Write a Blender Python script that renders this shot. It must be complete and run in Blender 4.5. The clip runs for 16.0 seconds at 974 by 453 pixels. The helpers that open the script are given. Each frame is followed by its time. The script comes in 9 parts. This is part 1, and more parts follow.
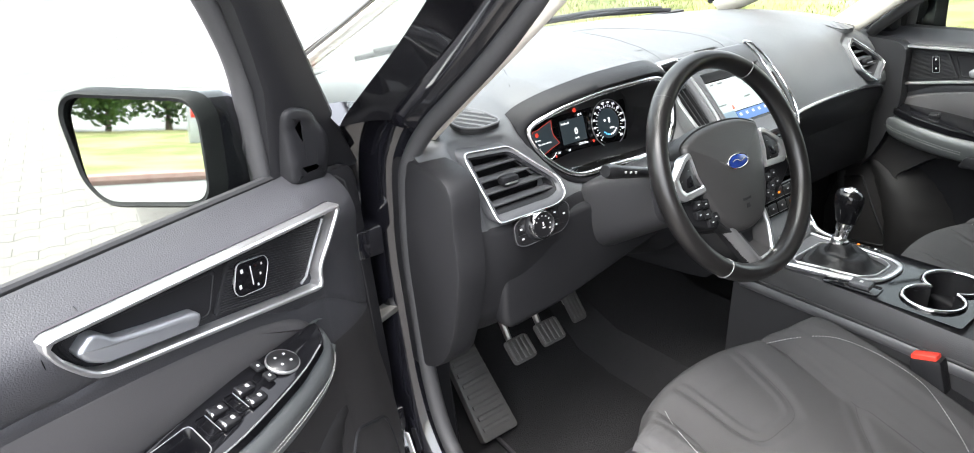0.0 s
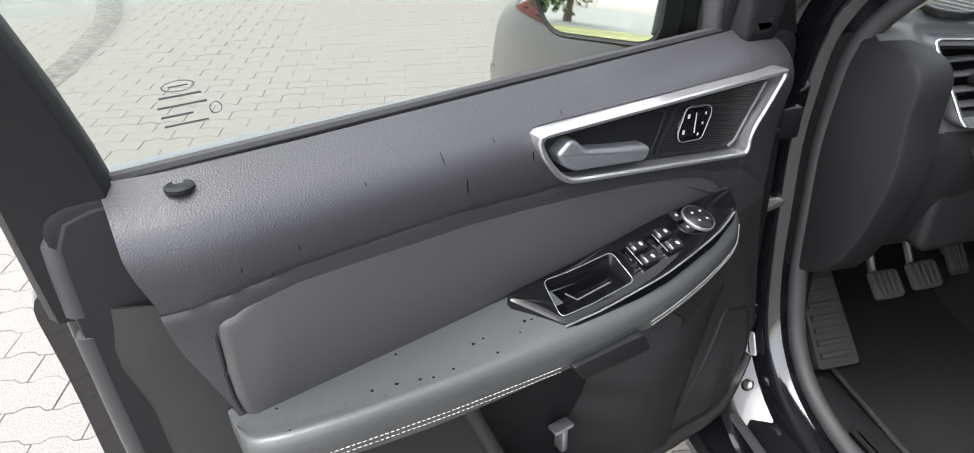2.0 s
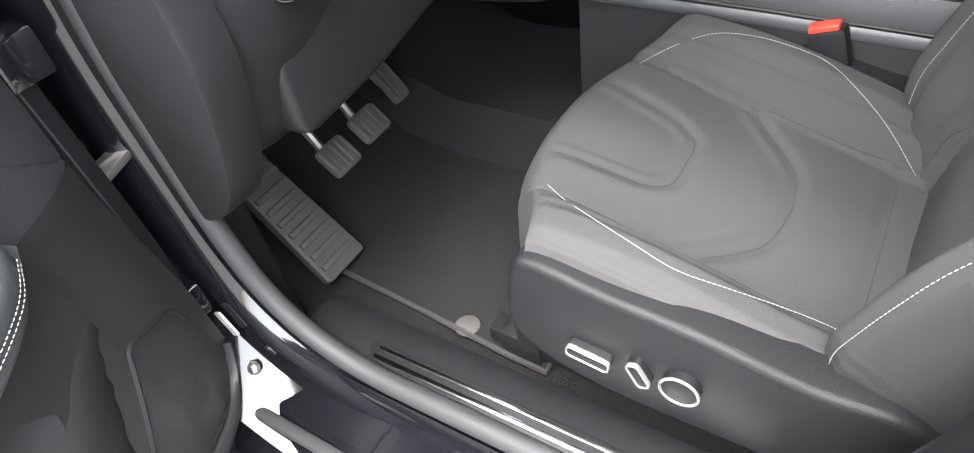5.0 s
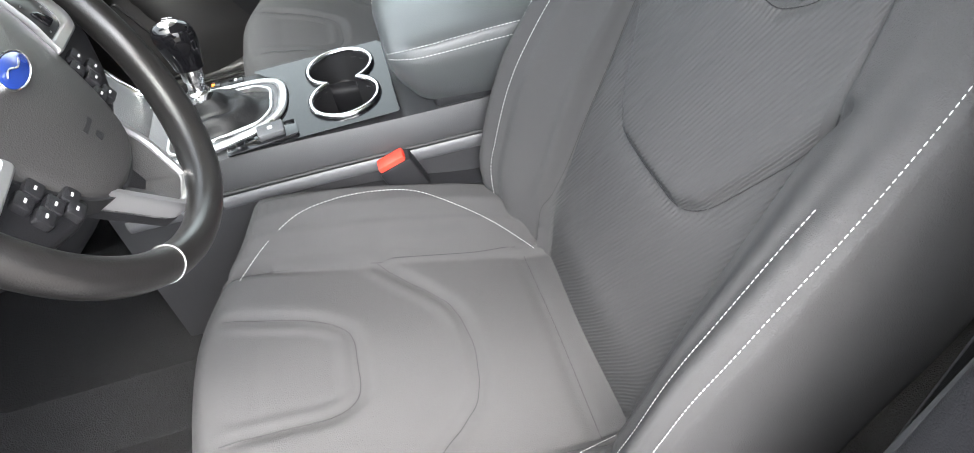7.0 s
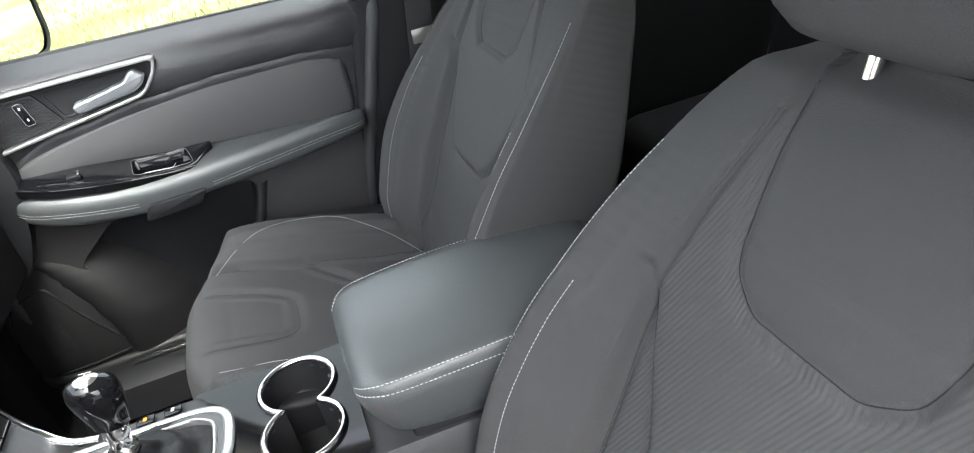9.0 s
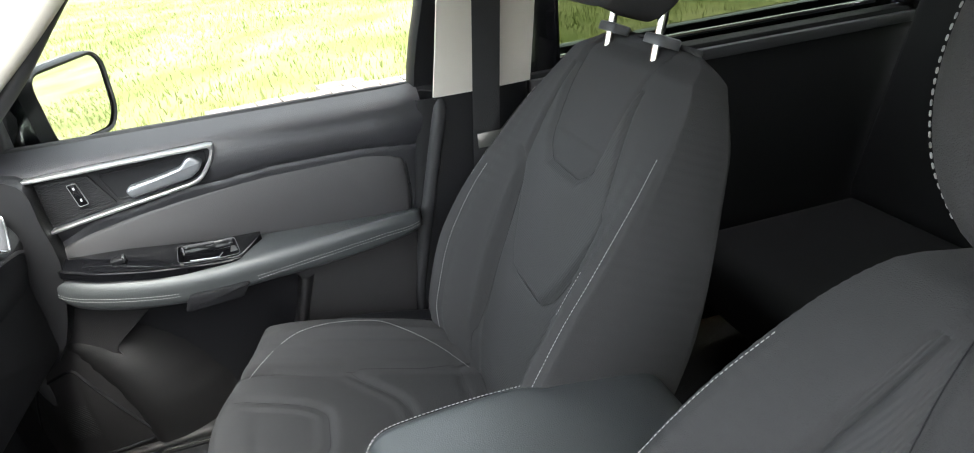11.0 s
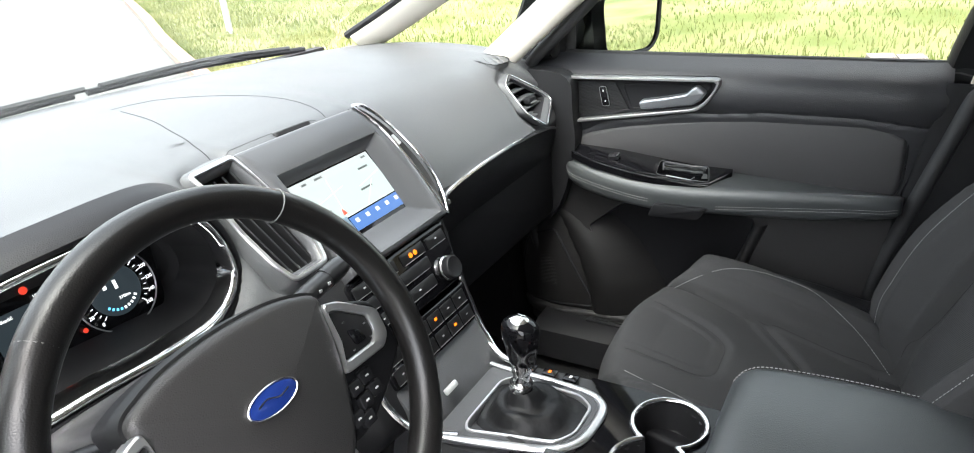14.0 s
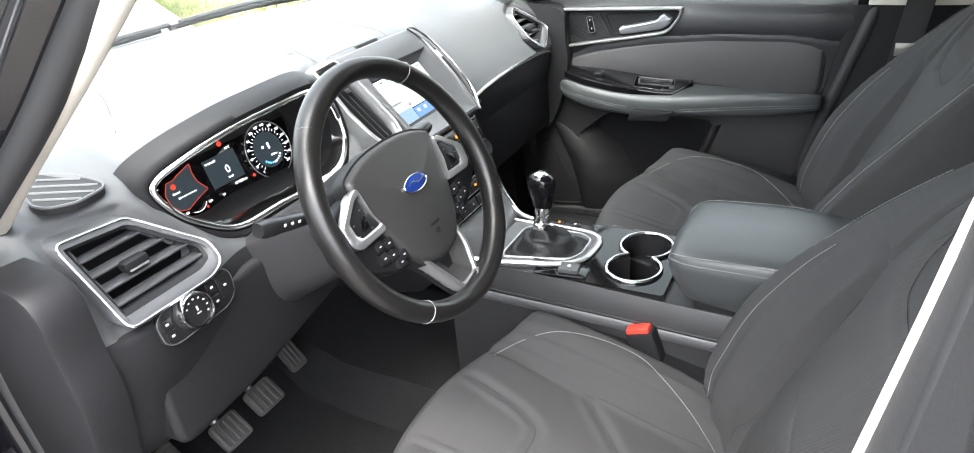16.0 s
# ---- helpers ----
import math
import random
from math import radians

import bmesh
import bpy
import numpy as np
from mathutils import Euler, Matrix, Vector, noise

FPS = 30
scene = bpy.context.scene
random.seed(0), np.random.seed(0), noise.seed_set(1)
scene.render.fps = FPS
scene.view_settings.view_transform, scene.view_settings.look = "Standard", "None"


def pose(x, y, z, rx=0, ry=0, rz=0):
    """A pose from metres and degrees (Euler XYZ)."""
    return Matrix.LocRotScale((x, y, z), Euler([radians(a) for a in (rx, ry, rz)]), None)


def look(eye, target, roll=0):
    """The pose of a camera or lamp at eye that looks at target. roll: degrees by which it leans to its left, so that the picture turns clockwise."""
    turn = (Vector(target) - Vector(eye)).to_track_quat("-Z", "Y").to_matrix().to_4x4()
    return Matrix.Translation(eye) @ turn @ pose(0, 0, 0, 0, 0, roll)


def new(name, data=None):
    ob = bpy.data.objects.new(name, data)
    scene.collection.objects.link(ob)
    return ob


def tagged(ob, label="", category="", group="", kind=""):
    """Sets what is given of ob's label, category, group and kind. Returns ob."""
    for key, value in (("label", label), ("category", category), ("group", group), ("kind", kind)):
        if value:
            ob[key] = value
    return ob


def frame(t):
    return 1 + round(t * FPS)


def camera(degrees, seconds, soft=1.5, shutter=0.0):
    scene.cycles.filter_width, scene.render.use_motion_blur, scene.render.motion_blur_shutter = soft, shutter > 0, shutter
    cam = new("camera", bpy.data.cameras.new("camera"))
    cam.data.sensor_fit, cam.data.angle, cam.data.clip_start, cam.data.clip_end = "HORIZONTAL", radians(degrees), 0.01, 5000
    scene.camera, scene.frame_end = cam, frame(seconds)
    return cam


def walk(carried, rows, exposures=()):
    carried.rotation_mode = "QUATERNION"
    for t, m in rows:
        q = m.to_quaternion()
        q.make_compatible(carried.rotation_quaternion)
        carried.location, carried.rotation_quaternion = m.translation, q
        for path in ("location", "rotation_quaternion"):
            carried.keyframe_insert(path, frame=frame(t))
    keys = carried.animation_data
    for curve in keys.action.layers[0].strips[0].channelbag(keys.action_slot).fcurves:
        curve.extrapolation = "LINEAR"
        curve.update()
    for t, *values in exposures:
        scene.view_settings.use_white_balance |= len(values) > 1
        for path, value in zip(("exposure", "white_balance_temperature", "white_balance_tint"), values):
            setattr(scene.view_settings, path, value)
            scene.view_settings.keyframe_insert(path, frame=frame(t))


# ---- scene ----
cam = camera(71.3, 16.0, soft=1.0)

PATH = [
    (0, (-1.253, -0.554, 1.312), (-0.161, 0.916, 0.509), -3.2),
    (0.5, (-1.316, -0.496, 1.316), (-0.41, 1.091, 0.504), -2.9),
    (1, (-1.38, -0.455, 1.289), (-0.672, 1.194, 0.405), -1.8),
    (1.5, (-1.438, -0.444, 1.262), (-0.95, 1.249, 0.315), -2.2),
    (2, (-1.457, -0.467, 1.24), (-1.076, 1.221, 0.237), -1.1),
    (2.5, (-1.438, -0.477, 1.208), (-1.088, 1.163, 0.118), -1.0),
    (3, (-1.413, -0.478, 1.18), (-1.079, 1.119, 0.023), -1.8),
    (3.5, (-1.36, -0.477, 1.153), (-1.017, 1.075, -0.061), -3.3),
    (4, (-1.251, -0.487, 1.121), (-0.721, 0.99, -0.119), -5.4),
    (4.5, (-1.151, -0.411, 1.121), (-0.267, 0.835, -0.169), -7.3),
    (4.7, (-1.109, -0.375, 1.119), (-0.102, 0.74, -0.201), -8.8),
    (6.8, (-0.861, -0.256, 1.157), (0.517, -0.359, -0.289), -11.1),
    (7, (-0.86, -0.251, 1.18), (0.563, -0.424, -0.214), -11.2),
    (7.5, (-0.846, -0.249, 1.222), (0.692, -0.545, -0.022), -12.1),
    (8, (-0.814, -0.258, 1.245), (0.795, -0.619, 0.114), -13.3),
    (8.5, (-0.738, -0.276, 1.246), (0.9, -0.674, 0.17), -12.9),
    (8.7, (-0.698, -0.286, 1.244), (0.951, -0.697, 0.189), -12.3),
    (10.8, (-0.525, -0.311, 1.283), (1.228, -0.757, 0.429), -8.1),
    (11, (-0.525, -0.317, 1.285), (1.256, -0.676, 0.451), -8.2),
    (11.5, (-0.539, -0.316, 1.286), (1.303, -0.34, 0.507), -8.6),
    (12, (-0.551, -0.312, 1.286), (1.277, 0.045, 0.559), -8.6),
    (12.5, (-0.56, -0.323, 1.292), (1.187, 0.365, 0.601), -8.5),
    (13, (-0.583, -0.34, 1.299), (1.097, 0.497, 0.609), -7.2),
    (13.5, (-0.616, -0.356, 1.301), (1.002, 0.562, 0.568), -5.8),
    (14, (-0.642, -0.378, 1.29), (0.915, 0.58, 0.48), -5.0),
    (14.5, (-0.658, -0.384, 1.282), (0.848, 0.585, 0.39), -5.0),
    (15, (-0.728, -0.411, 1.295), (0.756, 0.561, 0.37), -5.5),
    (15.5, (-0.839, -0.442, 1.302), (0.645, 0.523, 0.371), -6.0),
    (16, (-1.028, -0.479, 1.32), (0.513, 0.396, 0.394), -5.7),
]
walk(cam, [(t, look(eye, target, roll)) for t, eye, target, roll in PATH],
     exposures=[(0.0, 3.42), (0.5, 3.02), (1.5, 2.80), (3.0, 2.70), (4.7, 3.65), (7.0, 4.38), (8.5, 4.12), (11.0, 3.75), (12.5, 3.0), (14.5, 3.45), (16.0, 3.77)])
SKY = 0.15

# ---------- light ----------
world = bpy.data.worlds.new("overcast_sky")
scene.world = world
world.use_nodes = True
wn, wl = world.node_tree.nodes, world.node_tree.links
sky = wn.new("ShaderNodeTexSky")
sky.sky_type = "NISHITA"
sky.sun_disc = False
sky.sun_elevation, sky.sun_rotation = radians(66), radians(258)
sky.dust_density, sky.air_density, sky.ozone_density = 4.0, 1.0, 1.0
hsv = wn.new("ShaderNodeHueSaturation")
hsv.inputs["Saturation"].default_value = 0.3
wl.new(sky.outputs[0], hsv.inputs["Color"])
wl.new(hsv.outputs[0], wn["Background"].inputs[0])
wn["Background"].inputs[1].default_value = SKY
sun_data = bpy.data.lights.new("sun", "SUN")
sun_data.energy, sun_data.angle, sun_data.color = 0.4, radians(60), (1.0, 0.97, 0.92)
sun = new("sun", sun_data)
sun.matrix_world = look((0, 0, 20), (4.0, 0.85, 20 - 9.1))


from mathutils.bvhtree import BVHTree

# ---------- materials ----------
def mat(name, col, rough=0.5, metal=0.0, bump=0.0, size=200.0, var=0.12, coat=0.0, kind="noise", spots=0.0, spec=0.5, big=4.0):
    """A surface with grain (bump, size) and a slow change of tone (var) over a few decimetres."""
    m = bpy.data.materials.new(name)
    m.use_nodes = True
    n, l = m.node_tree.nodes, m.node_tree.links
    b = n["Principled BSDF"]
    b.inputs["Roughness"].default_value = rough
    b.inputs["Metallic"].default_value = metal
    b.inputs["Coat Weight"].default_value = coat
    b.inputs["Coat Roughness"].default_value = 0.03
    b.inputs["Specular IOR Level"].default_value = spec
    tc = n.new("ShaderNodeTexCoord")
    big_n = n.new("ShaderNodeTexNoise")
    big_n.inputs["Scale"].default_value = big
    big_n.inputs["Detail"].default_value = 5
    l.new(tc.outputs["Object"], big_n.inputs["Vector"])
    mix = n.new("ShaderNodeMix")
    mix.data_type = "RGBA"
    lo = [c * (1 - var) for c in col]
    hi = [min(1, c * (1 + var)) for c in col]
    mix.inputs[6].default_value = (*lo, 1)
    mix.inputs[7].default_value = (*hi, 1)
    l.new(big_n.outputs[0], mix.inputs[0])
    out = mix.outputs[2]
    if kind == "voronoi":
        tex = n.new("ShaderNodeTexVoronoi")
        tex.feature = "DISTANCE_TO_EDGE"
        height = tex.outputs["Distance"]
    elif kind == "wave":
        tex = n.new("ShaderNodeTexWave")
        tex.bands_direction = "DIAGONAL"
        tex.inputs["Distortion"].default_value = 0.6
        height = tex.outputs["Fac"]
    else:
        tex = n.new("ShaderNodeTexNoise")
        tex.inputs["Detail"].default_value = 3
        height = tex.outputs[0]
    tex.inputs["Scale"].default_value = size
    l.new(tc.outputs["Object"], tex.inputs["Vector"])
    if spots:
        mul = n.new("ShaderNodeMix")
        mul.data_type, mul.blend_type = "RGBA", "MULTIPLY"
        mul.inputs[0].default_value = spots
        l.new(out, mul.inputs[6])
        l.new(height, mul.inputs[7])
        out = mul.outputs[2]
    l.new(out, b.inputs["Base Color"])
    rr = n.new("ShaderNodeMapRange")
    rr.inputs["To Min"].default_value, rr.inputs["To Max"].default_value = max(0.02, rough * 0.85), min(1, rough * 1.15)
    l.new(big_n.outputs[0], rr.inputs["Value"])
    l.new(rr.outputs[0], b.inputs["Roughness"])
    if bump:
        bp = n.new("ShaderNodeBump")
        bp.inputs["Strength"].default_value = 1.0
        bp.inputs["Distance"].default_value = bump
        l.new(height, bp.inputs["Height"])
        l.new(bp.outputs[0], b.inputs["Normal"])
    return m


def glow(name, col, strength):
    m = mat(name, [c * 0.06 for c in col], 0.30)
    b = m.node_tree.nodes["Principled BSDF"]
    b.inputs["Emission Color"].default_value = (*col, 1)
    b.inputs["Emission Strength"].default_value = strength
    return m


def glass(name, tint=(1, 1, 1), ior=1.25):
    """Thin clear pane: mostly see-through, with a mirror-like sheen."""
    m = bpy.data.materials.new(name)
    m.use_nodes = True
    n, l = m.node_tree.nodes, m.node_tree.links
    n.remove(n["Principled BSDF"])
    tr, gl, mx = n.new("ShaderNodeBsdfTransparent"), n.new("ShaderNodeBsdfGlossy"), n.new("ShaderNodeMixShader")
    tr.inputs[0].default_value = (*tint, 1)
    gl.inputs["Roughness"].default_value = 0.02
    lw, power, span = n.new("ShaderNodeLayerWeight"), n.new("ShaderNodeMath"), n.new("ShaderNodeMapRange")
    lw.inputs["Blend"].default_value = 0.5
    power.operation = "POWER"
    power.inputs[1].default_value = 5.0
    span.inputs["To Min"].default_value, span.inputs["To Max"].default_value = ((ior - 1) / (ior + 1)) ** 2, 0.9
    l.new(lw.outputs["Facing"], power.inputs[0])
    l.new(power.outputs[0], span.inputs["Value"])
    l.new(span.outputs[0], mx.inputs[0])
    l.new(tr.outputs[0], mx.inputs[1])
    l.new(gl.outputs[0], mx.inputs[2])
    l.new(mx.outputs[0], n["Material Output"].inputs[0])
    return m


FABRIC = mat("seat_fabric", (0.046, 0.0455, 0.0465), 0.85, bump=0.0006, size=900, var=0.14, spec=0.25)
RIBBED = mat("ribbed_fabric", (0.050, 0.0495, 0.0505), 0.8, bump=0.0005, size=120, var=0.08, kind="wave", spec=0.25)
SOFT = mat("soft_plastic", (0.062, 0.063, 0.068), 0.48, bump=0.0005, size=420, var=0.10, kind="voronoi")
HARD = mat("hard_plastic", (0.011, 0.011, 0.0125), 0.50, bump=0.0003, size=500, var=0.12, kind="voronoi", spec=0.22)
# dash grey is raised to take in the windscreen's sheen
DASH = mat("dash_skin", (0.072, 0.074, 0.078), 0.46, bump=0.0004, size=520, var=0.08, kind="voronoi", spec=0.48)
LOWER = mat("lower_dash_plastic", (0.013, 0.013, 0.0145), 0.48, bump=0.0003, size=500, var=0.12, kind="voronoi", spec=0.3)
LOUVRE = mat("satin_louvre", (0.055, 0.056, 0.060), 0.38, var=0.06)
CONSOLE = mat("console_plastic", (0.026, 0.026, 0.028), 0.40, bump=0.0003, size=500, var=0.1, kind="voronoi")
GAITER = mat("gaiter_leather", (0.007, 0.007, 0.008), 0.48, bump=0.0012, size=70, var=0.15, spec=0.3)
DOOR_TOP = mat("door_upper_skin", (0.034, 0.034, 0.038), 0.38, bump=0.0005, size=360, var=0.12, kind="voronoi")
DOOR_LOW = mat("door_lower_plastic", (0.020, 0.019, 0.0195), 0.44, bump=0.0003, size=420, var=0.12, kind="voronoi", spec=0.4)
FAIRING = mat("fairing_plastic", (0.013, 0.0125, 0.013), 0.56, bump=0.0002, size=500, var=0.12, kind="voronoi", spec=0.22)
HANDLE = mat("satin_handle", (0.30, 0.31, 0.33), 0.34, 0.7, var=0.05)
SATIN_BLACK = mat("satin_black_plastic", (0.010, 0.010, 0.011), 0.34, var=0.1)
SURROUND = mat("screen_surround_plastic", (0.060, 0.061, 0.066), 0.34, bump=0.0002, size=500, var=0.06)
SATIN_GREY = mat("satin_grey_plastic", (0.075, 0.075, 0.08), 0.4, var=0.06)
# rear seats' fabric, blackened to stand for the unlit back of the cabin
SHADED_FABRIC = mat("shaded_seat_fabric", (0.014, 0.014, 0.015), 0.9, bump=0.0004, size=900, var=0.12, spec=0.2)
HUB = mat("hub_skin", (0.028, 0.027, 0.027), 0.42, bump=0.0003, size=520, var=0.08, kind="voronoi")
DARK_LINE = mat("dark_seam_and_crease_shade", (0.016, 0.016, 0.017), 0.7, var=0.1, spec=0.2)
INSERT = mat("door_insert_vinyl", (0.052, 0.050, 0.052), 0.52, bump=0.0002, size=600, var=0.06)
LEATHER = mat("grey_black_leather", (0.058, 0.062, 0.064), 0.36, bump=0.0003, size=380, var=0.12, kind="voronoi")
WHEEL_LEATHER = mat("wheel_leather", (0.009, 0.0085, 0.0085), 0.29, bump=0.00016, size=420, var=0.15, kind="voronoi", spec=0.42)
STITCH = mat("grey_thread", (0.40, 0.40, 0.39), 0.8)
THREAD_DARK = mat("dark_thread", (0.16, 0.16, 0.16), 0.8)
SATIN_SILVER = mat("satin_silver", (0.62, 0.62, 0.63), 0.30, 0.9, var=0.04)
CHROME = mat("satin_chrome", (0.78, 0.78, 0.79), 0.16, 1.0, var=0.03)
SILVER = mat("silver_paint", (0.42, 0.42, 0.43), 0.38, 0.75, var=0.05)
LIGHT_SILVER = mat("bright_silver_paint", (0.72, 0.72, 0.72), 0.32, 0.6, var=0.04)
PIANO = mat("piano_black", (0.005, 0.005, 0.006), 0.06, var=0.1, spec=0.32)
DECK = mat("gloss_black_deck", (0.005, 0.005, 0.006), 0.05, var=0.1, spec=0.24)
PAINT = mat("black_paint", (0.006, 0.006, 0.008), 0.12, coat=1.0, var=0.1)
RUBBER = mat("rubber_seal", (0.030, 0.030, 0.032), 0.62, bump=0.0003, size=250, var=0.15)
CARPET = mat("black_carpet", (0.024, 0.024, 0.025), 0.95, bump=0.0025, size=420, var=0.25, spots=0.5, spec=0.1)
BEIGE = mat("beige_headliner", (0.60, 0.56, 0.50), 0.85, bump=0.0004, size=700, var=0.05, spec=0.2)
BLACK = mat("black_void_plastic", (0.008, 0.008, 0.009), 0.6, var=0.2)
METAL = mat("worn_steel", (0.33, 0.32, 0.30), 0.42, 0.9, bump=0.0004, size=120, var=0.25)
PEDAL = mat("pedal_rubber", (0.060, 0.058, 0.056), 0.6, bump=0.0005, size=200, var=0.3)
GLASS = glass("clear_glass", (0.82, 0.85, 0.82))
CLEAR_GLASS = glass("quarter_pane", (0.93, 0.95, 0.93), 1.22)
PRIVACY = glass("privacy_glass", (0.28, 0.31, 0.26))
MIRROR = mat("mirror_glass", (0.92, 0.93, 0.94), 0.015, 1.0, var=0.0)
RED = mat("red_plastic", (0.75, 0.05, 0.03), 0.35)
BLUE = mat("blue_enamel", (0.012, 0.035, 0.20), 0.18, coat=0.5)
WHITE = mat("white_print", (0.50, 0.50, 0.50), 0.5)
WET = mat("rain_water", (0.006, 0.006, 0.007), 0.08, var=0.05)
WEBBING = mat("belt_webbing", (0.018, 0.018, 0.019), 0.7, bump=0.0006, size=500, var=0.1)


# ---------- mesh tools ----------
def drops(surface, spots, axis):
    """Flat water drops (y, other, half width, half length) laid on a surface."""
    tree = BVHTree.FromPolygons([v.co[:] for v in surface.data.vertices], [p.vertices[:] for p in surface.data.polygons])
    bm = bmesh.new()
    for a, b, w, h in spots:
        if axis == "z":
            hit, nor, _, _ = tree.ray_cast(Vector((b, a, 1.2)), Vector((0, 0, -1)))
        else:
            hit, nor, _, _ = tree.ray_cast(Vector((-0.5, a, b)), Vector((-1, 0, 0)))
        if hit is None:
            continue
        if nor.x + nor.z < 0:
            nor = -nor
        side = Vector((0, 1, 0))
        along = nor.cross(side).normalized()
        rim = [bm.verts.new(hit + nor * 0.0002 + side * (w * math.cos(q)) + along * (h * math.sin(q))) for q in (k * math.pi / 5 for k in range(10))]
        top = bm.verts.new(hit + nor * (0.0002 + 0.35 * w))
        for k in range(10):
            bm.faces.new((rim[k], rim[(k + 1) % 10], top))
    bmesh.ops.recalc_face_normals(bm, faces=bm.faces[:])
    return bm



MIRRORED = False
HOME = {}


def thing(name, label, category, group="", kind="", base=None, m=None):
    ob = new(name)
    ob.empty_display_size = 0.05
    if base is not None:
        ob.location = base
        HOME[ob.name] = Matrix.Translation(Vector(base)).inverted()
    if m is not None:
        ob.matrix_basis = m
    return tagged(ob, label, category, group, kind)


def part(name, bm, material, parent=None, label="", smooth=38):
    if MIRRORED:
        bm.transform(Matrix.Diagonal((-1, 1, 1, 1)))
        bmesh.ops.reverse_faces(bm, faces=bm.faces[:])
    data = bpy.data.meshes.new(name)
    bm.to_mesh(data)
    bm.free()
    for one in material if isinstance(material, (list, tuple)) else [material]:
        data.materials.append(one)
    data.polygons.foreach_set("use_smooth", [True] * len(data.polygons))
    data.set_sharp_from_angle(angle=radians(smooth))
    ob = new(name, data)
    if parent is not None:
        ob.parent = parent
        ob.matrix_parent_inverse = HOME.get(parent.name, Matrix())
    if label:
        ob["label"] = label
    return ob


def spl(pts, n=6, closed=False):
    """A smooth line through the points."""
    p = [Vector(q) for q in pts]
    out, k = [], len(p)
    for i in range(k if closed else k - 1):
        if closed:
            a, b, c, d = p[i - 1], p[i], p[(i + 1) % k], p[(i + 2) % k]
        else:
            a, b, c, d = p[max(i - 1, 0)], p[i], p[i + 1], p[min(i + 2, k - 1)]
        for j in range(n):
            t = j / n
            out.append(0.5 * (2 * b + (c - a) * t + (2 * a - 5 * b + 4 * c - d) * t * t + (3 * b - a - 3 * c + d) * t ** 3))
    if not closed:
        out.append(p[-1].copy())
    return out


def rounded(pts, r, n=4):
    """A closed outline with its corners rounded."""
    p = [Vector(q) for q in pts]
    out = []
    for i, c in enumerate(p):
        a, b = p[i - 1], p[(i + 1) % len(p)]
        ra = min(r, (a - c).length * 0.45)
        rb = min(r, (b - c).length * 0.45)
        s, e = c + (a - c).normalized() * ra, c + (b - c).normalized() * rb
        for j in range(n + 1):
            t = j / n
            out.append((1 - t) ** 2 * s + 2 * t * (1 - t) * c + t * t * e)
    return out


def resample(loop, n, closed=True):
    p = [Vector(q) for q in loop]
    if closed:
        p = p + [p[0]]
    d = [0.0]
    for a, b in zip(p, p[1:]):
        d.append(d[-1] + (b - a).length)
    out, j = [], 0
    for i in range(n):
        s = d[-1] * i / (n if closed else n - 1)
        while j < len(d) - 2 and d[j + 1] < s:
            j += 1
        t = (s - d[j]) / max(d[j + 1] - d[j], 1e-9)
        out.append(p[j].lerp(p[j + 1], min(t, 1)))
    return out


def inset(loop, d):
    """A closed 2D outline moved inwards by d."""
    p = [Vector(q) for q in loop]
    area = sum(a.x * b.y - b.x * a.y for a, b in zip(p, p[1:] + p[:1]))
    s = 1 if area > 0 else -1
    out = []
    for i, c in enumerate(p):
        t = (p[(i + 1) % len(p)] - p[i - 1])
        t = t.normalized() if t.length > 1e-9 else Vector((1, 0))
        out.append(c + Vector((-t.y, t.x)) * d * s)
    return out


def axes(plane):
    """Maps outline (a, b) and depth c into the world's axes."""
    return {"yz": lambda a, b, c: (c, a, b), "xy": lambda a, b, c: (a, b, c), "xz": lambda a, b, c: (a, c, b)}[plane]


def prism(poly, c0, c1, plane="yz", m=None, bevel=0.0, seg=2, dome=0.0):
    """An outline drawn through from c0 to c1, with the edges of the c1 face rounded; dome lifts its middle."""
    bm = bmesh.new()
    f = axes(plane)
    p = [Vector(q) for q in poly]
    sgn = 1 if c1 > c0 else -1
    rings = [(0.0, c0)]
    if bevel:
        for k in range(seg + 1):
            a = math.pi / 2 * k / seg
            rings.append((bevel * (1 - math.cos(a)), c1 - sgn * bevel * (1 - math.sin(a))))
    else:
        rings.append((0.0, c1))
    loops = []
    for off, c in rings:
        q = inset(p, off) if off > 1e-9 else p
        loops.append([bm.verts.new(f(v.x, v.y, c)) for v in q])
    n = len(p)
    for a, b in zip(loops, loops[1:]):
        for i in range(n):
            bm.faces.new((a[i], a[(i + 1) % n], b[(i + 1) % n], b[i]))
    bm.faces.new(loops[0][::-1])
    if dome:
        last, mid = loops[-1], sum((v.co for v in loops[-1]), Vector()) / n
        c = Vector(f(0, 0, 1)) * dome * sgn
        for k in (0.66, 0.33):
            ring = [bm.verts.new(mid + (v.co - mid) * k + c * (1 - k * k)) for v in loops[-1]]
            for i in range(n):
                bm.faces.new((last[i], last[(i + 1) % n], ring[(i + 1) % n], ring[i]))
            last = ring
        bm.faces.new(last)
    else:
        bm.faces.new(loops[-1])
    bmesh.ops.recalc_face_normals(bm, faces=bm.faces[:])
    if m is not None:
        bm.transform(m)
    return bm


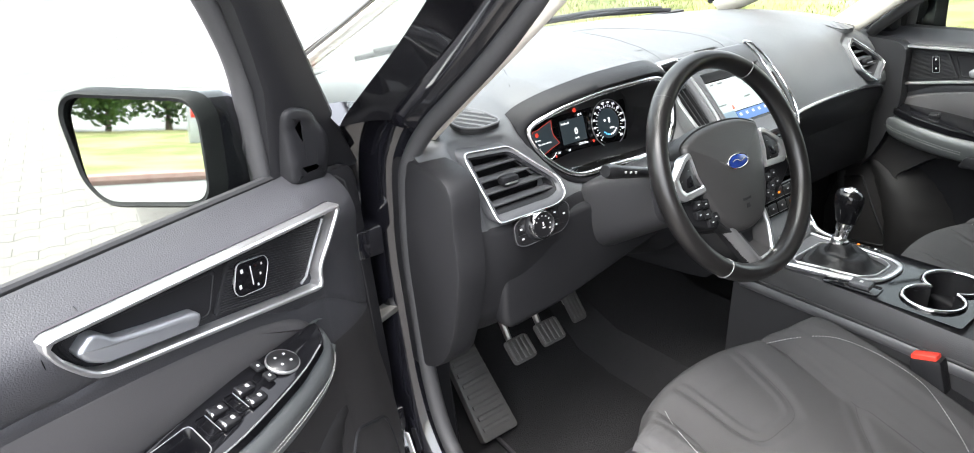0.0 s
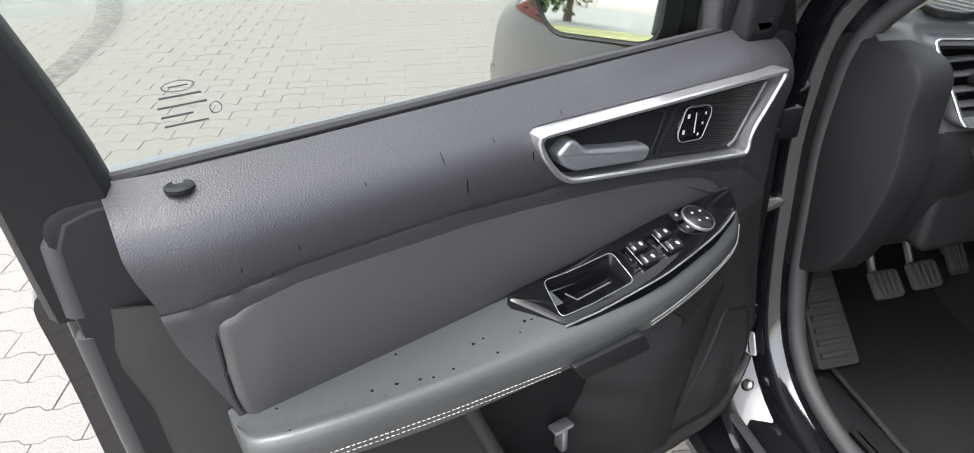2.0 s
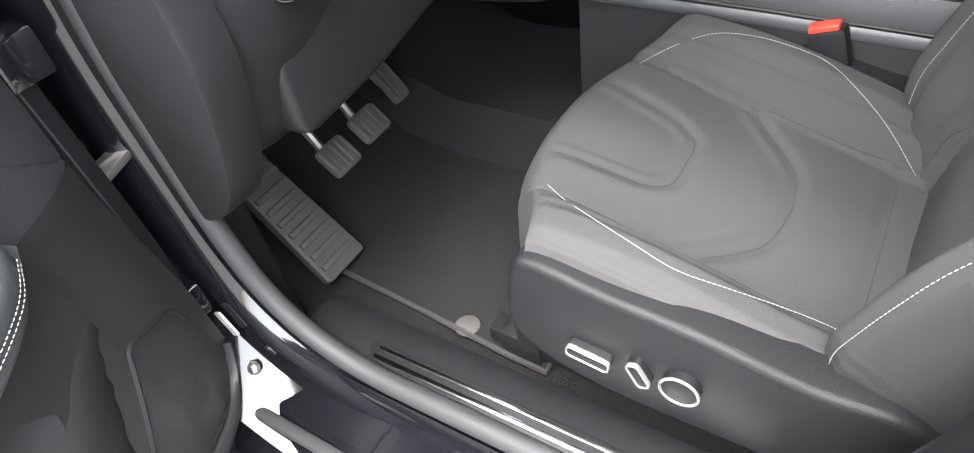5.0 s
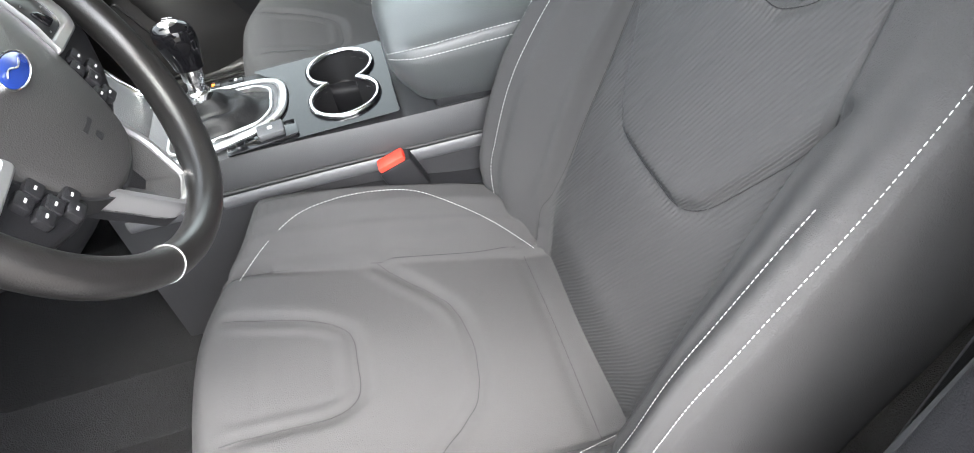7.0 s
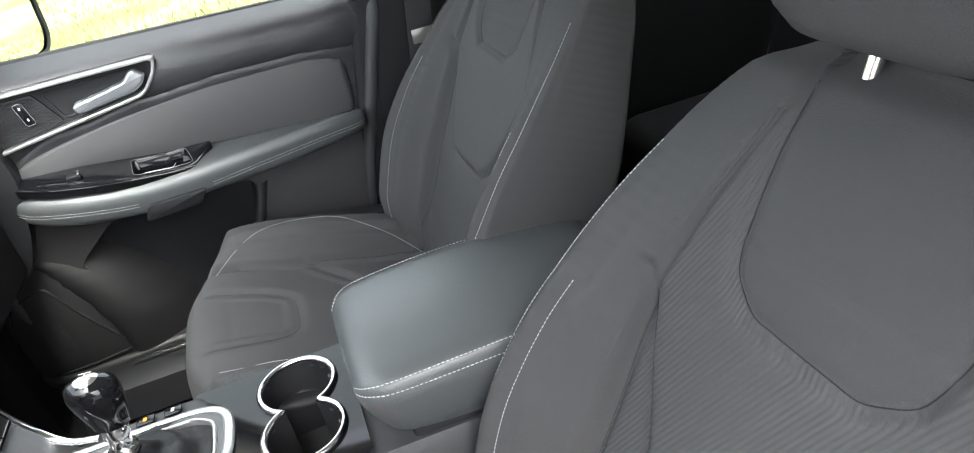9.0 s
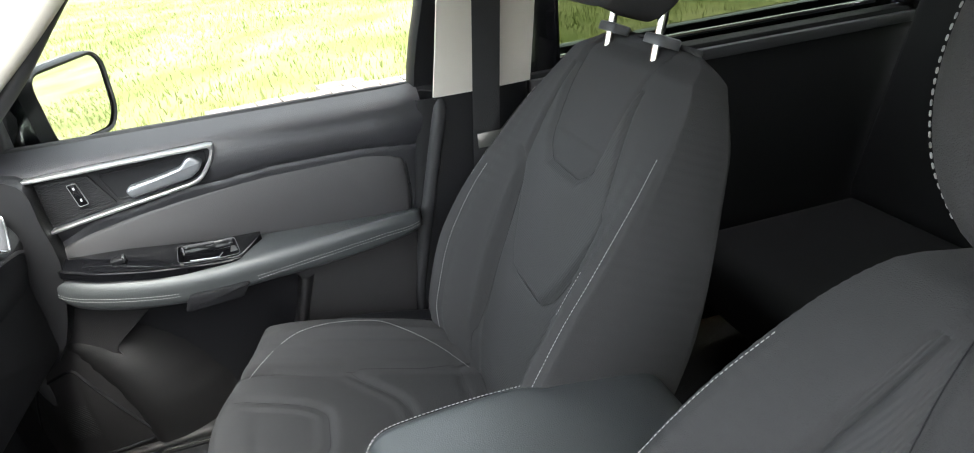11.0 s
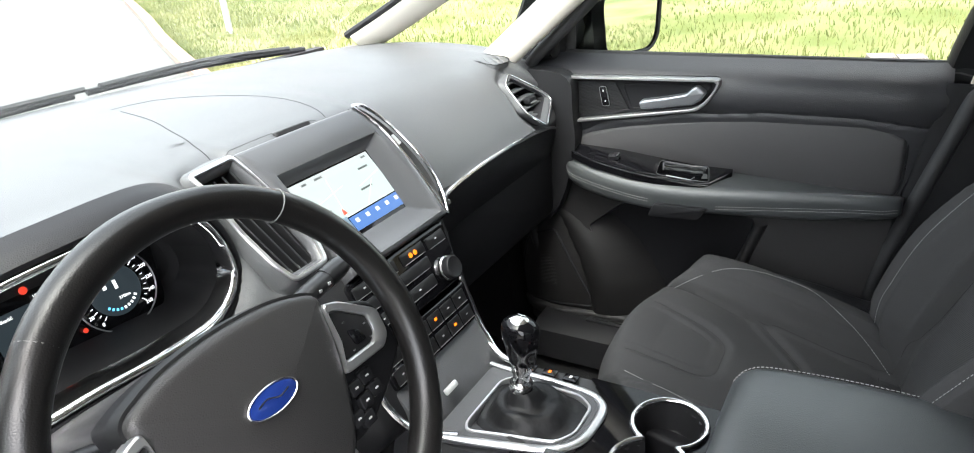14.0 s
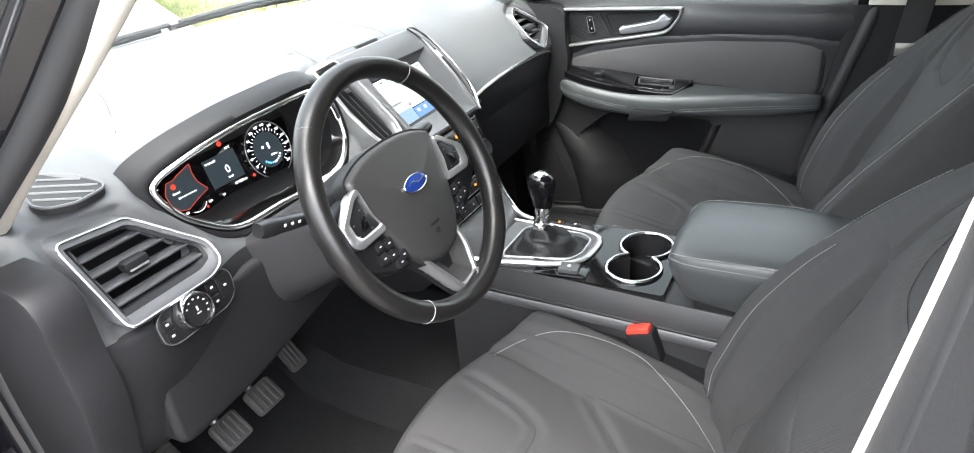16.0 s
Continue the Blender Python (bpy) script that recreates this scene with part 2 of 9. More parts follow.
def band(outer, inner, c0, c1, plane="yz", m=None, bevel=0.0015, n=96, tilt=0.0):
    """A flat frame between two closed outlines, from depth c0 to c1. tilt: how much lower its inner edge lies."""
    bm = bmesh.new()
    f = axes(plane)
    o, i_ = resample(outer, n), inner
    i_ = resample(inner, n)
    best = min(range(n), key=lambda k: (i_[k] - o[0]).length)
    i_ = i_[best:] + i_[:best]
    sgn = 1 if c1 > c0 else -1
    mid = lambda t: [a.lerp(b, t) for a, b in zip(o, i_)]
    w = sum((a - b).length for a, b in zip(o, i_)) / n
    e = min(0.45, bevel / max(w, 1e-6))
    stack = [(mid(0), c0), (mid(0), c1 - sgn * bevel), (mid(e), c1), (mid(1 - e), c1 - sgn * tilt), (mid(1), c1 - sgn * (bevel + tilt)), (mid(1), c0)]
    loops = [[bm.verts.new(f(v.x, v.y, c)) for v in loop] for loop, c in stack]
    loops.append(loops[0])
    for a, b in zip(loops, loops[1:]):
        for k in range(n):
            bm.faces.new((a[k], a[(k + 1) % n], b[(k + 1) % n], b[k]))
    bmesh.ops.recalc_face_normals(bm, faces=bm.faces[:])
    if m is not None:
        bm.transform(m)
    return bm


def tube(path, r, n=10, closed=False, flat=1.0, up=(0, 0, 1), bm=None, caps=True):
    """A round or flattened bar along a line; r one radius or one for each point."""
    own = bm is None
    bm = bm or bmesh.new()
    p = [Vector(q) for q in path]
    k = len(p)
    rs = r if isinstance(r, (list, tuple)) else [r] * k
    loops, up = [], Vector(up)
    for i in range(k):
        t = (p[(i + 1) % k] - p[i - 1]) if closed else (p[min(i + 1, k - 1)] - p[max(i - 1, 0)])
        t = t.normalized()
        s = t.cross(up)
        s = s.normalized() if s.length > 1e-4 else t.orthogonal().normalized()
        u = s.cross(t)
        loops.append([bm.verts.new(p[i] + (s * math.cos(a) + u * math.sin(a) * flat) * rs[i]) for a in (2 * math.pi * j / n for j in range(n))])
    for i in range(k if closed else k - 1):
        a, b = loops[i], loops[(i + 1) % k]
        for j in range(n):
            bm.faces.new((a[j], a[(j + 1) % n], b[(j + 1) % n], b[j]))
    if not closed and caps:
        bm.faces.new(loops[0][::-1])
        bm.faces.new(loops[-1])
    if own:
        bmesh.ops.recalc_face_normals(bm, faces=bm.faces[:])
    return bm


def sheet(rows, thick=0.0, keep=None, closed=False):
    """A surface through rows of points (all the same length), with a back at a distance, if thick. keep(i, j): which cells stay."""
    bm = bmesh.new()
    g = [[bm.verts.new(Vector(q)) for q in row] for row in rows]
    nv = len(g[0])
    for i in range(len(g) - 1):
        for j in range(nv if closed else nv - 1):
            if keep is None or keep(i, j):
                bm.faces.new((g[i][j], g[i][(j + 1) % nv], g[i + 1][(j + 1) % nv], g[i + 1][j]))
    loose = [v for v in bm.verts if not v.link_faces]
    bmesh.ops.delete(bm, geom=loose, context="VERTS")
    if thick:
        bm.normal_update()
        faces, edges = bm.faces[:], [e for e in bm.edges if len(e.link_faces) == 1]
        back = {v: bm.verts.new(v.co - v.normal * thick) for v in bm.verts[:]}
        for f in faces:
            bm.faces.new([back[v] for v in reversed(f.verts)])
        for e in edges:
            f = e.link_faces[0]
            a, b = e.verts
            k = list(f.verts).index(a)
            if f.verts[(k + 1) % len(f.verts)] is b:
                a, b = b, a
            bm.faces.new((a, b, back[b], back[a]))
    return bm


def box(size, at=(0, 0, 0), bevel=0.003, m=None, seg=2):
    bm = bmesh.new()
    bmesh.ops.create_cube(bm, size=1.0, matrix=Matrix.Diagonal((*size, 1)))
    if bevel:
        bmesh.ops.bevel(bm, geom=bm.edges[:], offset=bevel, segments=seg, affect="EDGES", profile=0.5)
    bm.transform(Matrix.Translation(at) if m is None else m @ Matrix.Translation(at))
    return bm


def lathe(profile, n=32, m=None):
    """A round body about z from (radius, height) points."""
    bm = sheet([[(r * math.cos(a), r * math.sin(a), z) for a in (2 * math.pi * j / n for j in range(n))] for r, z in profile], closed=True)
    for r, z in (profile[0], profile[-1]):
        if r > 1e-6:
            ring = [v for v in bm.verts if abs(v.co.z - z) < 1e-7 and abs(math.hypot(v.co.x, v.co.y) - r) < 1e-6 and any(len(e.link_faces) == 1 for e in v.link_edges)]
            ring.sort(key=lambda v: math.atan2(v.co.y, v.co.x))
            if len(ring) == n:
                bm.faces.new(ring)
    bmesh.ops.remove_doubles(bm, verts=bm.verts[:], dist=1e-6)
    bmesh.ops.recalc_face_normals(bm, faces=bm.faces[:])
    if m is not None:
        bm.transform(m)
    return bm


def merge(*bms):
    out = bmesh.new()
    for b in bms:
        tmp = bpy.data.meshes.new("tmp")
        b.to_mesh(tmp)
        b.free()
        out.from_mesh(tmp)
        bpy.data.meshes.remove(tmp)
    return out


def stitches(path, r=0.00045, long=0.0036, gap=0.0016, up=(0, 0, 1)):
    """Small raised stitches along a line."""
    p = [Vector(q) for q in path]
    total = sum((b - a).length for a, b in zip(p, p[1:]))
    n = max(2, int(total / (long + gap)))
    pts = resample(p, n * 2, closed=False)
    bm = bmesh.new()
    for k in range(n):
        a, b = pts[2 * k], pts[2 * k + 1]
        d = (b - a).normalized() * (long / 2)
        c = (a + b) / 2
        tube([c - d, c - d * 0.6, c + d * 0.6, c + d], [r * 0.4, r, r, r * 0.4], n=5, bm=bm, up=up)
    bmesh.ops.recalc_face_normals(bm, faces=bm.faces[:])
    return bm


def nearest_on(x, y, poly):
    """Distance to a closed outline and the nearest point on it."""
    best = (9.0, x, y)
    for (ax, ay), (bx, by) in zip(poly, list(poly[1:]) + [poly[0]]):
        dx, dy = bx - ax, by - ay
        t = max(0, min(1, ((x - ax) * dx + (y - ay) * dy) / (dx * dx + dy * dy + 1e-12)))
        e = math.hypot(x - ax - t * dx, y - ay - t * dy)
        if e < best[0]:
            best = (e, ax + t * dx, ay + t * dy)
    return best


def near_line(x, y, line):
    """Distance from a point to a polyline, in a plane."""
    best = 9.0
    for (ax, ay), (bx, by) in zip(line, line[1:]):
        dx, dy = bx - ax, by - ay
        t = max(0, min(1, ((x - ax) * dx + (y - ay) * dy) / (dx * dx + dy * dy + 1e-12)))
        best = min(best, math.hypot(x - ax - t * dx, y - ay - t * dy))
    return best


def inside(x, y, poly):
    hit = False
    for (ax, ay), (bx, by) in zip(poly, list(poly[1:]) + [poly[0]]):
        if (ay > y) != (by > y) and x < (bx - ax) * (y - ay) / (by - ay) + ax:
            hit = not hit
    return hit


def lerp_table(x, table):
    """Straight-line look-up; the values may be numbers or tuples."""
    if x <= table[0][0]:
        return table[0][1]
    for (a, p), (b, q) in zip(table, table[1:]):
        if x <= b:
            t = (x - a) / (b - a)
            t = t * t * (3 - 2 * t)
            return p + (q - p) * t if isinstance(p, (int, float)) else tuple(u + (w - u) * t for u, w in zip(p, q))
    return table[-1][1]


def text(name, words, size, m, material, parent, depth=0.0004):
    cu = bpy.data.curves.new(name, "FONT")
    cu.body, cu.size, cu.extrude = words, size, depth
    cu.align_x, cu.align_y = "CENTER", "CENTER"
    tmp = bpy.data.objects.new("tmp_text", cu)
    data = bpy.data.meshes.new_from_object(tmp)
    bpy.data.objects.remove(tmp)
    bm = bmesh.new()
    bm.from_mesh(data)
    bm.transform(m)
    return part(name, bm, material, parent)


# ---------- car body round the cabin ----------
OPENING = [(-0.405, 0.420), (-0.385, 0.392), (0.150, 0.385), (0.245, 0.415), (0.305, 0.480), (0.335, 0.580), (0.357, 0.820), (0.338, 0.985), (0.150, 1.143), (0.059, 1.237), (-0.080, 1.375), (-0.200, 1.455), (-0.400, 1.475), (-0.510, 1.455), (-0.572, 1.300), (-0.532, 1.020), (-0.445, 0.720), (-0.400, 0.560)]


def loop_x(p):
    """The door opening leans in towards the roof."""
    return -0.742 + 0.12 * max(0, p.y - 0.98) / 0.5 


def build_side(left):
    s = thing("body_side", "black painted car body side with door opening and rubber seal" if left else "car body side with beige pillar trims and rubber seal", "car body", "body sides", "structure", base=((-1 if left else 1) * 0.76, 0, 0.3))
    lp = resample(rounded(OPENING, 0.05, 4), 200)
    if left:
        # the seal lies further out along the front pillar, past the edge of its beige trim
        lp = [p.lerp(q, max(0.0, min(1.0, (p.y - 0.98) / 0.06)) * max(0.0, min(1.0, (p.x + 0.25) / 0.1))) for p, q in zip(lp, inset(lp, -0.015))]
    part("weather_seal", tube([(loop_x(p) - 0.028 * max(0.0, min(1.0, (p.y - 0.95) / 0.06)) * max(0.0, min(1.0, (-0.30 - p.x) / 0.1)), p.x, p.y) for p in lp], 0.0145, 12, True, up=(1, 0, 0)), RUBBER, s, "thick black rubber weather seal", smooth=70)
    steps = [(0.004, 0.0), (-0.012, -0.004), (-0.030, -0.010), (-0.042, -0.030), (-0.052, -0.034), (-0.085, -0.040), (-0.100, -0.070), (-0.105, -0.120)]
    slim = lambda p: 0.42 if (p.y > 1.03 and p.x > -0.15) else 1.0
    rows = [[(loop_x(p) + dx, p.x + (q.x - p.x) * slim(p), p.y + (q.y - p.y) * slim(p)) for p, q in zip(lp, inset(lp, off))] for off, dx in steps]
    part("opening_frame", sheet(rows, closed=True), PAINT, s, "glossy black painted door frame", smooth=40)
    # inner pillar trims
    a2 = spl([(-0.690, 0.395, 1.000), (-0.688, 0.26, 1.105), (-0.675, 0.12, 1.215), (-0.650, -0.04, 1.350), (-0.620, -0.20, 1.455)], 6)
    part("door_pillar_trim", tube(a2, 0.034, 12, flat=0.5, up=(1, 0, 0)), BEIGE, s, "beige door pillar trim", smooth=70)
    a1 = spl([(-0.748, 0.800, 1.030), (-0.735, 0.66, 1.092), (-0.705, 0.46, 1.185), (-0.670, 0.25, 1.290), (-0.630, 0.05, 1.395), (-0.600, -0.10, 1.465)], 6)
    part("screen_pillar_trim", tube([Vector(p) + Vector((0, 0.008, 0.010)) for p in a1], 0.020 if left else 0.038, 12, flat=0.40, up=(-0.75, 0.23, 0.60)), BEIGE, s, "beige windscreen pillar trim", smooth=70)
    part("screen_pillar_edge", tube([Vector(p) + Vector((0.020, 0.035, 0.030)) for p in a1], 0.010, 8), BLACK, s, "black screen edge")
    part("screen_pillar_skin", tube([Vector(p) + Vector((-0.026, 0.022, 0.012)) for p in a1], 0.013 if left else 0.030, 10, flat=0.4, up=(-0.75, 0.23, 0.60)), PAINT, s, "black painted windscreen pillar", smooth=70)
    qg = part("quarter_glass", sheet([[(-0.778, 0.44, 1.02), (-0.778, 0.60, 1.02), (-0.778, 0.80, 1.02)], [(-0.735, 0.25, 1.18), (-0.735, 0.35, 1.18), (-0.735, 0.47, 1.18)], [(-0.688, 0.04, 1.37), (-0.688, 0.07, 1.37), (-0.688, 0.10, 1.37)]], thick=0.003), CLEAR_GLASS, s, "clear quarter window glass")
    qg.visible_shadow = False
    # B pillar: beige above the belt line, black below
    up_rows = []
    for z, x, ya, yb in ((0.985, -0.722, -0.505, -0.690), (1.15, -0.704, -0.534, -0.712), (1.30, -0.680, -0.556, -0.725), (1.47, -0.645, -0.53, -0.75)):
        up_rows.append([(x - 0.005, ya - 0.003, z), (x - 0.003, ya + 0.000, z), (x, ya - 0.008, z), (x + 0.004, (ya + yb) / 2, z), (x, yb + 0.008, z), (x - 0.008, yb, z), (x - 0.05, yb - 0.004, z)])
    part("upper_pillar_trim", sheet([spl(r, 3) for r in zip(*[spl(c, 6) for c in zip(*up_rows)])], thick=0.003), BEIGE, s, "beige upper pillar trim", smooth=60)
    part("pillar_flange", sheet([[(x - 0.001, ya + 0.0015, z), (x - 0.03, ya - 0.004, z), (-0.79, ya - 0.012, z)] for z, x, ya in ((0.98, -0.722, -0.505), (1.15, -0.704, -0.534), (1.30, -0.680, -0.556), (1.47, -0.645, -0.53))], thick=0.002), RUBBER, s, "black rubber pillar flange")
    lo_rows = []
    for z, x, ya, yb in ((0.36, -0.735, -0.395, -0.66), (0.55, -0.738, -0.400, -0.66), (0.75, -0.742, -0.436, -0.67), (0.98, -0.745, -0.478, -0.695)):
        lo_rows.append([(x - 0.06, ya + 0.01, z), (x - 0.010, ya + 0.004, z), (x, ya - 0.010, z), (x + 0.006, (ya + yb) / 2, z), (x, yb + 0.010, z), (x - 0.04, yb, z)])
    part("lower_pillar_trim", sheet([spl(r, 3) for r in zip(*[spl(c, 6) for c in zip(*lo_rows)])], thick=0.003), HARD, s, "black lower pillar trim", smooth=60)
    # sill with scuff plate
    sill = [(-0.62, 0.300), (-0.640, 0.362), (-0.665, 0.378), (-0.728, 0.380), (-0.742, 0.372)]
    part("sill_trim", sheet([[(x, y, z) for x, z in sill] for y in (-0.66, -0.40, 0.0, 0.18, 0.30)], thick=-0.004), HARD, s, "black plastic sill trim", smooth=35)
    plate = rounded([(-0.724, 0.172), (-0.692, 0.185), (-0.692, -0.330), (-0.724, -0.330)], 0.006)
    sp = part("scuff_plate", prism(plate, 0.378, 0.3835, "xy", None, 0.0015), SATIN_BLACK, s, "black scuff plate with bright strips")
    for dx, w in ((-0.7155, 0.0075), (-0.7005, 0.0050)):
        part("plate_strip", prism(rounded([(dx - w / 2, -0.318), (dx + w / 2, -0.318), (dx + w / 2, 0.170), (dx - w / 2, 0.165)], 0.002), 0.383, 0.3848, "xy", None, 0.0006), CHROME, sp, "bright steel strip")
    step = [(-0.755, 0.372), (-0.765, 0.345), (-0.785, 0.332), (-0.815, 0.326), (-0.832, 0.318), (-0.850, 0.300), (-0.868, 0.285), (-0.885, 0.255), (-0.880, 0.20), (-0.84, 0.18)]
    part("rocker_panel", sheet([[(x, y, z) for x, z in step] for y in (-0.9, -0.4, 0.0, 0.2, 0.35, 0.45)]), PAINT, s, "glossy black rocker panel", smooth=35)
    part("rocker_seal", tube([(-0.838, -0.8, 0.318), (-0.838, 0.0, 0.320), (-0.838, 0.37, 0.330)], 0.010, 8, flat=0.6), RUBBER, s, "black rocker seal")
    if left:
        for z in (0.50, 0.86):
            part("door_hinge", merge(box((0.05, 0.07, 0.05), (-0.815, 0.385, z), 0.006), tube([(-0.829, 0.406, z - 0.035), (-0.829, 0.406, z + 0.035)], 0.011, 12)), PAINT, s, "painted door hinge")
        bolts = bmesh.new()
        for y, z in ((0.345, 0.36), (0.318, 0.372), (0.33, 0.345)):
            tmp = lathe([(0.010, 0), (0.010, 0.006), (0.006, 0.010), (0, 0.010)], 8, Matrix.Translation((-0.80, y, z)) @ Matrix.Rotation(radians(-60), 4, "Y"))
            dat = bpy.data.meshes.new("tmp")
            tmp.to_mesh(dat)
            tmp.free()
            bolts.from_mesh(dat)
        part("frame_bolt", bolts, METAL, s, "steel bolts")
        # white patch stands for sky reflected in the frame's gloss paint
        part("frame_glint", prism(rounded([(0.352, 0.462), (0.366, 0.456), (0.348, 0.416), (0.334, 0.424)], 0.003), -0.790, -0.787, "yz"), WHITE, s, "white patch for the sky's reflection in the paint")
    # front wing, rear side and door behind
    wing = []
    for y, zt in ((0.40, 1.00), (0.70, 0.970), (1.10, 0.895), (1.50, 0.85), (1.75, 0.78)):
        wing.append([(-0.80, y, zt), (-0.86, y, zt - 0.015), (-0.905, y, zt - 0.08), (-0.93, y, zt - 0.22), (-0.935, y, 0.55), (-0.925, y, 0.30)])
    part("front_wing", sheet([spl(r, 4) for r in zip(*[spl(c, 5) for c in zip(*wing)])]), PAINT, s, "glossy black front wing", smooth=60)
    part("outer_pillar", prism([(-0.545, 0.28), (-0.74, 0.28), (-0.78, 1.0), (-0.80, 1.46), (-0.56, 1.46), (-0.545, 1.30), (-0.535, 1.0)], -0.83, -0.775, "yz", None, 0.01), PAINT, s, "glossy black door pillar")
    part("kick_panel", prism([(0.36, 0.28), (0.98, 0.28), (0.98, 1.0), (0.40, 1.0), (0.38, 0.6)], -0.76, -0.672, "yz", None, 0.004), HARD, s, "black kick panel")
    part("roof_rail", tube(spl([(-0.655, -0.05, 1.415), (-0.68, -0.25, 1.475), (-0.69, -0.7, 1.495), (-0.69, -1.5, 1.49), (-0.66, -2.3, 1.43)], 5), 0.05, 10, flat=0.7), BEIGE, s, "beige roof rail trim", smooth=70)
    rear = [(-0.70, 0.985), (-2.35, 0.975), (-2.35, 0.30), (-0.66, 0.30)]
    part("rear_door_trim", prism(rear, -0.80, -0.758, "yz", None, 0.006), HARD, s, "black rear door trim")
    part("rear_belt_trim", prism([(-0.70, 0.975), (-1.62, 0.968), (-1.62, 0.945), (-0.70, 0.95)], -0.758, -0.745, "yz", None, 0.004), SOFT, s, "grey belt trim")
    part("rear_belt_chrome", tube([(-0.82, -0.70, 0.995), (-0.82, -1.10, 0.993), (-0.82, -1.55, 0.99)], 0.006, 8), CHROME, s, "chrome window strip")
    part("rear_side_glass", prism([(-0.70, 0.98), (-1.60, 0.975), (-1.60, 1.40), (-0.78, 1.45)], -0.826, -0.822, "yz"), PRIVACY, s, "dark tinted rear side glass")
    part("rear_window_frame", tube(spl([(-0.79, -1.58, 0.99), (-0.77, -1.60, 1.2), (-0.70, -1.55, 1.44), (-0.68, -1.2, 1.485), (-0.66, -0.75, 1.475)], 5), 0.025, 10, flat=1.5, up=(1, 0, 0)), HARD, s, "black rear window frame")
    part("rear_quarter_trim", prism([(-1.60, 0.97), (-2.35, 0.97), (-2.2, 1.48), (-1.55, 1.48)], -0.80, -0.74, "yz", None, 0.01), HARD, s, "black rear quarter trim")
    part("rear_side_skin", prism([(-0.55, 0.30), (-2.6, 0.30), (-2.6, 1.0), (-0.55, 1.0)], -0.93, -0.90, "yz", None, 0.01), PAINT, s, "glossy black rear door skin")
    return s


build_side(True)
MIRRORED = True
build_side(False)
MIRRORED = False


def build_shell():
    fl = part("floor", sheet([[(-0.90, y, z - 0.02), (-0.66, y, z), (-0.2, y, z), (-0.14, y, z + 0.10), (0.18, y, z + 0.10), (0.24, y, z), (0.66, y, z), (0.90, y, z - 0.02)] for y, z in ((-2.4, 0.30), (-0.9, 0.29), (0.05, 0.272), (0.42, 0.275), (0.58, 0.33), (0.80, 0.52), (0.95, 0.72))], thick=-0.004), CARPET)
    tagged(fl, "black carpeted car floor rising to the bulkhead", "floor", kind="structure")
    roof = []
    for y, z, w in ((0.0, 1.452, 0.60), (-0.15, 1.488, 0.62), (-0.6, 1.510, 0.66), (-1.5, 1.505, 0.66), (-2.3, 1.44, 0.62)):
        roof.append([(-w, y, z - 0.05), (-w * 0.9, y, z - 0.012), (-w * 0.5, y, z), (0, y, z + 0.006), (w * 0.5, y, z), (w * 0.9, y, z - 0.012), (w, y, z - 0.05)])
    rf = part("ceiling", sheet([spl(r, 4) for r in zip(*[spl(c, 5) for c in zip(*roof)])], thick=0.012), BEIGE)
    tagged(rf, "light beige fabric headliner", "ceiling", kind="structure")
    skin = part("roof_skin", sheet([[(x * 1.12, y, z + 0.045) for x, y, z in row] for row in roof], thick=0.004), PAINT)
    tagged(skin, "glossy black painted roof panel", "car roof", kind="structure")
    bh = part("wall_bulkhead", prism([(-0.78, 0.28), (0.78, 0.28), (0.78, 1.02), (-0.78, 1.02)], 0.97, 1.0, "xz"), BLACK)
    tagged(bh, "dark bulkhead behind the footwells", "wall", kind="structure")
    tg = part("wall_tailgate", prism([(-0.80, 0.28), (0.80, 0.28), (0.80, 0.98), (-0.80, 0.98)], -2.42, -2.38, "xz"), HARD)
    tagged(tg, "black inner tailgate", "wall", kind="structure")
    rows = []
    for k in range(13):
        t = k / 12
        y, z, w = 0.985 - 0.985 * t, 1.030 + 0.440 * t - 0.0 * t, 0.765 - 0.150 * t
        bow = 0.11 * (1 - t * 0.6)
        rows.append([(w * u, y + bow * (1 - u * u) - 0.07, z + 0.018 * math.sin(math.pi * t)) for u in (-1, -0.75, -0.5, -0.25, 0, 0.25, 0.5, 0.75, 1)])
    ws = part("windscreen", sheet(rows), SCREEN_GLASS)
    tagged(ws, "clear windscreen with rain drops", "windscreen", kind="structure")
    bn = []
    for y, z in ((1.06, 0.905), (1.25, 0.890), (1.55, 0.850), (1.80, 0.790), (1.90, 0.72)):
        bn.append([(-0.80, y - 0.10, z), (-0.4, y, z + 0.03), (0, y + 0.02, z + 0.04), (0.4, y, z + 0.03), (0.80, y - 0.10, z)])
    bonnet = part("bonnet", sheet([spl(r, 4) for r in zip(*[spl(c, 4) for c in zip(*bn)])], thick=0.005), PAINT)
    tagged(bonnet, "glossy black bonnet", "car bonnet", kind="structure")
    cw = part("cowl", prism(spl([(-0.76, 0.93), (-0.4, 1.04), (0, 1.075), (0.4, 1.04), (0.76, 0.93)], 5) + [Vector((0.78, 0.90)), Vector((0.4, 1.0)), Vector((0, 1.03)), Vector((-0.4, 1.0)), Vector((-0.78, 0.90))], 0.985, 1.012, "xy"), BLACK)
    tagged(cw, "black plastic cowl under the windscreen", "cowl", kind="structure")
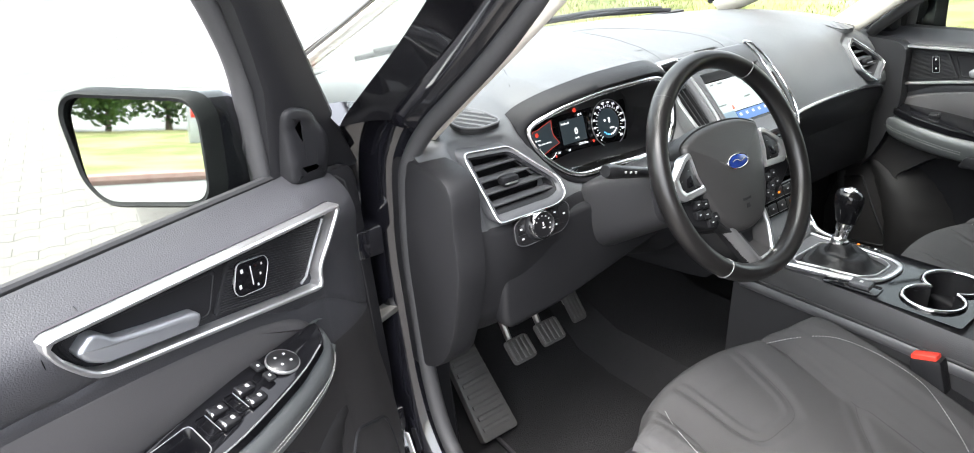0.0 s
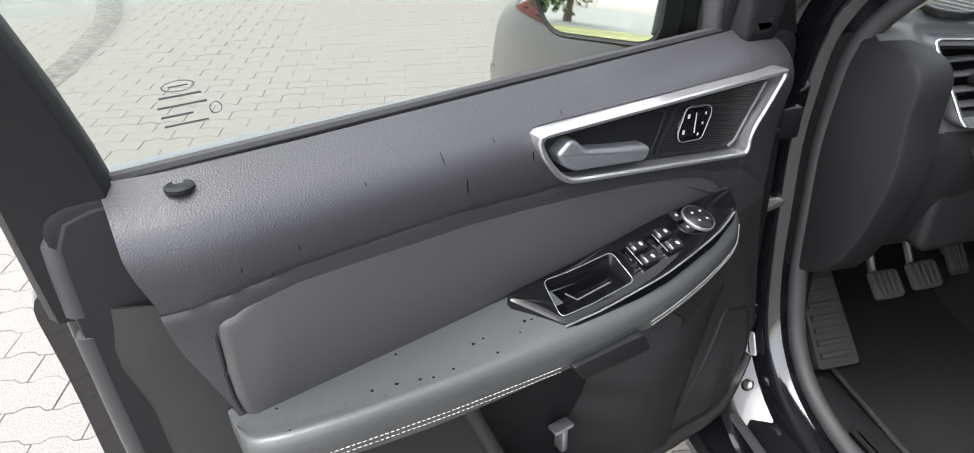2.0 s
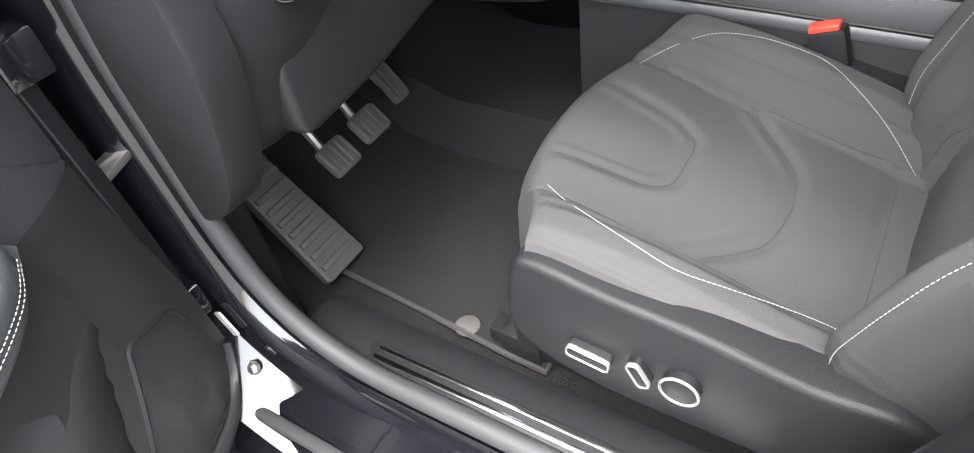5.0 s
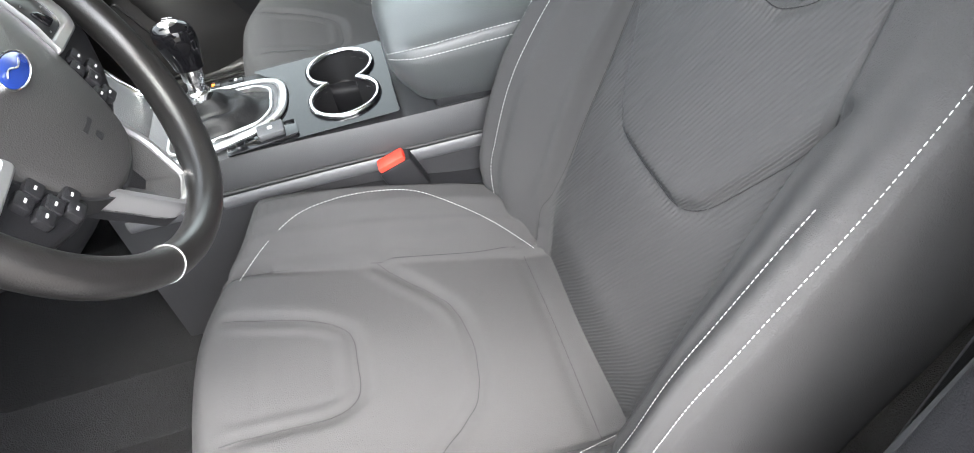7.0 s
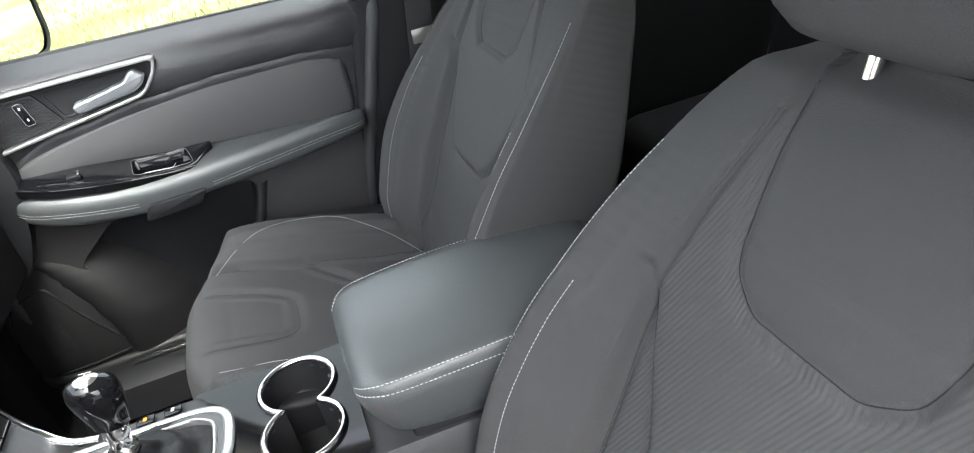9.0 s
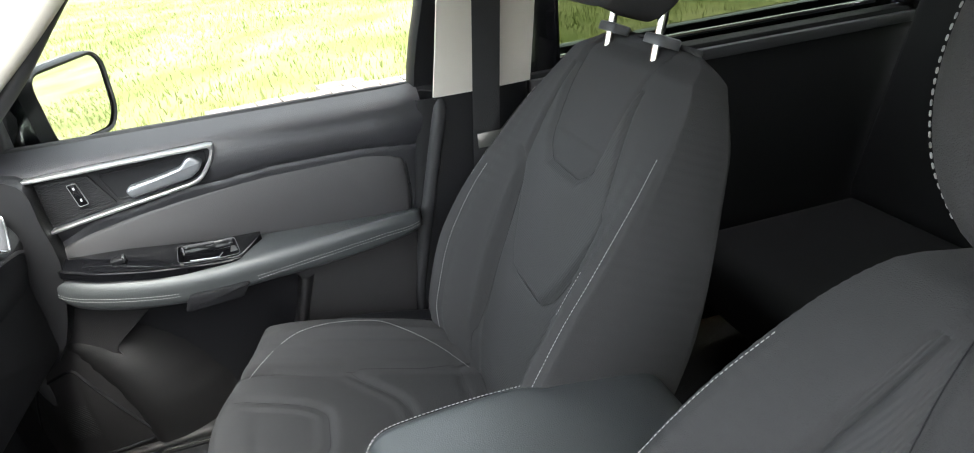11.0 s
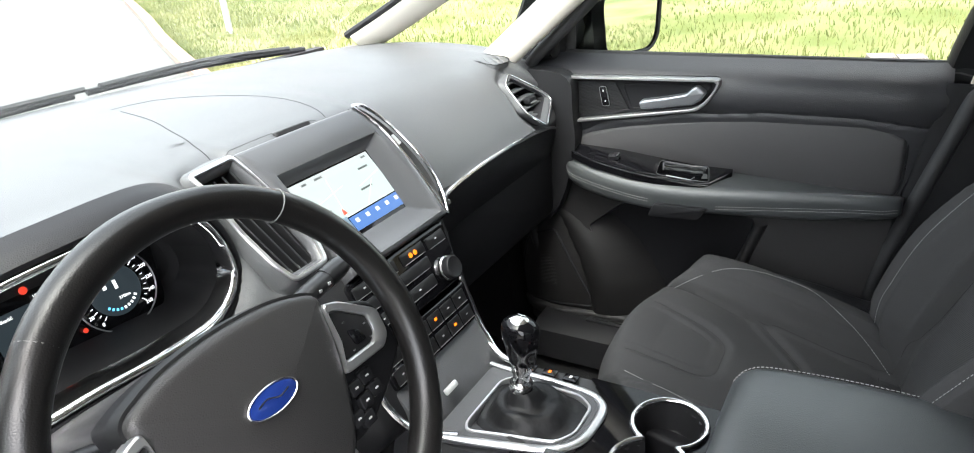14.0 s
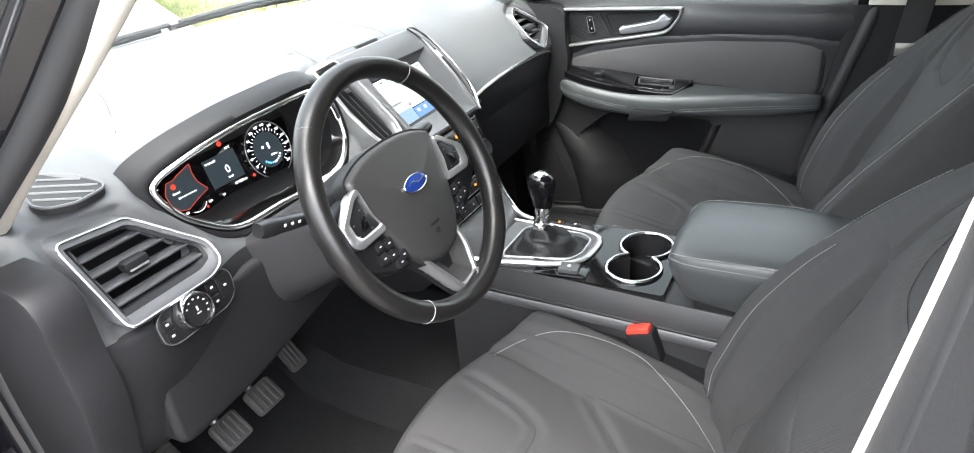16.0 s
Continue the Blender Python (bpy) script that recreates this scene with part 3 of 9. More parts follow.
    for name, x0, x1, lbl in (("wiper", -0.45, 0.12, ""), ("wiper", 0.72, 0.15, "")):
        wp = thing("wiper", "black windscreen wiper resting on the cowl", "wiper", "windscreen wipers", base=(x0, 1.03, 1.02))
        base_y = 1.02 if x0 < 0 else 0.955
        part("wiper_arm", tube(spl([(x0, base_y + 0.03, 1.025), ((x0 + x1) / 2, 1.055, 1.035), (x1, 1.045, 1.040)], 5), 0.007, 8), HARD, wp)
        part("wiper_blade", tube(spl([(x0 * 0.9, base_y + 0.01, 1.040), ((x0 + x1) / 2, 1.030, 1.050), (x1 * 1.1, 1.020, 1.052)], 5), 0.006, 6), RUBBER, wp, "rubber blade")
    rg = part("rear_screen", prism([(-0.62, 0.98), (0.62, 0.98), (0.55, 1.42), (-0.55, 1.42)], -2.41, -2.40, "xz"), PRIVACY)
    tagged(rg, "tinted rear screen", "rear window", kind="structure")


def rain_glass():
    """Clear glass with scattered drops that blur and brighten."""
    m = glass("windscreen_glass", (0.82, 0.86, 0.83))
    n, l = m.node_tree.nodes, m.node_tree.links
    vor = n.new("ShaderNodeTexVoronoi")
    vor.inputs["Scale"].default_value = 95
    vor.inputs["Randomness"].default_value = 1.0
    tc = n.new("ShaderNodeTexCoord")
    l.new(tc.outputs["Object"], vor.inputs["Vector"])
    cut = n.new("ShaderNodeMapRange")
    cut.inputs["From Min"].default_value, cut.inputs["From Max"].default_value = 0.085, 0.05
    l.new(vor.outputs["Distance"], cut.inputs["Value"])
    out = n["Material Output"]
    first = out.inputs[0].links[0].from_socket
    drop = n.new("ShaderNodeBsdfTranslucent")
    drop.inputs[0].default_value = (0.9, 0.92, 0.92, 1)
    mx = n.new("ShaderNodeMixShader")
    dim = n.new("ShaderNodeMath")
    dim.operation = "MULTIPLY"
    dim.inputs[1].default_value = 0.55
    l.new(cut.outputs[0], dim.inputs[0])
    l.new(dim.outputs[0], mx.inputs[0])
    l.new(first, mx.inputs[1])
    l.new(drop.outputs[0], mx.inputs[2])
    l.new(mx.outputs[0], out.inputs[0])
    return m


SCREEN_GLASS = rain_glass()
build_shell()

# ---------- things on the floor ----------
mt = thing("floor_mat", "black carpet floor mat in the driver footwell", "floor mat", base=(-0.37, 0.3, 0.28))
mat_rows = []
for y, z in ((-0.02, 0.284), (0.05, 0.286), (0.20, 0.286), (0.40, 0.288), (0.50, 0.310), (0.60, 0.366), (0.66, 0.410)):
    a, b_ = lerp_table(y, [(-0.02, (-0.585, -0.155)), (0.40, (-0.555, -0.150)), (0.50, (-0.49, -0.150)), (0.66, (-0.47, -0.19))])
    mat_rows.append([(a + (b_ - a) * k / 8, y, z) for k in range(9)])
part("mat_carpet", sheet(mat_rows, thick=0.007), CARPET, mt)
edge = [mat_rows[i][0] for i in range(7)] + mat_rows[-1][1:] + [mat_rows[i][-1] for i in range(5, -1, -1)] + mat_rows[0][-2:0:-1]
part("mat_edge", tube([Vector(p) + Vector((0, 0, 0.006)) for p in edge], 0.005, 6, True), RUBBER, mt, "black bound edge")
part("mat_button", lathe([(0.020, 0), (0.020, 0.004), (0.016, 0.006), (0, 0.0065)], 28, Matrix.Translation((-0.563, 0.128, 0.289))), PEDAL, mt, "grey round fixing button")


def build_pedal(name, label, at, w, h, lean, bars):
    p = thing(name, label, "pedal", "pedals", base=(at[0], at[1] + 0.1, 0.5))
    m = Matrix.Translation(at) @ Matrix.Rotation(radians(lean), 4, "X")
    part("pedal_pad", prism(rounded([(-w / 2, -h / 2), (w / 2, -h / 2), (w / 2, h / 2), (-w / 2, h / 2)], 0.010), -0.012, 0.0, "xy", m, 0.004), PEDAL, p, "worn rubber pad")
    for k in range(bars):
        x = -w / 2 + w * (k + 0.5) / bars
        part("pad_rib", box((w / bars * 0.55, h * 0.80, 0.004), (x, 0, 0.001), 0.0015, m), PEDAL, p)
    top = Vector((at[0], at[1] + 0.22, at[2] + 0.28))
    part("pedal_arm", tube(spl([m @ Vector((0, 0, -0.010)), m @ Vector((0, 0.03, -0.03)), top], 5), 0.008, 8), METAL, p, "bare steel pedal arm")
    return p


build_pedal("clutch_pedal", "black rubber clutch pedal with vertical ribs", (-0.449, 0.425, 0.460), 0.062, 0.058, 42, 5)
build_pedal("brake_pedal", "black rubber brake pedal with vertical ribs", (-0.355, 0.432, 0.462), 0.066, 0.056, 42, 5)
build_pedal("accelerator_pedal", "long black accelerator pedal", (-0.224, 0.495, 0.462), 0.042, 0.105, 50, 4)
fr = thing("foot_rest", "ribbed black rubber foot rest", "foot rest", base=(-0.575, 0.42, 0.35))
fm = Matrix.Translation((-0.555, 0.455, 0.400)) @ Matrix.Rotation(radians(48), 4, "X")
part("rest_plate", prism(rounded([(-0.045, -0.12), (0.050, -0.12), (0.036, 0.13), (-0.040, 0.13)], 0.01), -0.02, 0.0, "xy", fm, 0.004), PEDAL, fr)
for k in range(9):
    part("rest_rib", box((0.072, 0.011, 0.007), (0.0, -0.094 + 0.025 * k, 0.002), 0.002, fm), PEDAL, fr)
part("left_kick_panel", prism([(0.38, 0.30), (0.80, 0.30), (0.80, 0.95), (0.36, 0.95), (0.40, 0.5)], -0.70, -0.655, "yz", None, 0.004), HARD, fr, "black kick panel")

# ---------- rear seats, belts, mirror, visors ----------
def build_rear_seat(cx):
    r = thing("second_row_seat", "second-row seat, its fabric blackened for the cabin's shade", "car seat", "rear seats", base=(cx, -1.3, 0.3))
    part("cushion", box((0.44, 0.46, 0.16), (cx, -1.22, 0.52), 0.05, None, 4), SHADED_FABRIC, r)
    part("backrest", box((0.44, 0.13, 0.62), (0, 0, 0.31), 0.05, Matrix.Translation((cx, -1.44, 0.56)) @ Matrix.Rotation(radians(18), 4, "X"), 4), SHADED_FABRIC, r)
    part("headrest", box((0.25, 0.09, 0.16), (cx, -1.70, 1.24), 0.04, None, 4), SHADED_FABRIC, r)


for cx in (-0.47, 0.0, 0.47):
    build_rear_seat(cx)
for s in (-1, 1):
    bt = thing("seat_belt", "black seat belt hanging on the door pillar", "seat belt", "front seat belts", base=(s * 0.7, -0.6, 0.4))
    part("webbing", sheet([[(s * x, y - 0.026, z), (s * (x - 0.001), y, z), (s * x, y + 0.026, z)] for x, y, z in ((x - 0.034, y, z) for x, y, z in ((0.690, -0.625, 1.32), (0.712, -0.615, 1.15), (0.722, -0.598, 1.00), (0.722, -0.580, 0.85), (0.715, -0.56, 0.60), (0.70, -0.56, 0.36)))], thick=0.0015), WEBBING, bt)
    part("belt_guide", box((0.03, 0.075, 0.05), (s * 0.656, -0.625, 1.19), 0.01), BLACK, bt, "black belt guide")
    part("belt_tongue", box((0.004, 0.05, 0.028), (s * 0.674, -0.590, 0.900), 0.0015), METAL, bt, "steel belt tongue")
im = thing("rear_view_mirror", "black interior mirror on the windscreen", "mirror", base=(0.02, 0.2, 1.34))
part("mirror_housing", box((0.235, 0.03, 0.070), (0, 0, 0), 0.014, Matrix.Translation((0.0, 0.140, 1.345)) @ Matrix.Rotation(radians(14), 4, "Z"), 3), HARD, im)
part("mirror_glass", box((0.215, 0.003, 0.056), (0, -0.0165, 0), 0.001, Matrix.Translation((0.0, 0.140, 1.345)) @ Matrix.Rotation(radians(14), 4, "Z")), MIRROR, im)
part("mirror_stem", tube([(0.0, 0.155, 1.36), (0.01, 0.22, 1.39), (0.01, 0.25, 1.41)], 0.012, 10), HARD, im)
part("sensor_cover", box((0.13, 0.16, 0.05), (0.0, 0.0, 0.0), 0.02, Matrix.Translation((0.02, 0.27, 1.355)) @ Matrix.Rotation(radians(-24), 4, "X"), 3), SOFT, im, "grey sensor cover")
for s in (-1, 1):
    vz = thing("sun_visor", "beige sun visor folded to the headliner", "sun visor", "sun visors", base=(s * 0.33, 0.0, 1.44))
    part("visor_board", box((0.42, 0.17, 0.018), (0, 0, 0), 0.008, Matrix.Translation((s * 0.34, -0.085, 1.435)) @ Matrix.Rotation(radians(-14), 4, "X")), BEIGE, vz)


# ---------- front seats ----------
U_FRONT = [tuple(p)[:2] for p in spl([(-0.086, 0.435), (-0.076, 0.355), (-0.068, 0.305), (-0.048, 0.276), (-0.015, 0.271), (0.015, 0.271), (0.048, 0.276), (0.068, 0.305), (0.076, 0.355), (0.086, 0.435)], 3)]
U_REAR = [tuple(p)[:2] for p in spl([(-0.158, 0.228), (-0.134, 0.206), (-0.092, 0.164), (-0.055, 0.142), (0.0, 0.137), (0.055, 0.142), (0.092, 0.164), (0.134, 0.206), (0.158, 0.228)], 3)]
BACK_V = [(-0.168, 0.43), (-0.142, 0.365), (-0.096, 0.280), (-0.066, 0.256), (0.066, 0.256), (0.096, 0.280), (0.142, 0.365), (0.168, 0.43)]
BACK_U = [(-0.105, 0.625), (-0.090, 0.50), (-0.084, 0.475), (-0.055, 0.452), (0.055, 0.452), (0.084, 0.475), (0.090, 0.50), (0.105, 0.625)]


CUSHION_HIGH = [tuple(p)[:2] for p in spl([(0, 0.040), (0.14, 0.066), (0.30, 0.068), (0.44, 0.046), (0.56, 0.012), (0.68, -0.016), (0.80, -0.030), (1, -0.03)], 6)]
BACK_HALF = [tuple(p)[:2] for p in spl([(-0.02, 0.235), (0.10, 0.264), (0.22, 0.272), (0.32, 0.271), (0.42, 0.260), (0.50, 0.243), (0.57, 0.218), (0.615, 0.192), (0.645, 0.158), (0.665, 0.112)], 6)]
BACK_HIGH = [tuple(p)[:2] for p in spl([(-0.02, 0.045), (0.08, 0.080), (0.20, 0.086), (0.32, 0.068), (0.44, 0.030), (0.53, 0.008), (0.60, 0.0), (0.665, 0.0)], 6)]


def dent(d, depth, width):
    return -depth * math.exp(-(d / width) ** 2)


def cushion_point(u, v):
    """u across from -1 to 1, v from the rear joint (0) over the front edge (1)."""
    path = [(-0.06, 0.0), (0.0, 0.002), (0.09, 0.024), (0.18, 0.052), (0.27, 0.082), (0.34, 0.108), (0.395, 0.122), (0.432, 0.117), (0.456, 0.090), (0.462, 0.045), (0.455, 0.0), (0.445, -0.05)]
    s = v * (len(path) - 1)
    i = min(int(s), len(path) - 2)
    f = s - i
    a, b, c, d = (Vector(path[k]) for k in (max(i - 1, 0), i, i + 1, min(i + 2, len(path) - 1)))
    y, z = 0.5 * (2 * b + (c - a) * f + (2 * a - 5 * b + 4 * c - d) * f * f + (3 * b - a - 3 * c + d) * f ** 3)
    au = abs(u)
    half = lerp_table(v, [(0, 0.235), (0.2, 0.265), (0.55, 0.268), (0.75, 0.248), (1, 0.215)])
    high = lerp_table(v, CUSHION_HIGH)
    prof = [(0, 0.0, 0.0), (0.46, 0.150, 0.002), (0.52, 0.166, 0.30), (0.60, 0.190, 0.72), (0.68, 0.215, 0.98), (0.76, 0.238, 1.0), (0.83, 0.258, 0.78), (0.88, 0.267, 0.40)]
    if au <= 0.88:
        for (p0, x0, h0), (p1, x1, h1) in zip(prof, prof[1:]):
            if au <= p1:
                t = (au - p0) / (p1 - p0)
                ts = t * t * (3 - 2 * t)
                x, h = x0 + (x1 - x0) * t, h0 + (h1 - h0) * ts
                break
        x *= half / 0.268
        z += h * high
    else:
        t = (au - 0.88) / 0.12
        x = half * (0.996 + 0.012 * math.sin(t * 3.0)) - 0.012 * t
        z += 0.45 * high - t * lerp_table(v, [(0, 0.12), (0.6, 0.13), (0.8, 0.09), (1, 0.03)])
    x = math.copysign(x, u)
    y -= 0.125 * (abs(x) / 0.25) ** 3.2 * lerp_table(v, [(0.45, 0.0), (0.72, 1.0), (1, 0.8)])
    # seams and padding
    if au < 0.5:
        z += 0.010 * math.cos(math.pi * x / 0.32) ** 2 * (1 if v < 0.7 else 0.5)
    if v < 0.86:
        d1, d2 = near_line(x, y, U_FRONT), near_line(x, y, U_REAR)
        fade = max(0.0, min(1.0, (0.435 - y) / 0.06))
        z += dent(d1, 0.0090, 0.0095) * fade + dent(d2, 0.0090, 0.0095)
        z += -0.0120 * min(1, d1 / 0.022) * fade if inside(x, y, U_FRONT) else 0.0
        z += -0.0100 * min(1, d2 / 0.024) if (inside(x, y, U_REAR + [(0.158, 0.8), (-0.158, 0.8)]) and au < 0.5) else 0.0
        z += dent(abs(abs(x) - 0.158), 0.008, 0.005) + dent(abs(y - 0.035), 0.004, 0.008)
    return Vector((x, y, z))


def back_half(h):
    return lerp_table(h, BACK_HALF)


def back_point(u, w):
    """u across, w up the back from 0 to 1; returns x, height along the back, and forward."""
    h = -0.02 + 0.685 * w
    au = abs(u)
    half = back_half(h)
    high = lerp_table(h, BACK_HIGH)
    lumbar = lerp_table(h, [(-0.02, 0.0), (0.10, 0.022), (0.25, 0.030), (0.56, 0.030), (0.665, 0.016)])
    body = lerp_table(h, [(-0.02, 0.14), (0.3, 0.13), (0.55, 0.105), (0.63, 0.085), (0.665, 0.05)])
    prof = [(0, 0.0, 0.0), (0.36, 0.150, 0.004), (0.42, 0.168, 0.26), (0.53, 0.212, 0.74), (0.60, 0.243, 1.0), (0.66, 0.261, 0.82), (0.71, 0.268, 0.3)]
    edge = lerp_table(h, [(0.0, 0.0), (0.50, 0.0), (0.62, 0.010), (0.65, 0.028), (0.665, 0.050)])
    if au <= 0.71:
        for (p0, x0, h0), (p1, x1, h1) in zip(prof, prof[1:]):
            if au <= p1:
                t = (au - p0) / (p1 - p0)
                ts = t * t * (3 - 2 * t)
                x, f = x0 + (x1 - x0) * t, (h0 + (h1 - h0) * ts) * high
                break
        f -= edge
        if h > 0.42:
            f -= lerp_table(h, [(0.42, 0.0), (0.6, 0.018)]) * max(0, (x - 0.11) / 0.158) ** 2
        x *= half / 0.268
    else:
        t = (au - 0.71) / 0.29
        f0 = 0.3 * high - edge
        if h > 0.42:
            f0 -= lerp_table(h, [(0.42, 0.0), (0.6, 0.018)])
        if t < 0.55:
            f = f0 + (-body - f0) * (t / 0.55) * 0.92
            x = half * (1 + 0.02 * math.sin(t / 0.55 * math.pi))
        else:
            k = (t - 0.55) / 0.45
            f = -body * (0.92 + 0.08 * math.sin(k * math.pi / 2))
            x = half * (1 - k) * (1.0 if k < 0.2 else 1.0)
    x = math.copysign(x, u)
    if au < 0.71:
        d1, d2 = near_line(x, h, BACK_V), near_line(x, h, BACK_U)
        f += dent(d1, 0.0090, 0.0070) + dent(d2, 0.0090, 0.0070)
        if inside(x, h, BACK_U + [(0.105, 0.7), (-0.105, 0.7)]):
            f -= 0.007 * min(1, d2 / 0.012)
        if h < 0.44 and au < 0.40 and inside(x, h, BACK_V + [(0.158, -0.1), (-0.158, -0.1)]):
            f -= 0.006 * min(1, d1 / 0.012)
        k = lerp_table(h, [(0.0, 0.158), (0.40, 0.158), (0.62, 0.115)])
        f += dent(abs(abs(x) - k), 0.008, 0.005) * (1 if h < 0.60 else 0)
        f += 0.008 * math.cos(math.pi * min(abs(x), 0.15) / 0.30) ** 2 * (1 if h < 0.5 else 0.4)
    return x, h, f + lumbar


def build_seat(name, label, cx, jy, jz, recline, powered):
    seat = thing(name, label, "car seat", "front seats", base=(cx, jy, 0.30))
    place = Matrix.Translation((cx, jy, jz))
    rec = radians(recline)
    bx = lambda x, h, f: Vector((x, f * math.cos(rec) - h * math.sin(rec), h * math.cos(rec) + f * math.sin(rec)))
    nu, nv = 180, 150
    us = [-1 + 2 * i / nu for i in range(nu + 1)]
    rows = [[place @ cushion_point(u, j / nv) for u in us] for j in range(nv + 1)]
    loc = [[cushion_point(u, j / nv) for u in us] for j in range(nv + 1)]
    part("cushion", sheet(rows), FABRIC, seat, smooth=80)
    nw = 190
    us = [-1 + 2 * i / 210 for i in range(211)]
    flat = [[back_point(u, j / nw) for u in us] for j in range(nw + 1)]
    rows = [[place @ bx(*p) for p in row] for row in flat]
    pad2 = lambda j, i: flat[j][i][1] < 0.60 and abs(us[i]) < 0.375 and not inside(flat[j][i][0], flat[j][i][1], BACK_U + [(0.105, 0.7), (-0.105, 0.7)])
    ob = part("backrest", sheet(rows), [FABRIC, RIBBED], seat, smooth=80)
    ob.data.polygons.foreach_set("material_index", [1 if pad2(j, i) else 0 for j in range(nw) for i in range(210)])
    tag = Matrix.Translation(place @ bx(-back_half(0.50) - 0.003, 0.50, 0.015)) @ Matrix.Rotation(rec, 4, "X") @ Matrix.Rotation(radians(-22), 4, "Z")
    if powered:
        label = part("seat_tag", box((0.0016, 0.022, 0.040), (0, 0, 0), 0.0005, tag), SATIN_GREY, seat, "small grey sewn tag")
        part("tag_print", merge(box((0.0006, 0.006, 0.030), (-0.0010, 0.003, 0), 0, tag), box((0.0006, 0.003, 0.030), (-0.0010, -0.005, 0), 0, tag)), WHITE, label)
    cap = bmesh.new()
    cap.faces.new([cap.verts.new(p) for p in rows[-1][:-1]])
    part("backrest_top", cap, FABRIC, seat)
    # dark lines along the sewn seams stand for the creases' shade
    rear_lip = [(x, 0.030) for x in (-0.158, -0.08, 0.0, 0.08, 0.158)]
    folds = [[(sd * 0.158, y) for y in (0.04, 0.12, 0.20, 0.28, 0.36)] for sd in (-1, 1)]

    def on_cushion(x, y):
        v0, u0 = min(((abs(cushion_point(x / 0.33, k / 60).y - y), k / 60) for k in range(4, 46)))[1], x / 0.33
        for _ in range(3):
            u0 += (x - cushion_point(u0, v0).x) / 0.33
            v0 = min(((abs(cushion_point(u0, v0 + q / 400).y - y), v0 + q / 400) for q in range(-8, 9)))[1]
        return place @ (cushion_point(u0, v0) + Vector((0, 0, 0.0004)))

    for line in (U_FRONT[1:-1], U_REAR, rear_lip, *folds):
        pts = [on_cushion(p.x, p.y) for p in resample([Vector(q) for q in line], 22, False)]
        part("crease_shade", tube(spl(pts, 3), 0.0005, 5), DARK_LINE, seat, "sewn seam's crease shade as a dark line")

    def on_back(x, h):
        w0, u0 = (h + 0.02) / 0.685, x / 0.40
        for _ in range(6):
            u0 += (x - back_point(u0, w0)[0]) / 0.42
        q = back_point(u0, w0)
        return place @ bx(q[0], q[1], q[2] + 0.0004)

    sides = [[(sd * lerp_table(h, [(0.0, 0.158), (0.40, 0.158), (0.62, 0.115)]), h) for h in (0.03, 0.10, 0.18, 0.26, 0.34, 0.42)] for sd in (-1, 1)]
    for line in (BACK_U, BACK_V, *sides):
        pts = [on_back(p.x, p.y) for p in resample([Vector(q) for q in line], 26, False)]
        part("crease_shade", tube(spl(pts, 3), 0.0005, 5), DARK_LINE, seat, "sewn seam's crease shade as a dark line")
    # stitched seams
    for side in (-1, 1):
        arc = [(side * p.x, p.y) for p in resample(spl([(0.150, 0.015), (0.190, 0.085), (0.226, 0.180), (0.216, 0.270), (0.190, 0.335), (0.145, 0.392)], 5), 25, False)]
        line = []
        for x, y in arc:
            best = min(((loc[j][i] - Vector((x, y, loc[j][i].z))).length, j, i) for j in range(0, nv, 2) for i in range(0, nu + 1, 2) if abs(-1 + 2 * i / nu) < 0.87)
            p = place @ loc[best[1]][best[2]]
            line.append(Vector((cx + x, jy + y, p.z + 0.0022)))
        line = spl(line[::3], 5)
        part("stitching", stitches(line), STITCH, seat, "light grey double stitching")
        for off, lo, hi in ((0.224, 0.02, 0.40), (0.255, 0.02, 0.56)):
            line = []
            for k in range(22):
                h = lo + (hi - lo) * k / 21
                half = back_half(h)
                x = off * half / 0.268 - (0.03 * max(0, (h - 0.3) / 0.1) if off < 0.22 else 0)
                w = (h + 0.02) / 0.685
                cand = min((abs(back_point(side * (0.34 + 0.38 * i / 60), w)[0] - side * x), i) for i in range(61))
                q = back_point(side * (0.34 + 0.38 * cand[1] / 60), w)
                line.append(place @ bx(q[0] + side * 0.0016, q[1], q[2] + 0.0024))
            part("stitching", stitches(spl(line[::2], 6), up=(0, 1, 0)), STITCH, seat, "light grey stitching")
    # headrest on two posts
    for x in (-0.074, 0.074):
        part("headrest_post", tube([place @ bx(x, 0.63, -0.012), place @ bx(x, 0.80, 0.016)], 0.0065, 14), CHROME, seat, "polished steel headrest post")
        col = rounded([(-0.028, -0.016), (0.028, -0.016), (0.028, 0.016), (-0.028, 0.016)], 0.010)
        mm = place @ Matrix.Translation(bx(x, 0.656, -0.012)) @ Matrix.Rotation(rec, 4, "X")
        part("post_guide", prism(col, 0.0, 0.014, "xy", mm, 0.004), SATIN_GREY, seat, "grey plastic post guide")
    def head(t, a, grow=0.0):
        k = math.sin(math.pi * (0.04 + 0.92 * t)) ** 0.24
        h = (0.652 if powered else 0.680) + 0.200 * t
        x = (0.138 * k + grow) * math.copysign(abs(math.cos(a)) ** 0.45, math.cos(a))
        return place @ bx(x, h + 0.010 * math.cos(a) ** 2, (0.050 if powered else 0.042) + (0.064 * k + grow) * math.copysign(abs(math.sin(a)) ** 0.55, math.sin(a)) + 0.02 * t)

    hr = [[head(j / 24, 2 * math.pi * i / 48) for i in range(48)] for j in range(25)]
    bm = sheet(hr, closed=True)
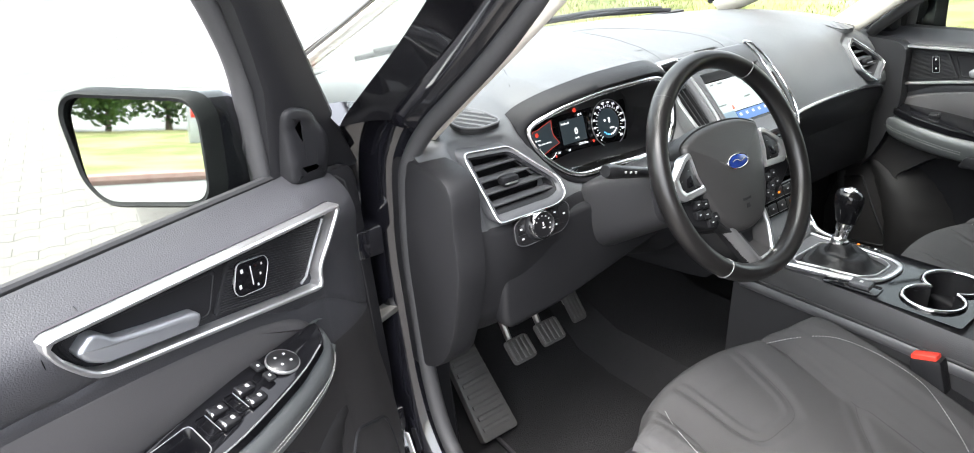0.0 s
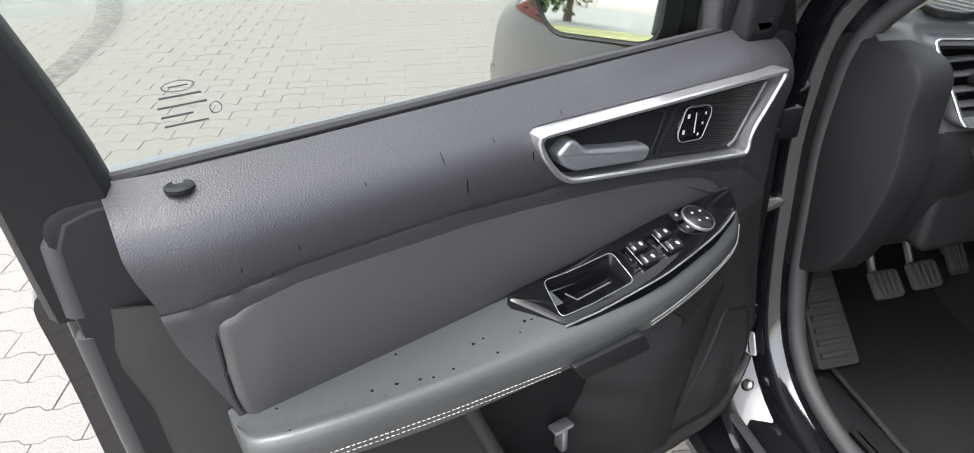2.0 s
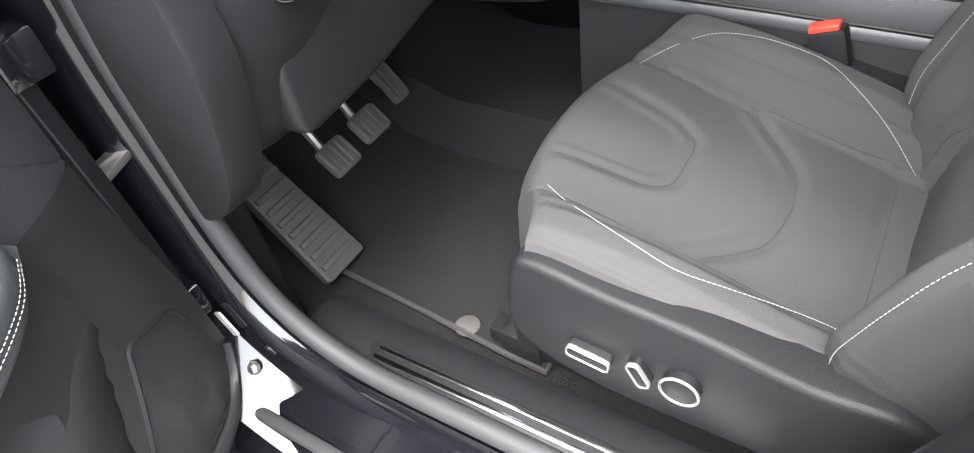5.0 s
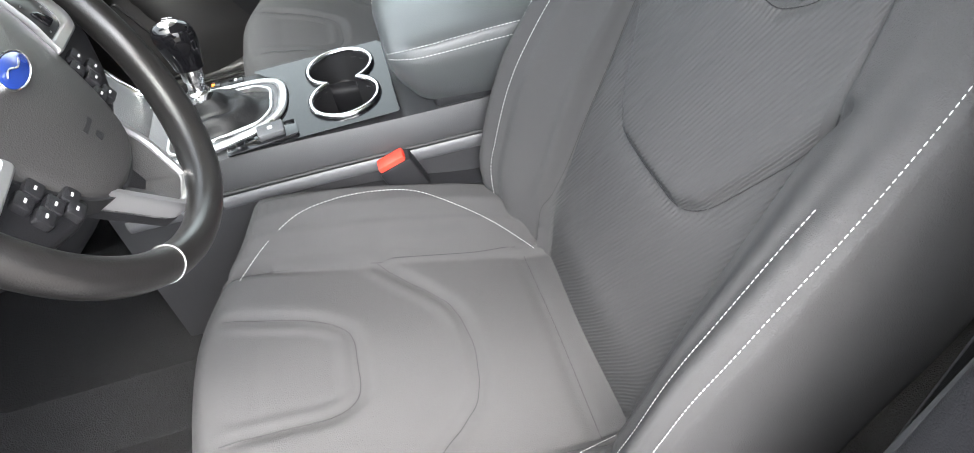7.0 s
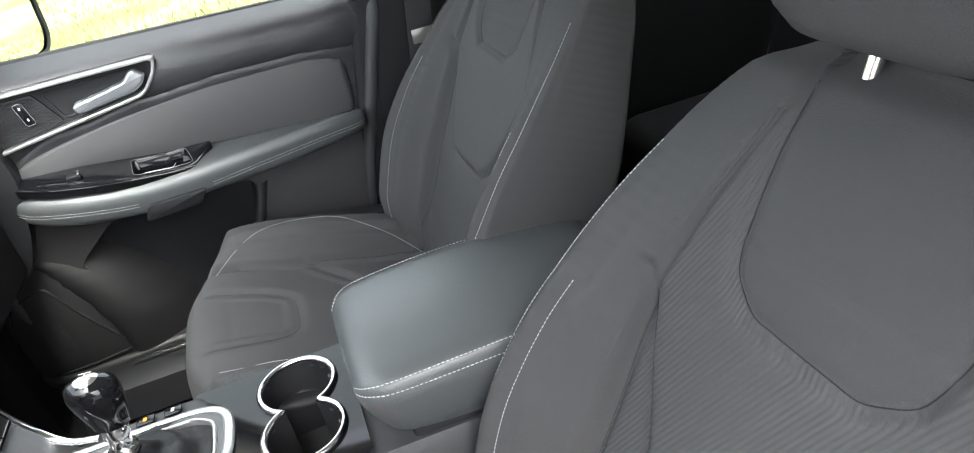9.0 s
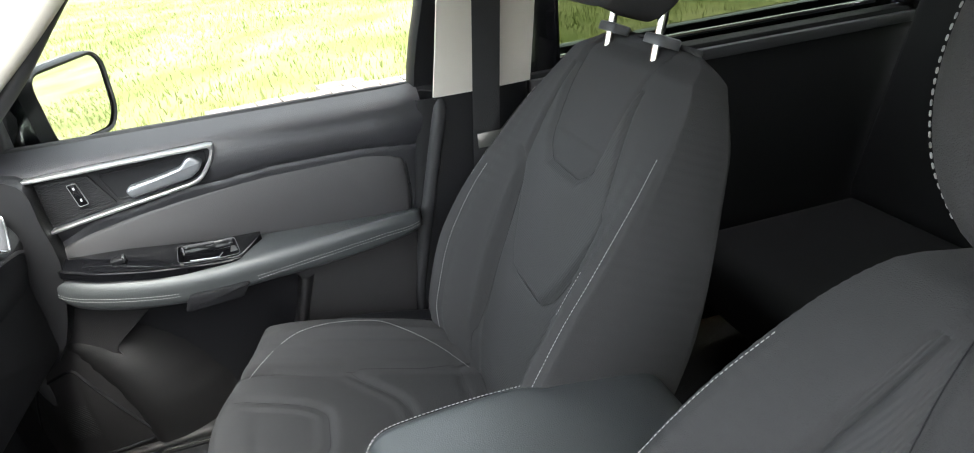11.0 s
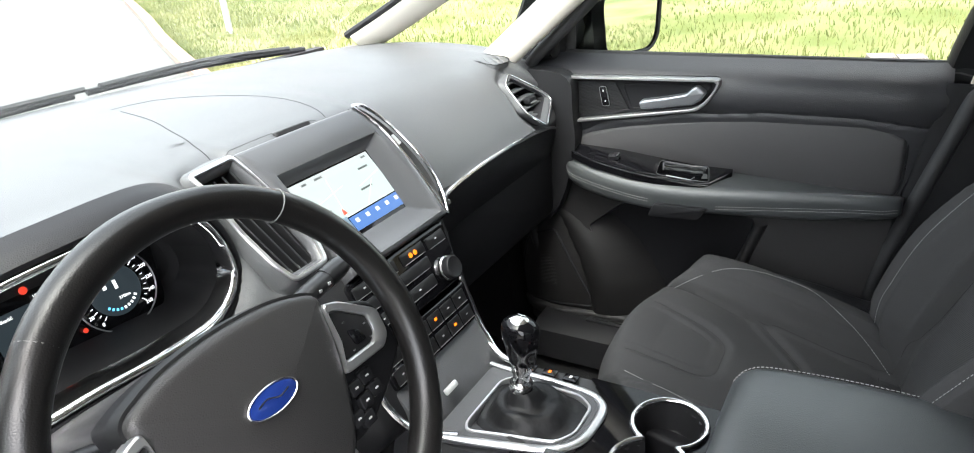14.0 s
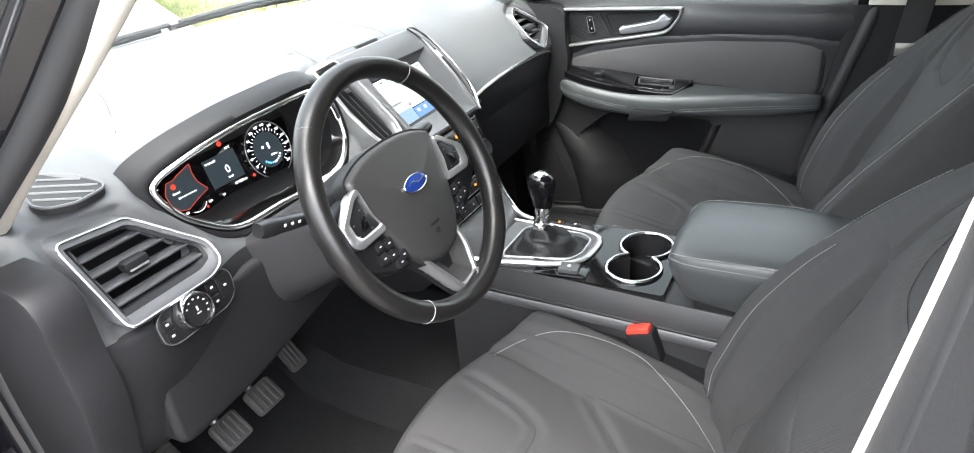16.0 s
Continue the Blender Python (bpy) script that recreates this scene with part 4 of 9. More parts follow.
    for ring in (hr[0], hr[-1]):
        bm.faces.new([bm.verts.new(q) for q in ring])
    bmesh.ops.remove_doubles(bm, verts=bm.verts[:], dist=1e-5)
    bmesh.ops.recalc_face_normals(bm, faces=bm.faces[:])
    part("headrest", bm, FABRIC, seat, smooth=70)
    for side in (-1, 1):
        line = [head(0.05 + 0.09 * k, radians(30 if side > 0 else 150), 0.0008) for k in range(11)]
        part("stitching", stitches(spl(line, 4), 0.0007, 0.0034, 0.0020, up=(0, 1, 0)), STITCH, seat, "light grey stitching")
    # side trims and base
    for side in (-1, 1):
        shape = spl([(-0.10, 0.0), (-0.03, 0.080), (0.06, 0.086), (0.16, 0.106), (0.26, 0.117), (0.335, 0.130), (0.366, 0.122), (0.380, 0.07), (0.374, 0.0), (0.29, -0.045), (0.13, -0.055), (-0.08, -0.05)], 5, True)
        shape = [Vector((p.x, p.y)) for p in shape]
        trim = part("side_trim", prism(shape, side * 0.235, side * 0.282, "yz", place, 0.010, 3), HARD, seat, "black plastic seat side trim")
        if powered and side < 0:
            for y, z, ly, lz, turn in ((0.274, 0.022, 0.052, 0.018, 8), (0.216, 0.026, 0.016, 0.036, -28)):
                mm = place @ Matrix.Translation((-0.282, y, z)) @ Matrix.Rotation(radians(turn), 4, "X")
                knob = part("seat_switch", prism(rounded([(-ly / 2, -lz / 2), (ly / 2, -lz / 2), (ly / 2, lz / 2), (-ly / 2, lz / 2)], 0.006), 0, -0.014, "yz", mm, 0.004), HARD, trim, "grey plastic seat adjuster switch")
                part("switch_trim", band(rounded([(-ly / 2, -lz / 2), (ly / 2, -lz / 2), (ly / 2, lz / 2), (-ly / 2, lz / 2)], 0.006), rounded([(-ly / 2 + 0.002, -lz / 2 + 0.002), (ly / 2 - 0.002, -lz / 2 + 0.002), (ly / 2 - 0.002, lz / 2 - 0.002), (-ly / 2 + 0.002, lz / 2 - 0.002)], 0.005), -0.009, -0.015, "yz", mm, 0.0006), SILVER, trim, "silver switch edging")
            mm = place @ Matrix.Translation((-0.282, 0.172, 0.024)) @ Matrix.Rotation(radians(-90), 4, "Y")
            part("lumbar_switch", lathe([(0.021, 0), (0.021, 0.010), (0.018, 0.012), (0.0, 0.012)], 32, mm), HARD, trim, "round lumbar switch")
            part("switch_ring", tube([mm @ Vector((0.0205 * math.cos(a), 0.0205 * math.sin(a), 0.0115)) for a in (2 * math.pi * k / 32 for k in range(32))], 0.0018, 8, True), SILVER, trim, "silver ring")
        rail = box((0.035, 0.56, 0.03), (side * 0.19, 0.20, 0), 0.004, Matrix.Translation((cx, jy, 0.315)))
        part("seat_rail", rail, HARD, seat, "black steel seat rail")
        part("rail_cover", box((0.05, 0.07, 0.05), (side * 0.19, 0.425, 0.0), 0.012, Matrix.Translation((cx, jy, 0.315))), HARD, seat, "black plastic rail end cover")
    part("seat_pan", box((0.43, 0.42, max(0.05, jz - 0.42)), (cx, jy + 0.22, 0.33 + (jz - 0.42) / 2), 0.01), BLACK, seat, "black steel seat base")
    return seat


build_seat("driver_seat", "dark grey fabric driver seat with light stitching and power switches", -0.368, -0.403, 0.470, 25, True)
build_seat("passenger_seat", "dark grey fabric passenger seat with light stitching and headrest", 0.375, -0.470, 0.502, 24, False)


# ---------- dashboard ----------
# profiles (y, z) from the windscreen foot over the top and down the face, at stations across the car
STATIONS = [
    (-0.745, [(0.86, 0.985), (0.70, 0.990), (0.55, 0.992), (0.42, 1.000), (0.34, 1.004), (0.295, 0.992), (0.262, 0.960), (0.225, 0.915), (0.212, 0.860), (0.225, 0.78), (0.26, 0.70), (0.36, 0.64), (0.50, 0.60)]),
    (-0.640, [(0.90, 1.030), (0.72, 1.044), (0.55, 1.046), (0.42, 1.036), (0.34, 1.018), (0.292, 0.998), (0.256, 0.960), (0.215, 0.908), (0.200, 0.860), (0.210, 0.78), (0.25, 0.69), (0.36, 0.63), (0.50, 0.60)]),
    (-0.540, [(0.95, 1.030), (0.74, 1.050), (0.56, 1.056), (0.43, 1.050), (0.35, 1.036), (0.300, 1.012), (0.262, 0.968), (0.228, 0.912), (0.208, 0.860), (0.215, 0.78), (0.25, 0.69), (0.36, 0.63), (0.50, 0.60)]),
    (-0.470, [(0.98, 1.030), (0.75, 1.054), (0.56, 1.066), (0.42, 1.068), (0.33, 1.062), (0.272, 1.046), (0.270, 0.975), (0.245, 0.912), (0.220, 0.860), (0.220, 0.78), (0.25, 0.70), (0.36, 0.64), (0.50, 0.60)]),
    (-0.370, [(1.01, 1.030), (0.76, 1.056), (0.56, 1.070), (0.42, 1.076), (0.31, 1.074), (0.246, 1.064), (0.256, 0.980), (0.250, 0.912), (0.230, 0.860), (0.230, 0.78), (0.26, 0.71), (0.36, 0.65), (0.50, 0.60)]),
    (-0.260, [(1.03, 1.030), (0.77, 1.058), (0.57, 1.070), (0.43, 1.075), (0.32, 1.072), (0.248, 1.060), (0.258, 0.985), (0.250, 0.912), (0.230, 0.860), (0.230, 0.78), (0.26, 0.71), (0.36, 0.65), (0.50, 0.60)]),
    (-0.185, [(1.04, 1.030), (0.78, 1.058), (0.58, 1.066), (0.45, 1.066), (0.36, 1.060), (0.305, 1.044), (0.268, 0.985), (0.238, 0.915), (0.210, 0.860), (0.205, 0.78), (0.22, 0.71), (0.30, 0.65), (0.48, 0.60)]),
    (-0.110, [(1.05, 1.030), (0.79, 1.058), (0.60, 1.064), (0.47, 1.062), (0.39, 1.056), (0.335, 1.042), (0.280, 0.985), (0.225, 0.915), (0.188, 0.860), (0.168, 0.80), (0.140, 0.73), (0.13, 0.67), (0.20, 0.60)]),
    (0.030, [(1.05, 1.030), (0.79, 1.058), (0.60, 1.064), (0.47, 1.062), (0.39, 1.056), (0.340, 1.042), (0.280, 0.985), (0.225, 0.915), (0.188, 0.860), (0.168, 0.80), (0.140, 0.73), (0.11, 0.66), (0.20, 0.60)]),
    (0.150, [(1.04, 1.030), (0.78, 1.056), (0.60, 1.062), (0.47, 1.060), (0.39, 1.052), (0.340, 1.036), (0.282, 0.985), (0.225, 0.915), (0.190, 0.860), (0.172, 0.80), (0.145, 0.73), (0.13, 0.66), (0.22, 0.60)]),
    (0.215, [(1.03, 1.030), (0.78, 1.054), (0.60, 1.060), (0.48, 1.056), (0.41, 1.044), (0.355, 1.022), (0.295, 0.972), (0.252, 0.915), (0.240, 0.865), (0.260, 0.79), (0.28, 0.72), (0.32, 0.65), (0.45, 0.60)]),
    (0.360, [(0.99, 1.030), (0.76, 1.052), (0.60, 1.056), (0.48, 1.050), (0.41, 1.036), (0.350, 1.010), (0.290, 0.958), (0.250, 0.905), (0.240, 0.862), (0.262, 0.79), (0.29, 0.72), (0.33, 0.65), (0.45, 0.60)]),
    (0.520, [(0.94, 1.030), (0.74, 1.048), (0.58, 1.050), (0.46, 1.044), (0.39, 1.032), (0.335, 1.010), (0.285, 0.962), (0.248, 0.905), (0.240, 0.865), (0.262, 0.79), (0.29, 0.72), (0.33, 0.65), (0.45, 0.60)]),
    (0.640, [(0.89, 1.030), (0.72, 1.044), (0.56, 1.046), (0.44, 1.040), (0.36, 1.026), (0.315, 1.004), (0.275, 0.962), (0.240, 0.905), (0.238, 0.865), (0.262, 0.79), (0.29, 0.72), (0.33, 0.65), (0.45, 0.60)]),
    (0.745, [(0.85, 1.030), (0.70, 1.040), (0.54, 1.040), (0.42, 1.030), (0.36, 1.014), (0.320, 0.994), (0.290, 0.960), (0.255, 0.905), (0.250, 0.865), (0.265, 0.79), (0.29, 0.72), (0.33, 0.65), (0.45, 0.60)]),
]
CLUSTER = [(-0.538, 1.004), (-0.505, 1.026), (-0.45, 1.043), (-0.39, 1.053), (-0.30, 1.056), (-0.245, 1.046), (-0.205, 1.012), (-0.182, 0.962), (-0.187, 0.928), (-0.230, 0.906), (-0.30, 0.908), (-0.38, 0.912), (-0.455, 0.908), (-0.505, 0.938), (-0.530, 0.970)]


VENT_LEFT = [(-0.674, 0.992), (-0.585, 0.986), (-0.522, 0.930), (-0.525, 0.906), (-0.550, 0.898), (-0.672, 0.898)]
VENT_RIGHT = [(0.578, 0.985), (0.618, 1.000), (0.690, 0.948), (0.695, 0.930), (0.605, 0.898), (0.572, 0.930)]


def dash_grid():
    xs = [-0.745 + 1.49 * i / 200 for i in range(201)]
    prof = [(x, [tuple(p) for p in spl(pts, 8)]) for x, pts in STATIONS]
    grid = []
    for x in xs:
        for (a, p), (b, q) in zip(prof, prof[1:]):
            if x <= b + 1e-9:
                t = (x - a) / (b - a)
                t = t * t * (3 - 2 * t)
                grid.append([(x, u[0] + (w[0] - u[0]) * t, u[1] + (w[1] - u[1]) * t) for u, w in zip(p, q)])
                break
    return xs, grid


def build_dash():
    d = thing("dashboard", "black soft-touch dashboard with chrome trims and centre screen", "dashboard", base=(0, 0.5, 0.60))
    xs, grid = dash_grid()
    clus = [tuple(p) for p in spl(CLUSTER, 5, True)]
    clus_big = [tuple(p) for p in inset(resample([Vector(p) for p in clus], 120), -0.003)]
    vent_l = [(-0.655, 0.985), (-0.600, 0.985), (-0.545, 0.925), (-0.553, 0.912), (-0.655, 0.908)]
    vent_r = [(0.590, 0.992), (0.640, 0.990), (0.690, 0.930), (0.680, 0.915), (0.590, 0.925)]
    stack = [(-0.085, 1.036), (0.118, 1.036), (0.150, 1.000), (0.168, 0.960), (0.160, 0.905), (0.140, 0.870), (0.136, 0.66), (-0.070, 0.66), (-0.074, 0.92)]
    cv1 = [(-0.170, 1.030), (-0.108, 1.036), (-0.088, 0.985), (-0.078, 0.940), (-0.090, 0.914), (-0.138, 0.914), (-0.150, 0.960), (-0.160, 1.000)]

    holes = (clus_big, vent_l, vent_r, cv1, stack)
    kept = {}
    for i in range(len(grid) - 1):
        for j in range(len(grid[i]) - 1):
            p, q = grid[i][j], grid[i + 1][j + 1]
            kept[i, j] = j < 28 or not any(inside((p[0] + q[0]) / 2, (p[2] + q[2]) / 2, h) for h in holes)
    for i in range(1, len(grid) - 1):
        for j in range(28, len(grid[i]) - 1):
            if len({kept[a, b] for a in (i - 1, i) for b in (j - 1, j)}) == 2:
                x, y, z = grid[i][j]
                hit = min((nearest_on(x, z, h) for h in holes), key=lambda g: g[0])
                if hit[0] < 0.016:
                    grid[i][j] = (hit[1], y + (0.25 * (hit[2] - z) if j < 60 else 0), hit[2])

    rims = (clus, VENT_LEFT, VENT_RIGHT, [(-0.177, 1.040), (-0.099, 1.048), (-0.072, 0.940), (-0.084, 0.908), (-0.144, 0.908), (-0.160, 0.975)])
    for col in grid:
        for j in range(30, min(72, len(col))):
            x, y, z = col[j]
            deep = 0.0
            for r in rims:
                gap = 0.0 if inside(x, z, r) else nearest_on(x, z, r)[0]
                deep = max(deep, 1 - gap / 0.016)
            if deep > 0:
                col[j] = (x, y + 0.016 * deep * (2 - deep), z)

    part("dash_body", sheet(grid, keep=lambda i, j: j < 60 and kept[i, j]), DASH, d, "soft-grained dash shell, its grey lifted for windscreen sheen", smooth=60)
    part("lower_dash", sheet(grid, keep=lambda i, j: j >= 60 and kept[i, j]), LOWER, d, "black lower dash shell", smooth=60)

    def on_dash(x, y, up=0.0004):
        col = grid[min(200, max(0, round((x + 0.745) / 1.49 * 200)))]
        q = min(col[:46], key=lambda p: abs(p[1] - y))
        return Vector((x, y, q[2] + up))

    for pts in (((0.102, 0.348), (0.120, 0.395), (0.131, 0.490), (0.112, 0.600), (0.082, 0.672), (0.040, 0.706), (-0.005, 0.715)),
                ((-0.112, 0.345), (-0.098, 0.390), (-0.070, 0.475), (-0.040, 0.560), (-0.010, 0.680)),
                ((-0.100, 0.347), (-0.03, 0.352), (0.040, 0.352), (0.098, 0.348)),
                ((-0.360, 0.650), (-0.372, 0.610), (-0.421, 0.498), (-0.500, 0.370), (-0.550, 0.300))):
        part("dash_seam", tube([on_dash(p.x, p.y) for p in spl(pts, 6)], 0.0006, 5, flat=0.5), DARK_LINE, d, "fine dark seam")
    # ---- instrument cluster
    cl = thing("instrument_cluster", "instrument cluster with lit dials under a chrome-edged hood", "instrument panel", base=(-0.37, 0.3, 0.95))
    tilt = lambda z: 0.236 - 0.006 * (1.05 - z) / 0.15
    ring_o = resample([Vector(p) for p in clus], 120)
    ring_i = inset(ring_o, 0.009)
    bow = lambda x: 0.052 * ((x + 0.335) / 0.20) ** 2 if x < -0.335 else 0.036 * ((x + 0.335) / 0.16) ** 2
    rows = [[(p.x, tilt(p.y) + bow(p.x) + dy, p.y) for p in loop] for loop, dy in ((inset(ring_o, -0.002), 0.012), (inset(ring_o, -0.002), -0.004), (inset(ring_o, 0.002), -0.010), (inset(ring_o, 0.006), -0.009), (ring_i, -0.002), (inset(ring_o, 0.010), 0.02))]
    part("cluster_trim", sheet(rows, closed=True), CHROME, cl, "satin chrome cluster surround", smooth=70)
    hood = [p for p in resample([Vector(p) for p in clus], 160)]
    rows = [[(p.x, tilt(p.y) + bow(p.x) + dy, p.y) for p in lp] for lp, dy in ((inset(hood, -0.0015), 0.004), (inset(hood, -0.0025), -0.008), (inset(hood, -0.008), -0.010), (inset(hood, -0.0145), -0.004), (inset(hood, -0.0200), 0.008), (inset(hood, -0.0245), 0.024))]
    part("hood_band", sheet(rows, closed=True), HARD, cl, "black grained hood edge", smooth=60)
    deep = [[(p.x, tilt(p.y) + bow(p.x) * 1.0 + 0.005, p.y) for p in ring_i], [(p.x * 0.97 - 0.0105, 0.335 + bow(p.x) * 0.4, p.y * 0.93 + 0.062) for p in ring_i], [(p.x * 0.90 - 0.035, 0.350, p.y * 0.82 + 0.170) for p in ring_i]]
    bm = sheet(deep, closed=True)
    bm.faces.new([bm.verts.new(q) for q in deep[-1]])
    part("binnacle", bm, BLACK, cl, "black binnacle", smooth=60)
    face = Matrix.Translation((-0.370, 0.338, 0.955)) @ Matrix.Rotation(radians(73), 4, "X")
    part("display_glass", prism(rounded([(-0.130, -0.050), (0.135, -0.050), (0.150, 0.040), (0.08, 0.062), (-0.05, 0.056), (-0.125, 0.030)], 0.02), -0.006, -0.002, "xy", face, 0.002), PIANO, cl, "gloss black display")
    dial = face @ Matrix.Translation((0.086, -0.004, 0.003))
    part("dial_ring", tube([dial @ Vector((0.046 * math.cos(a), 0.046 * math.sin(a), 0.001)) for a in (2 * math.pi * k / 48 for k in range(48))], 0.0009, 6, True), SILVER, cl, "thin silver dial ring")
    for k in range(27):
        a = radians(225 - k * 10.4)
        part("dial_tick", box((0.005 if k % 2 == 0 else 0.003, 0.0008, 0.0003), (0, 0, 0), 0, dial @ Matrix.Translation((0.0335 * math.cos(a), 0.0335 * math.sin(a), 0.001)) @ Matrix.Rotation(a, 4, "Z")), DIAL_WHITE, cl)
    for k in range(14):
        a = radians(225 - k * 20.8)
        text("dial_number", str(k * 20), 0.0058, dial @ Matrix.Translation((0.0400 * math.cos(a), 0.0400 * math.sin(a), 0.001)), DIAL_WHITE, cl, 0.0001)
    part("dial_face", lathe([(0.029, -0.0005), (0.027, 0.0005), (0.0, 0.0005)], 40, dial), DIAL_BLUE, cl, "dim blue dial centre")
    text("dial_text", "370km", 0.0050, dial @ Matrix.Translation((0.006, -0.010, 0.0012)), DIAL_WHITE, cl, 0.0001)
    part("dial_symbol", merge(box((0.0035, 0.010, 0.0004), (0.002, 0.006, 0.001), 0, dial), box((0.004, 0.004, 0.0004), (-0.010, 0.007, 0.001), 0, dial)), DIAL_WHITE, cl, "small status symbols")
    for k in range(9):
        a = radians(225 + k * 12)
        part("fuel_tick", box((0.003, 0.0024, 0.0003), (0, 0, 0), 0, dial @ Matrix.Translation((0.022 * math.cos(a), 0.022 * math.sin(a), 0.0010)) @ Matrix.Rotation(a, 4, "Z")), DIAL_CYAN if k < 4 else DIAL_WHITE, cl)
    box_m = face @ Matrix.Translation((-0.006, 0.001, 0.001))
    part("centre_display", box((0.062, 0.044, 0.0006), (0, 0, 0), 0, box_m), DIAL_BLUE, cl, "dim blue centre display")
    text("speed_text", "0", 0.017, box_m @ Matrix.Translation((0.006, -0.003, 0.0006)), DIAL_WHITE, cl, 0.0001)
    text("unit_text", "km/h", 0.0052, box_m @ Matrix.Translation((0.006, -0.015, 0.0006)), DIAL_WHITE, cl, 0.0001)
    text("odometer_text", "171025km", 0.0060, box_m @ Matrix.Translation((0.018, -0.028, 0.0006)), DIAL_WHITE, cl, 0.0001)
    text("display_title", "Prędkość", 0.0050, box_m @ Matrix.Translation((-0.018, 0.016, 0.0006)), DIAL_WHITE, cl, 0.0001)
    text("temperature_text", "18°C", 0.0055, box_m @ Matrix.Translation((0.022, 0.026, 0.0006)), DIAL_WHITE, cl, 0.0001)
    text("mode_text", "W", 0.0055, box_m @ Matrix.Translation((-0.020, -0.034, 0.0006)), DIAL_WHITE, cl, 0.0001)
    warn = face @ Matrix.Translation((-0.082, 0.000, 0.001))
    wo = [Vector(p) for p in [(-0.022, 0.018), (-0.008, 0.019), (-0.002, 0.022), (0.026, 0.030), (0.023, 0.016), (0.025, 0.002), (0.036, -0.014), (0.014, -0.020), (-0.008, -0.028), (-0.022, -0.024), (-0.030, -0.012), (-0.031, 0.004)]]
    part("warning_back", prism(wo, -0.0008, 0.0002, "xy", warn), DIAL_BLUE, cl, "dim panel")
    part("warning_frame", tube([warn @ Vector((p.x, p.y, 0.0008)) for p in resample(wo, 60)], 0.0004, 5, True), DIAL_RED, cl, "thin red warning outline")
    text("warning_text", "Drzwi", 0.0050, warn @ Matrix.Translation((-0.014, 0.0, 0.0006)), DIAL_WHITE, cl, 0.0001)
    text("warning_text", "kierowcy otwarte", 0.0044, warn @ Matrix.Translation((0.001, -0.008, 0.0006)), DIAL_WHITE, cl, 0.0001)
    part("warning_dot", lathe([(0.0042, 0), (0.0035, 0.0006), (0, 0.0006)], 20, warn @ Matrix.Translation((-0.014, 0.010, 0.0004))), DIAL_RED, cl)
    for k in range(13):
        a = radians(112 + k * 11.5)
        c = (-0.082 + 0.043 * math.cos(a) * 0.95, 0.043 * math.sin(a), 0.0006)
        part("gauge_tick", box((0.0045 if k % 2 == 0 else 0.003, 0.0008, 0.0003), (0, 0, 0), 0, face @ Matrix.Translation(c) @ Matrix.Rotation(a, 4, "Z")), DIAL_WHITE, cl)
    for k, ch in enumerate("65321"):
        a = radians(112 + k * 30)
        text("gauge_number", ch, 0.0048, face @ Matrix.Translation((-0.082 + 0.049 * math.cos(a) * 0.95, 0.049 * math.sin(a), 0.0006)), DIAL_WHITE, cl, 0.0001)
    part("red_zone", box((0.010, 0.0018, 0.0004), (0, 0, 0), 0, face @ Matrix.Translation((-0.092, 0.034, 0.0008)) @ Matrix.Rotation(radians(12), 4, "Z")), DIAL_RED, cl, "red zone mark")
    part("heat_arc", tube([face @ Vector((-0.074 + 0.018 * math.cos(a), -0.022 + 0.016 * math.sin(a), 0.0006)) for a in (radians(235 + 12 * k) for k in range(9))], 0.0005, 5), DIAL_WHITE, cl, "thin temperature arc")
    for tx, ch in ((-0.094, "60"), (-0.052, "120")):
        text("gauge_text", ch, 0.0052, face @ Matrix.Translation((tx, -0.032, 0.0006)), DIAL_WHITE, cl, 0.0001)
    part("heat_end", box((0.003, 0.004, 0.0004), (-0.060, -0.037, 0.0008), 0, face), DIAL_RED, cl)
    part("brake_lamp", lathe([(0.0042, 0), (0.0035, 0.0006), (0, 0.0006)], 20, face @ Matrix.Translation((0.006, 0.037, 0.001))), DIAL_RED, cl, "red brake lamp")
    part("belt_lamp", lathe([(0.0028, 0), (0.0022, 0.0006), (0, 0.0006)], 16, face @ Matrix.Translation((0.040, -0.029, 0.001))), DIAL_RED, cl, "red belt lamp")
    # ---- outer vents
    for s in (-1, 1):
        v = thing("air_vent", "black louvred air vent with a chrome surround", "air vent", "dashboard air vents", base=(s * 0.61, 0.25, 0.945))
        o = VENT_LEFT if s < 0 else VENT_RIGHT
        at = lambda z, s=s: (0.292 - 0.90 * (0.998 - z)) if s < 0 else (0.318 - 0.90 * (0.998 - z))
        ro = resample(rounded(o, 0.010), 96)
        part("vent_trim", tube([(p.x, at(p.y) - 0.007, p.y) for p in ro], 0.0021, 8, True), CHROME, v, "satin chrome vent surround", smooth=60)
        loops = ((inset(ro, -0.003), 0.020), (inset(ro, -0.002), -0.004), (inset(ro, 0.001), -0.0065), (inset(ro, 0.0065), -0.0055), (inset(ro, 0.0085), 0.002))
        rows = [[(p.x, at(p.y) + dy, p.y) for p in lp] for lp, dy in loops]
        part("vent_frame", sheet(rows, closed=True), SOFT, v, "dark grey vent frame", smooth=60)
        rows = [[(p.x, at(p.y) + dy, p.y) for p in lp] for lp, dy in ((inset(ro, 0.0065), 0.0), (inset(ro, 0.012), 0.004), (inset(ro, 0.014), 0.055))]
        bm = sheet(rows, closed=True)
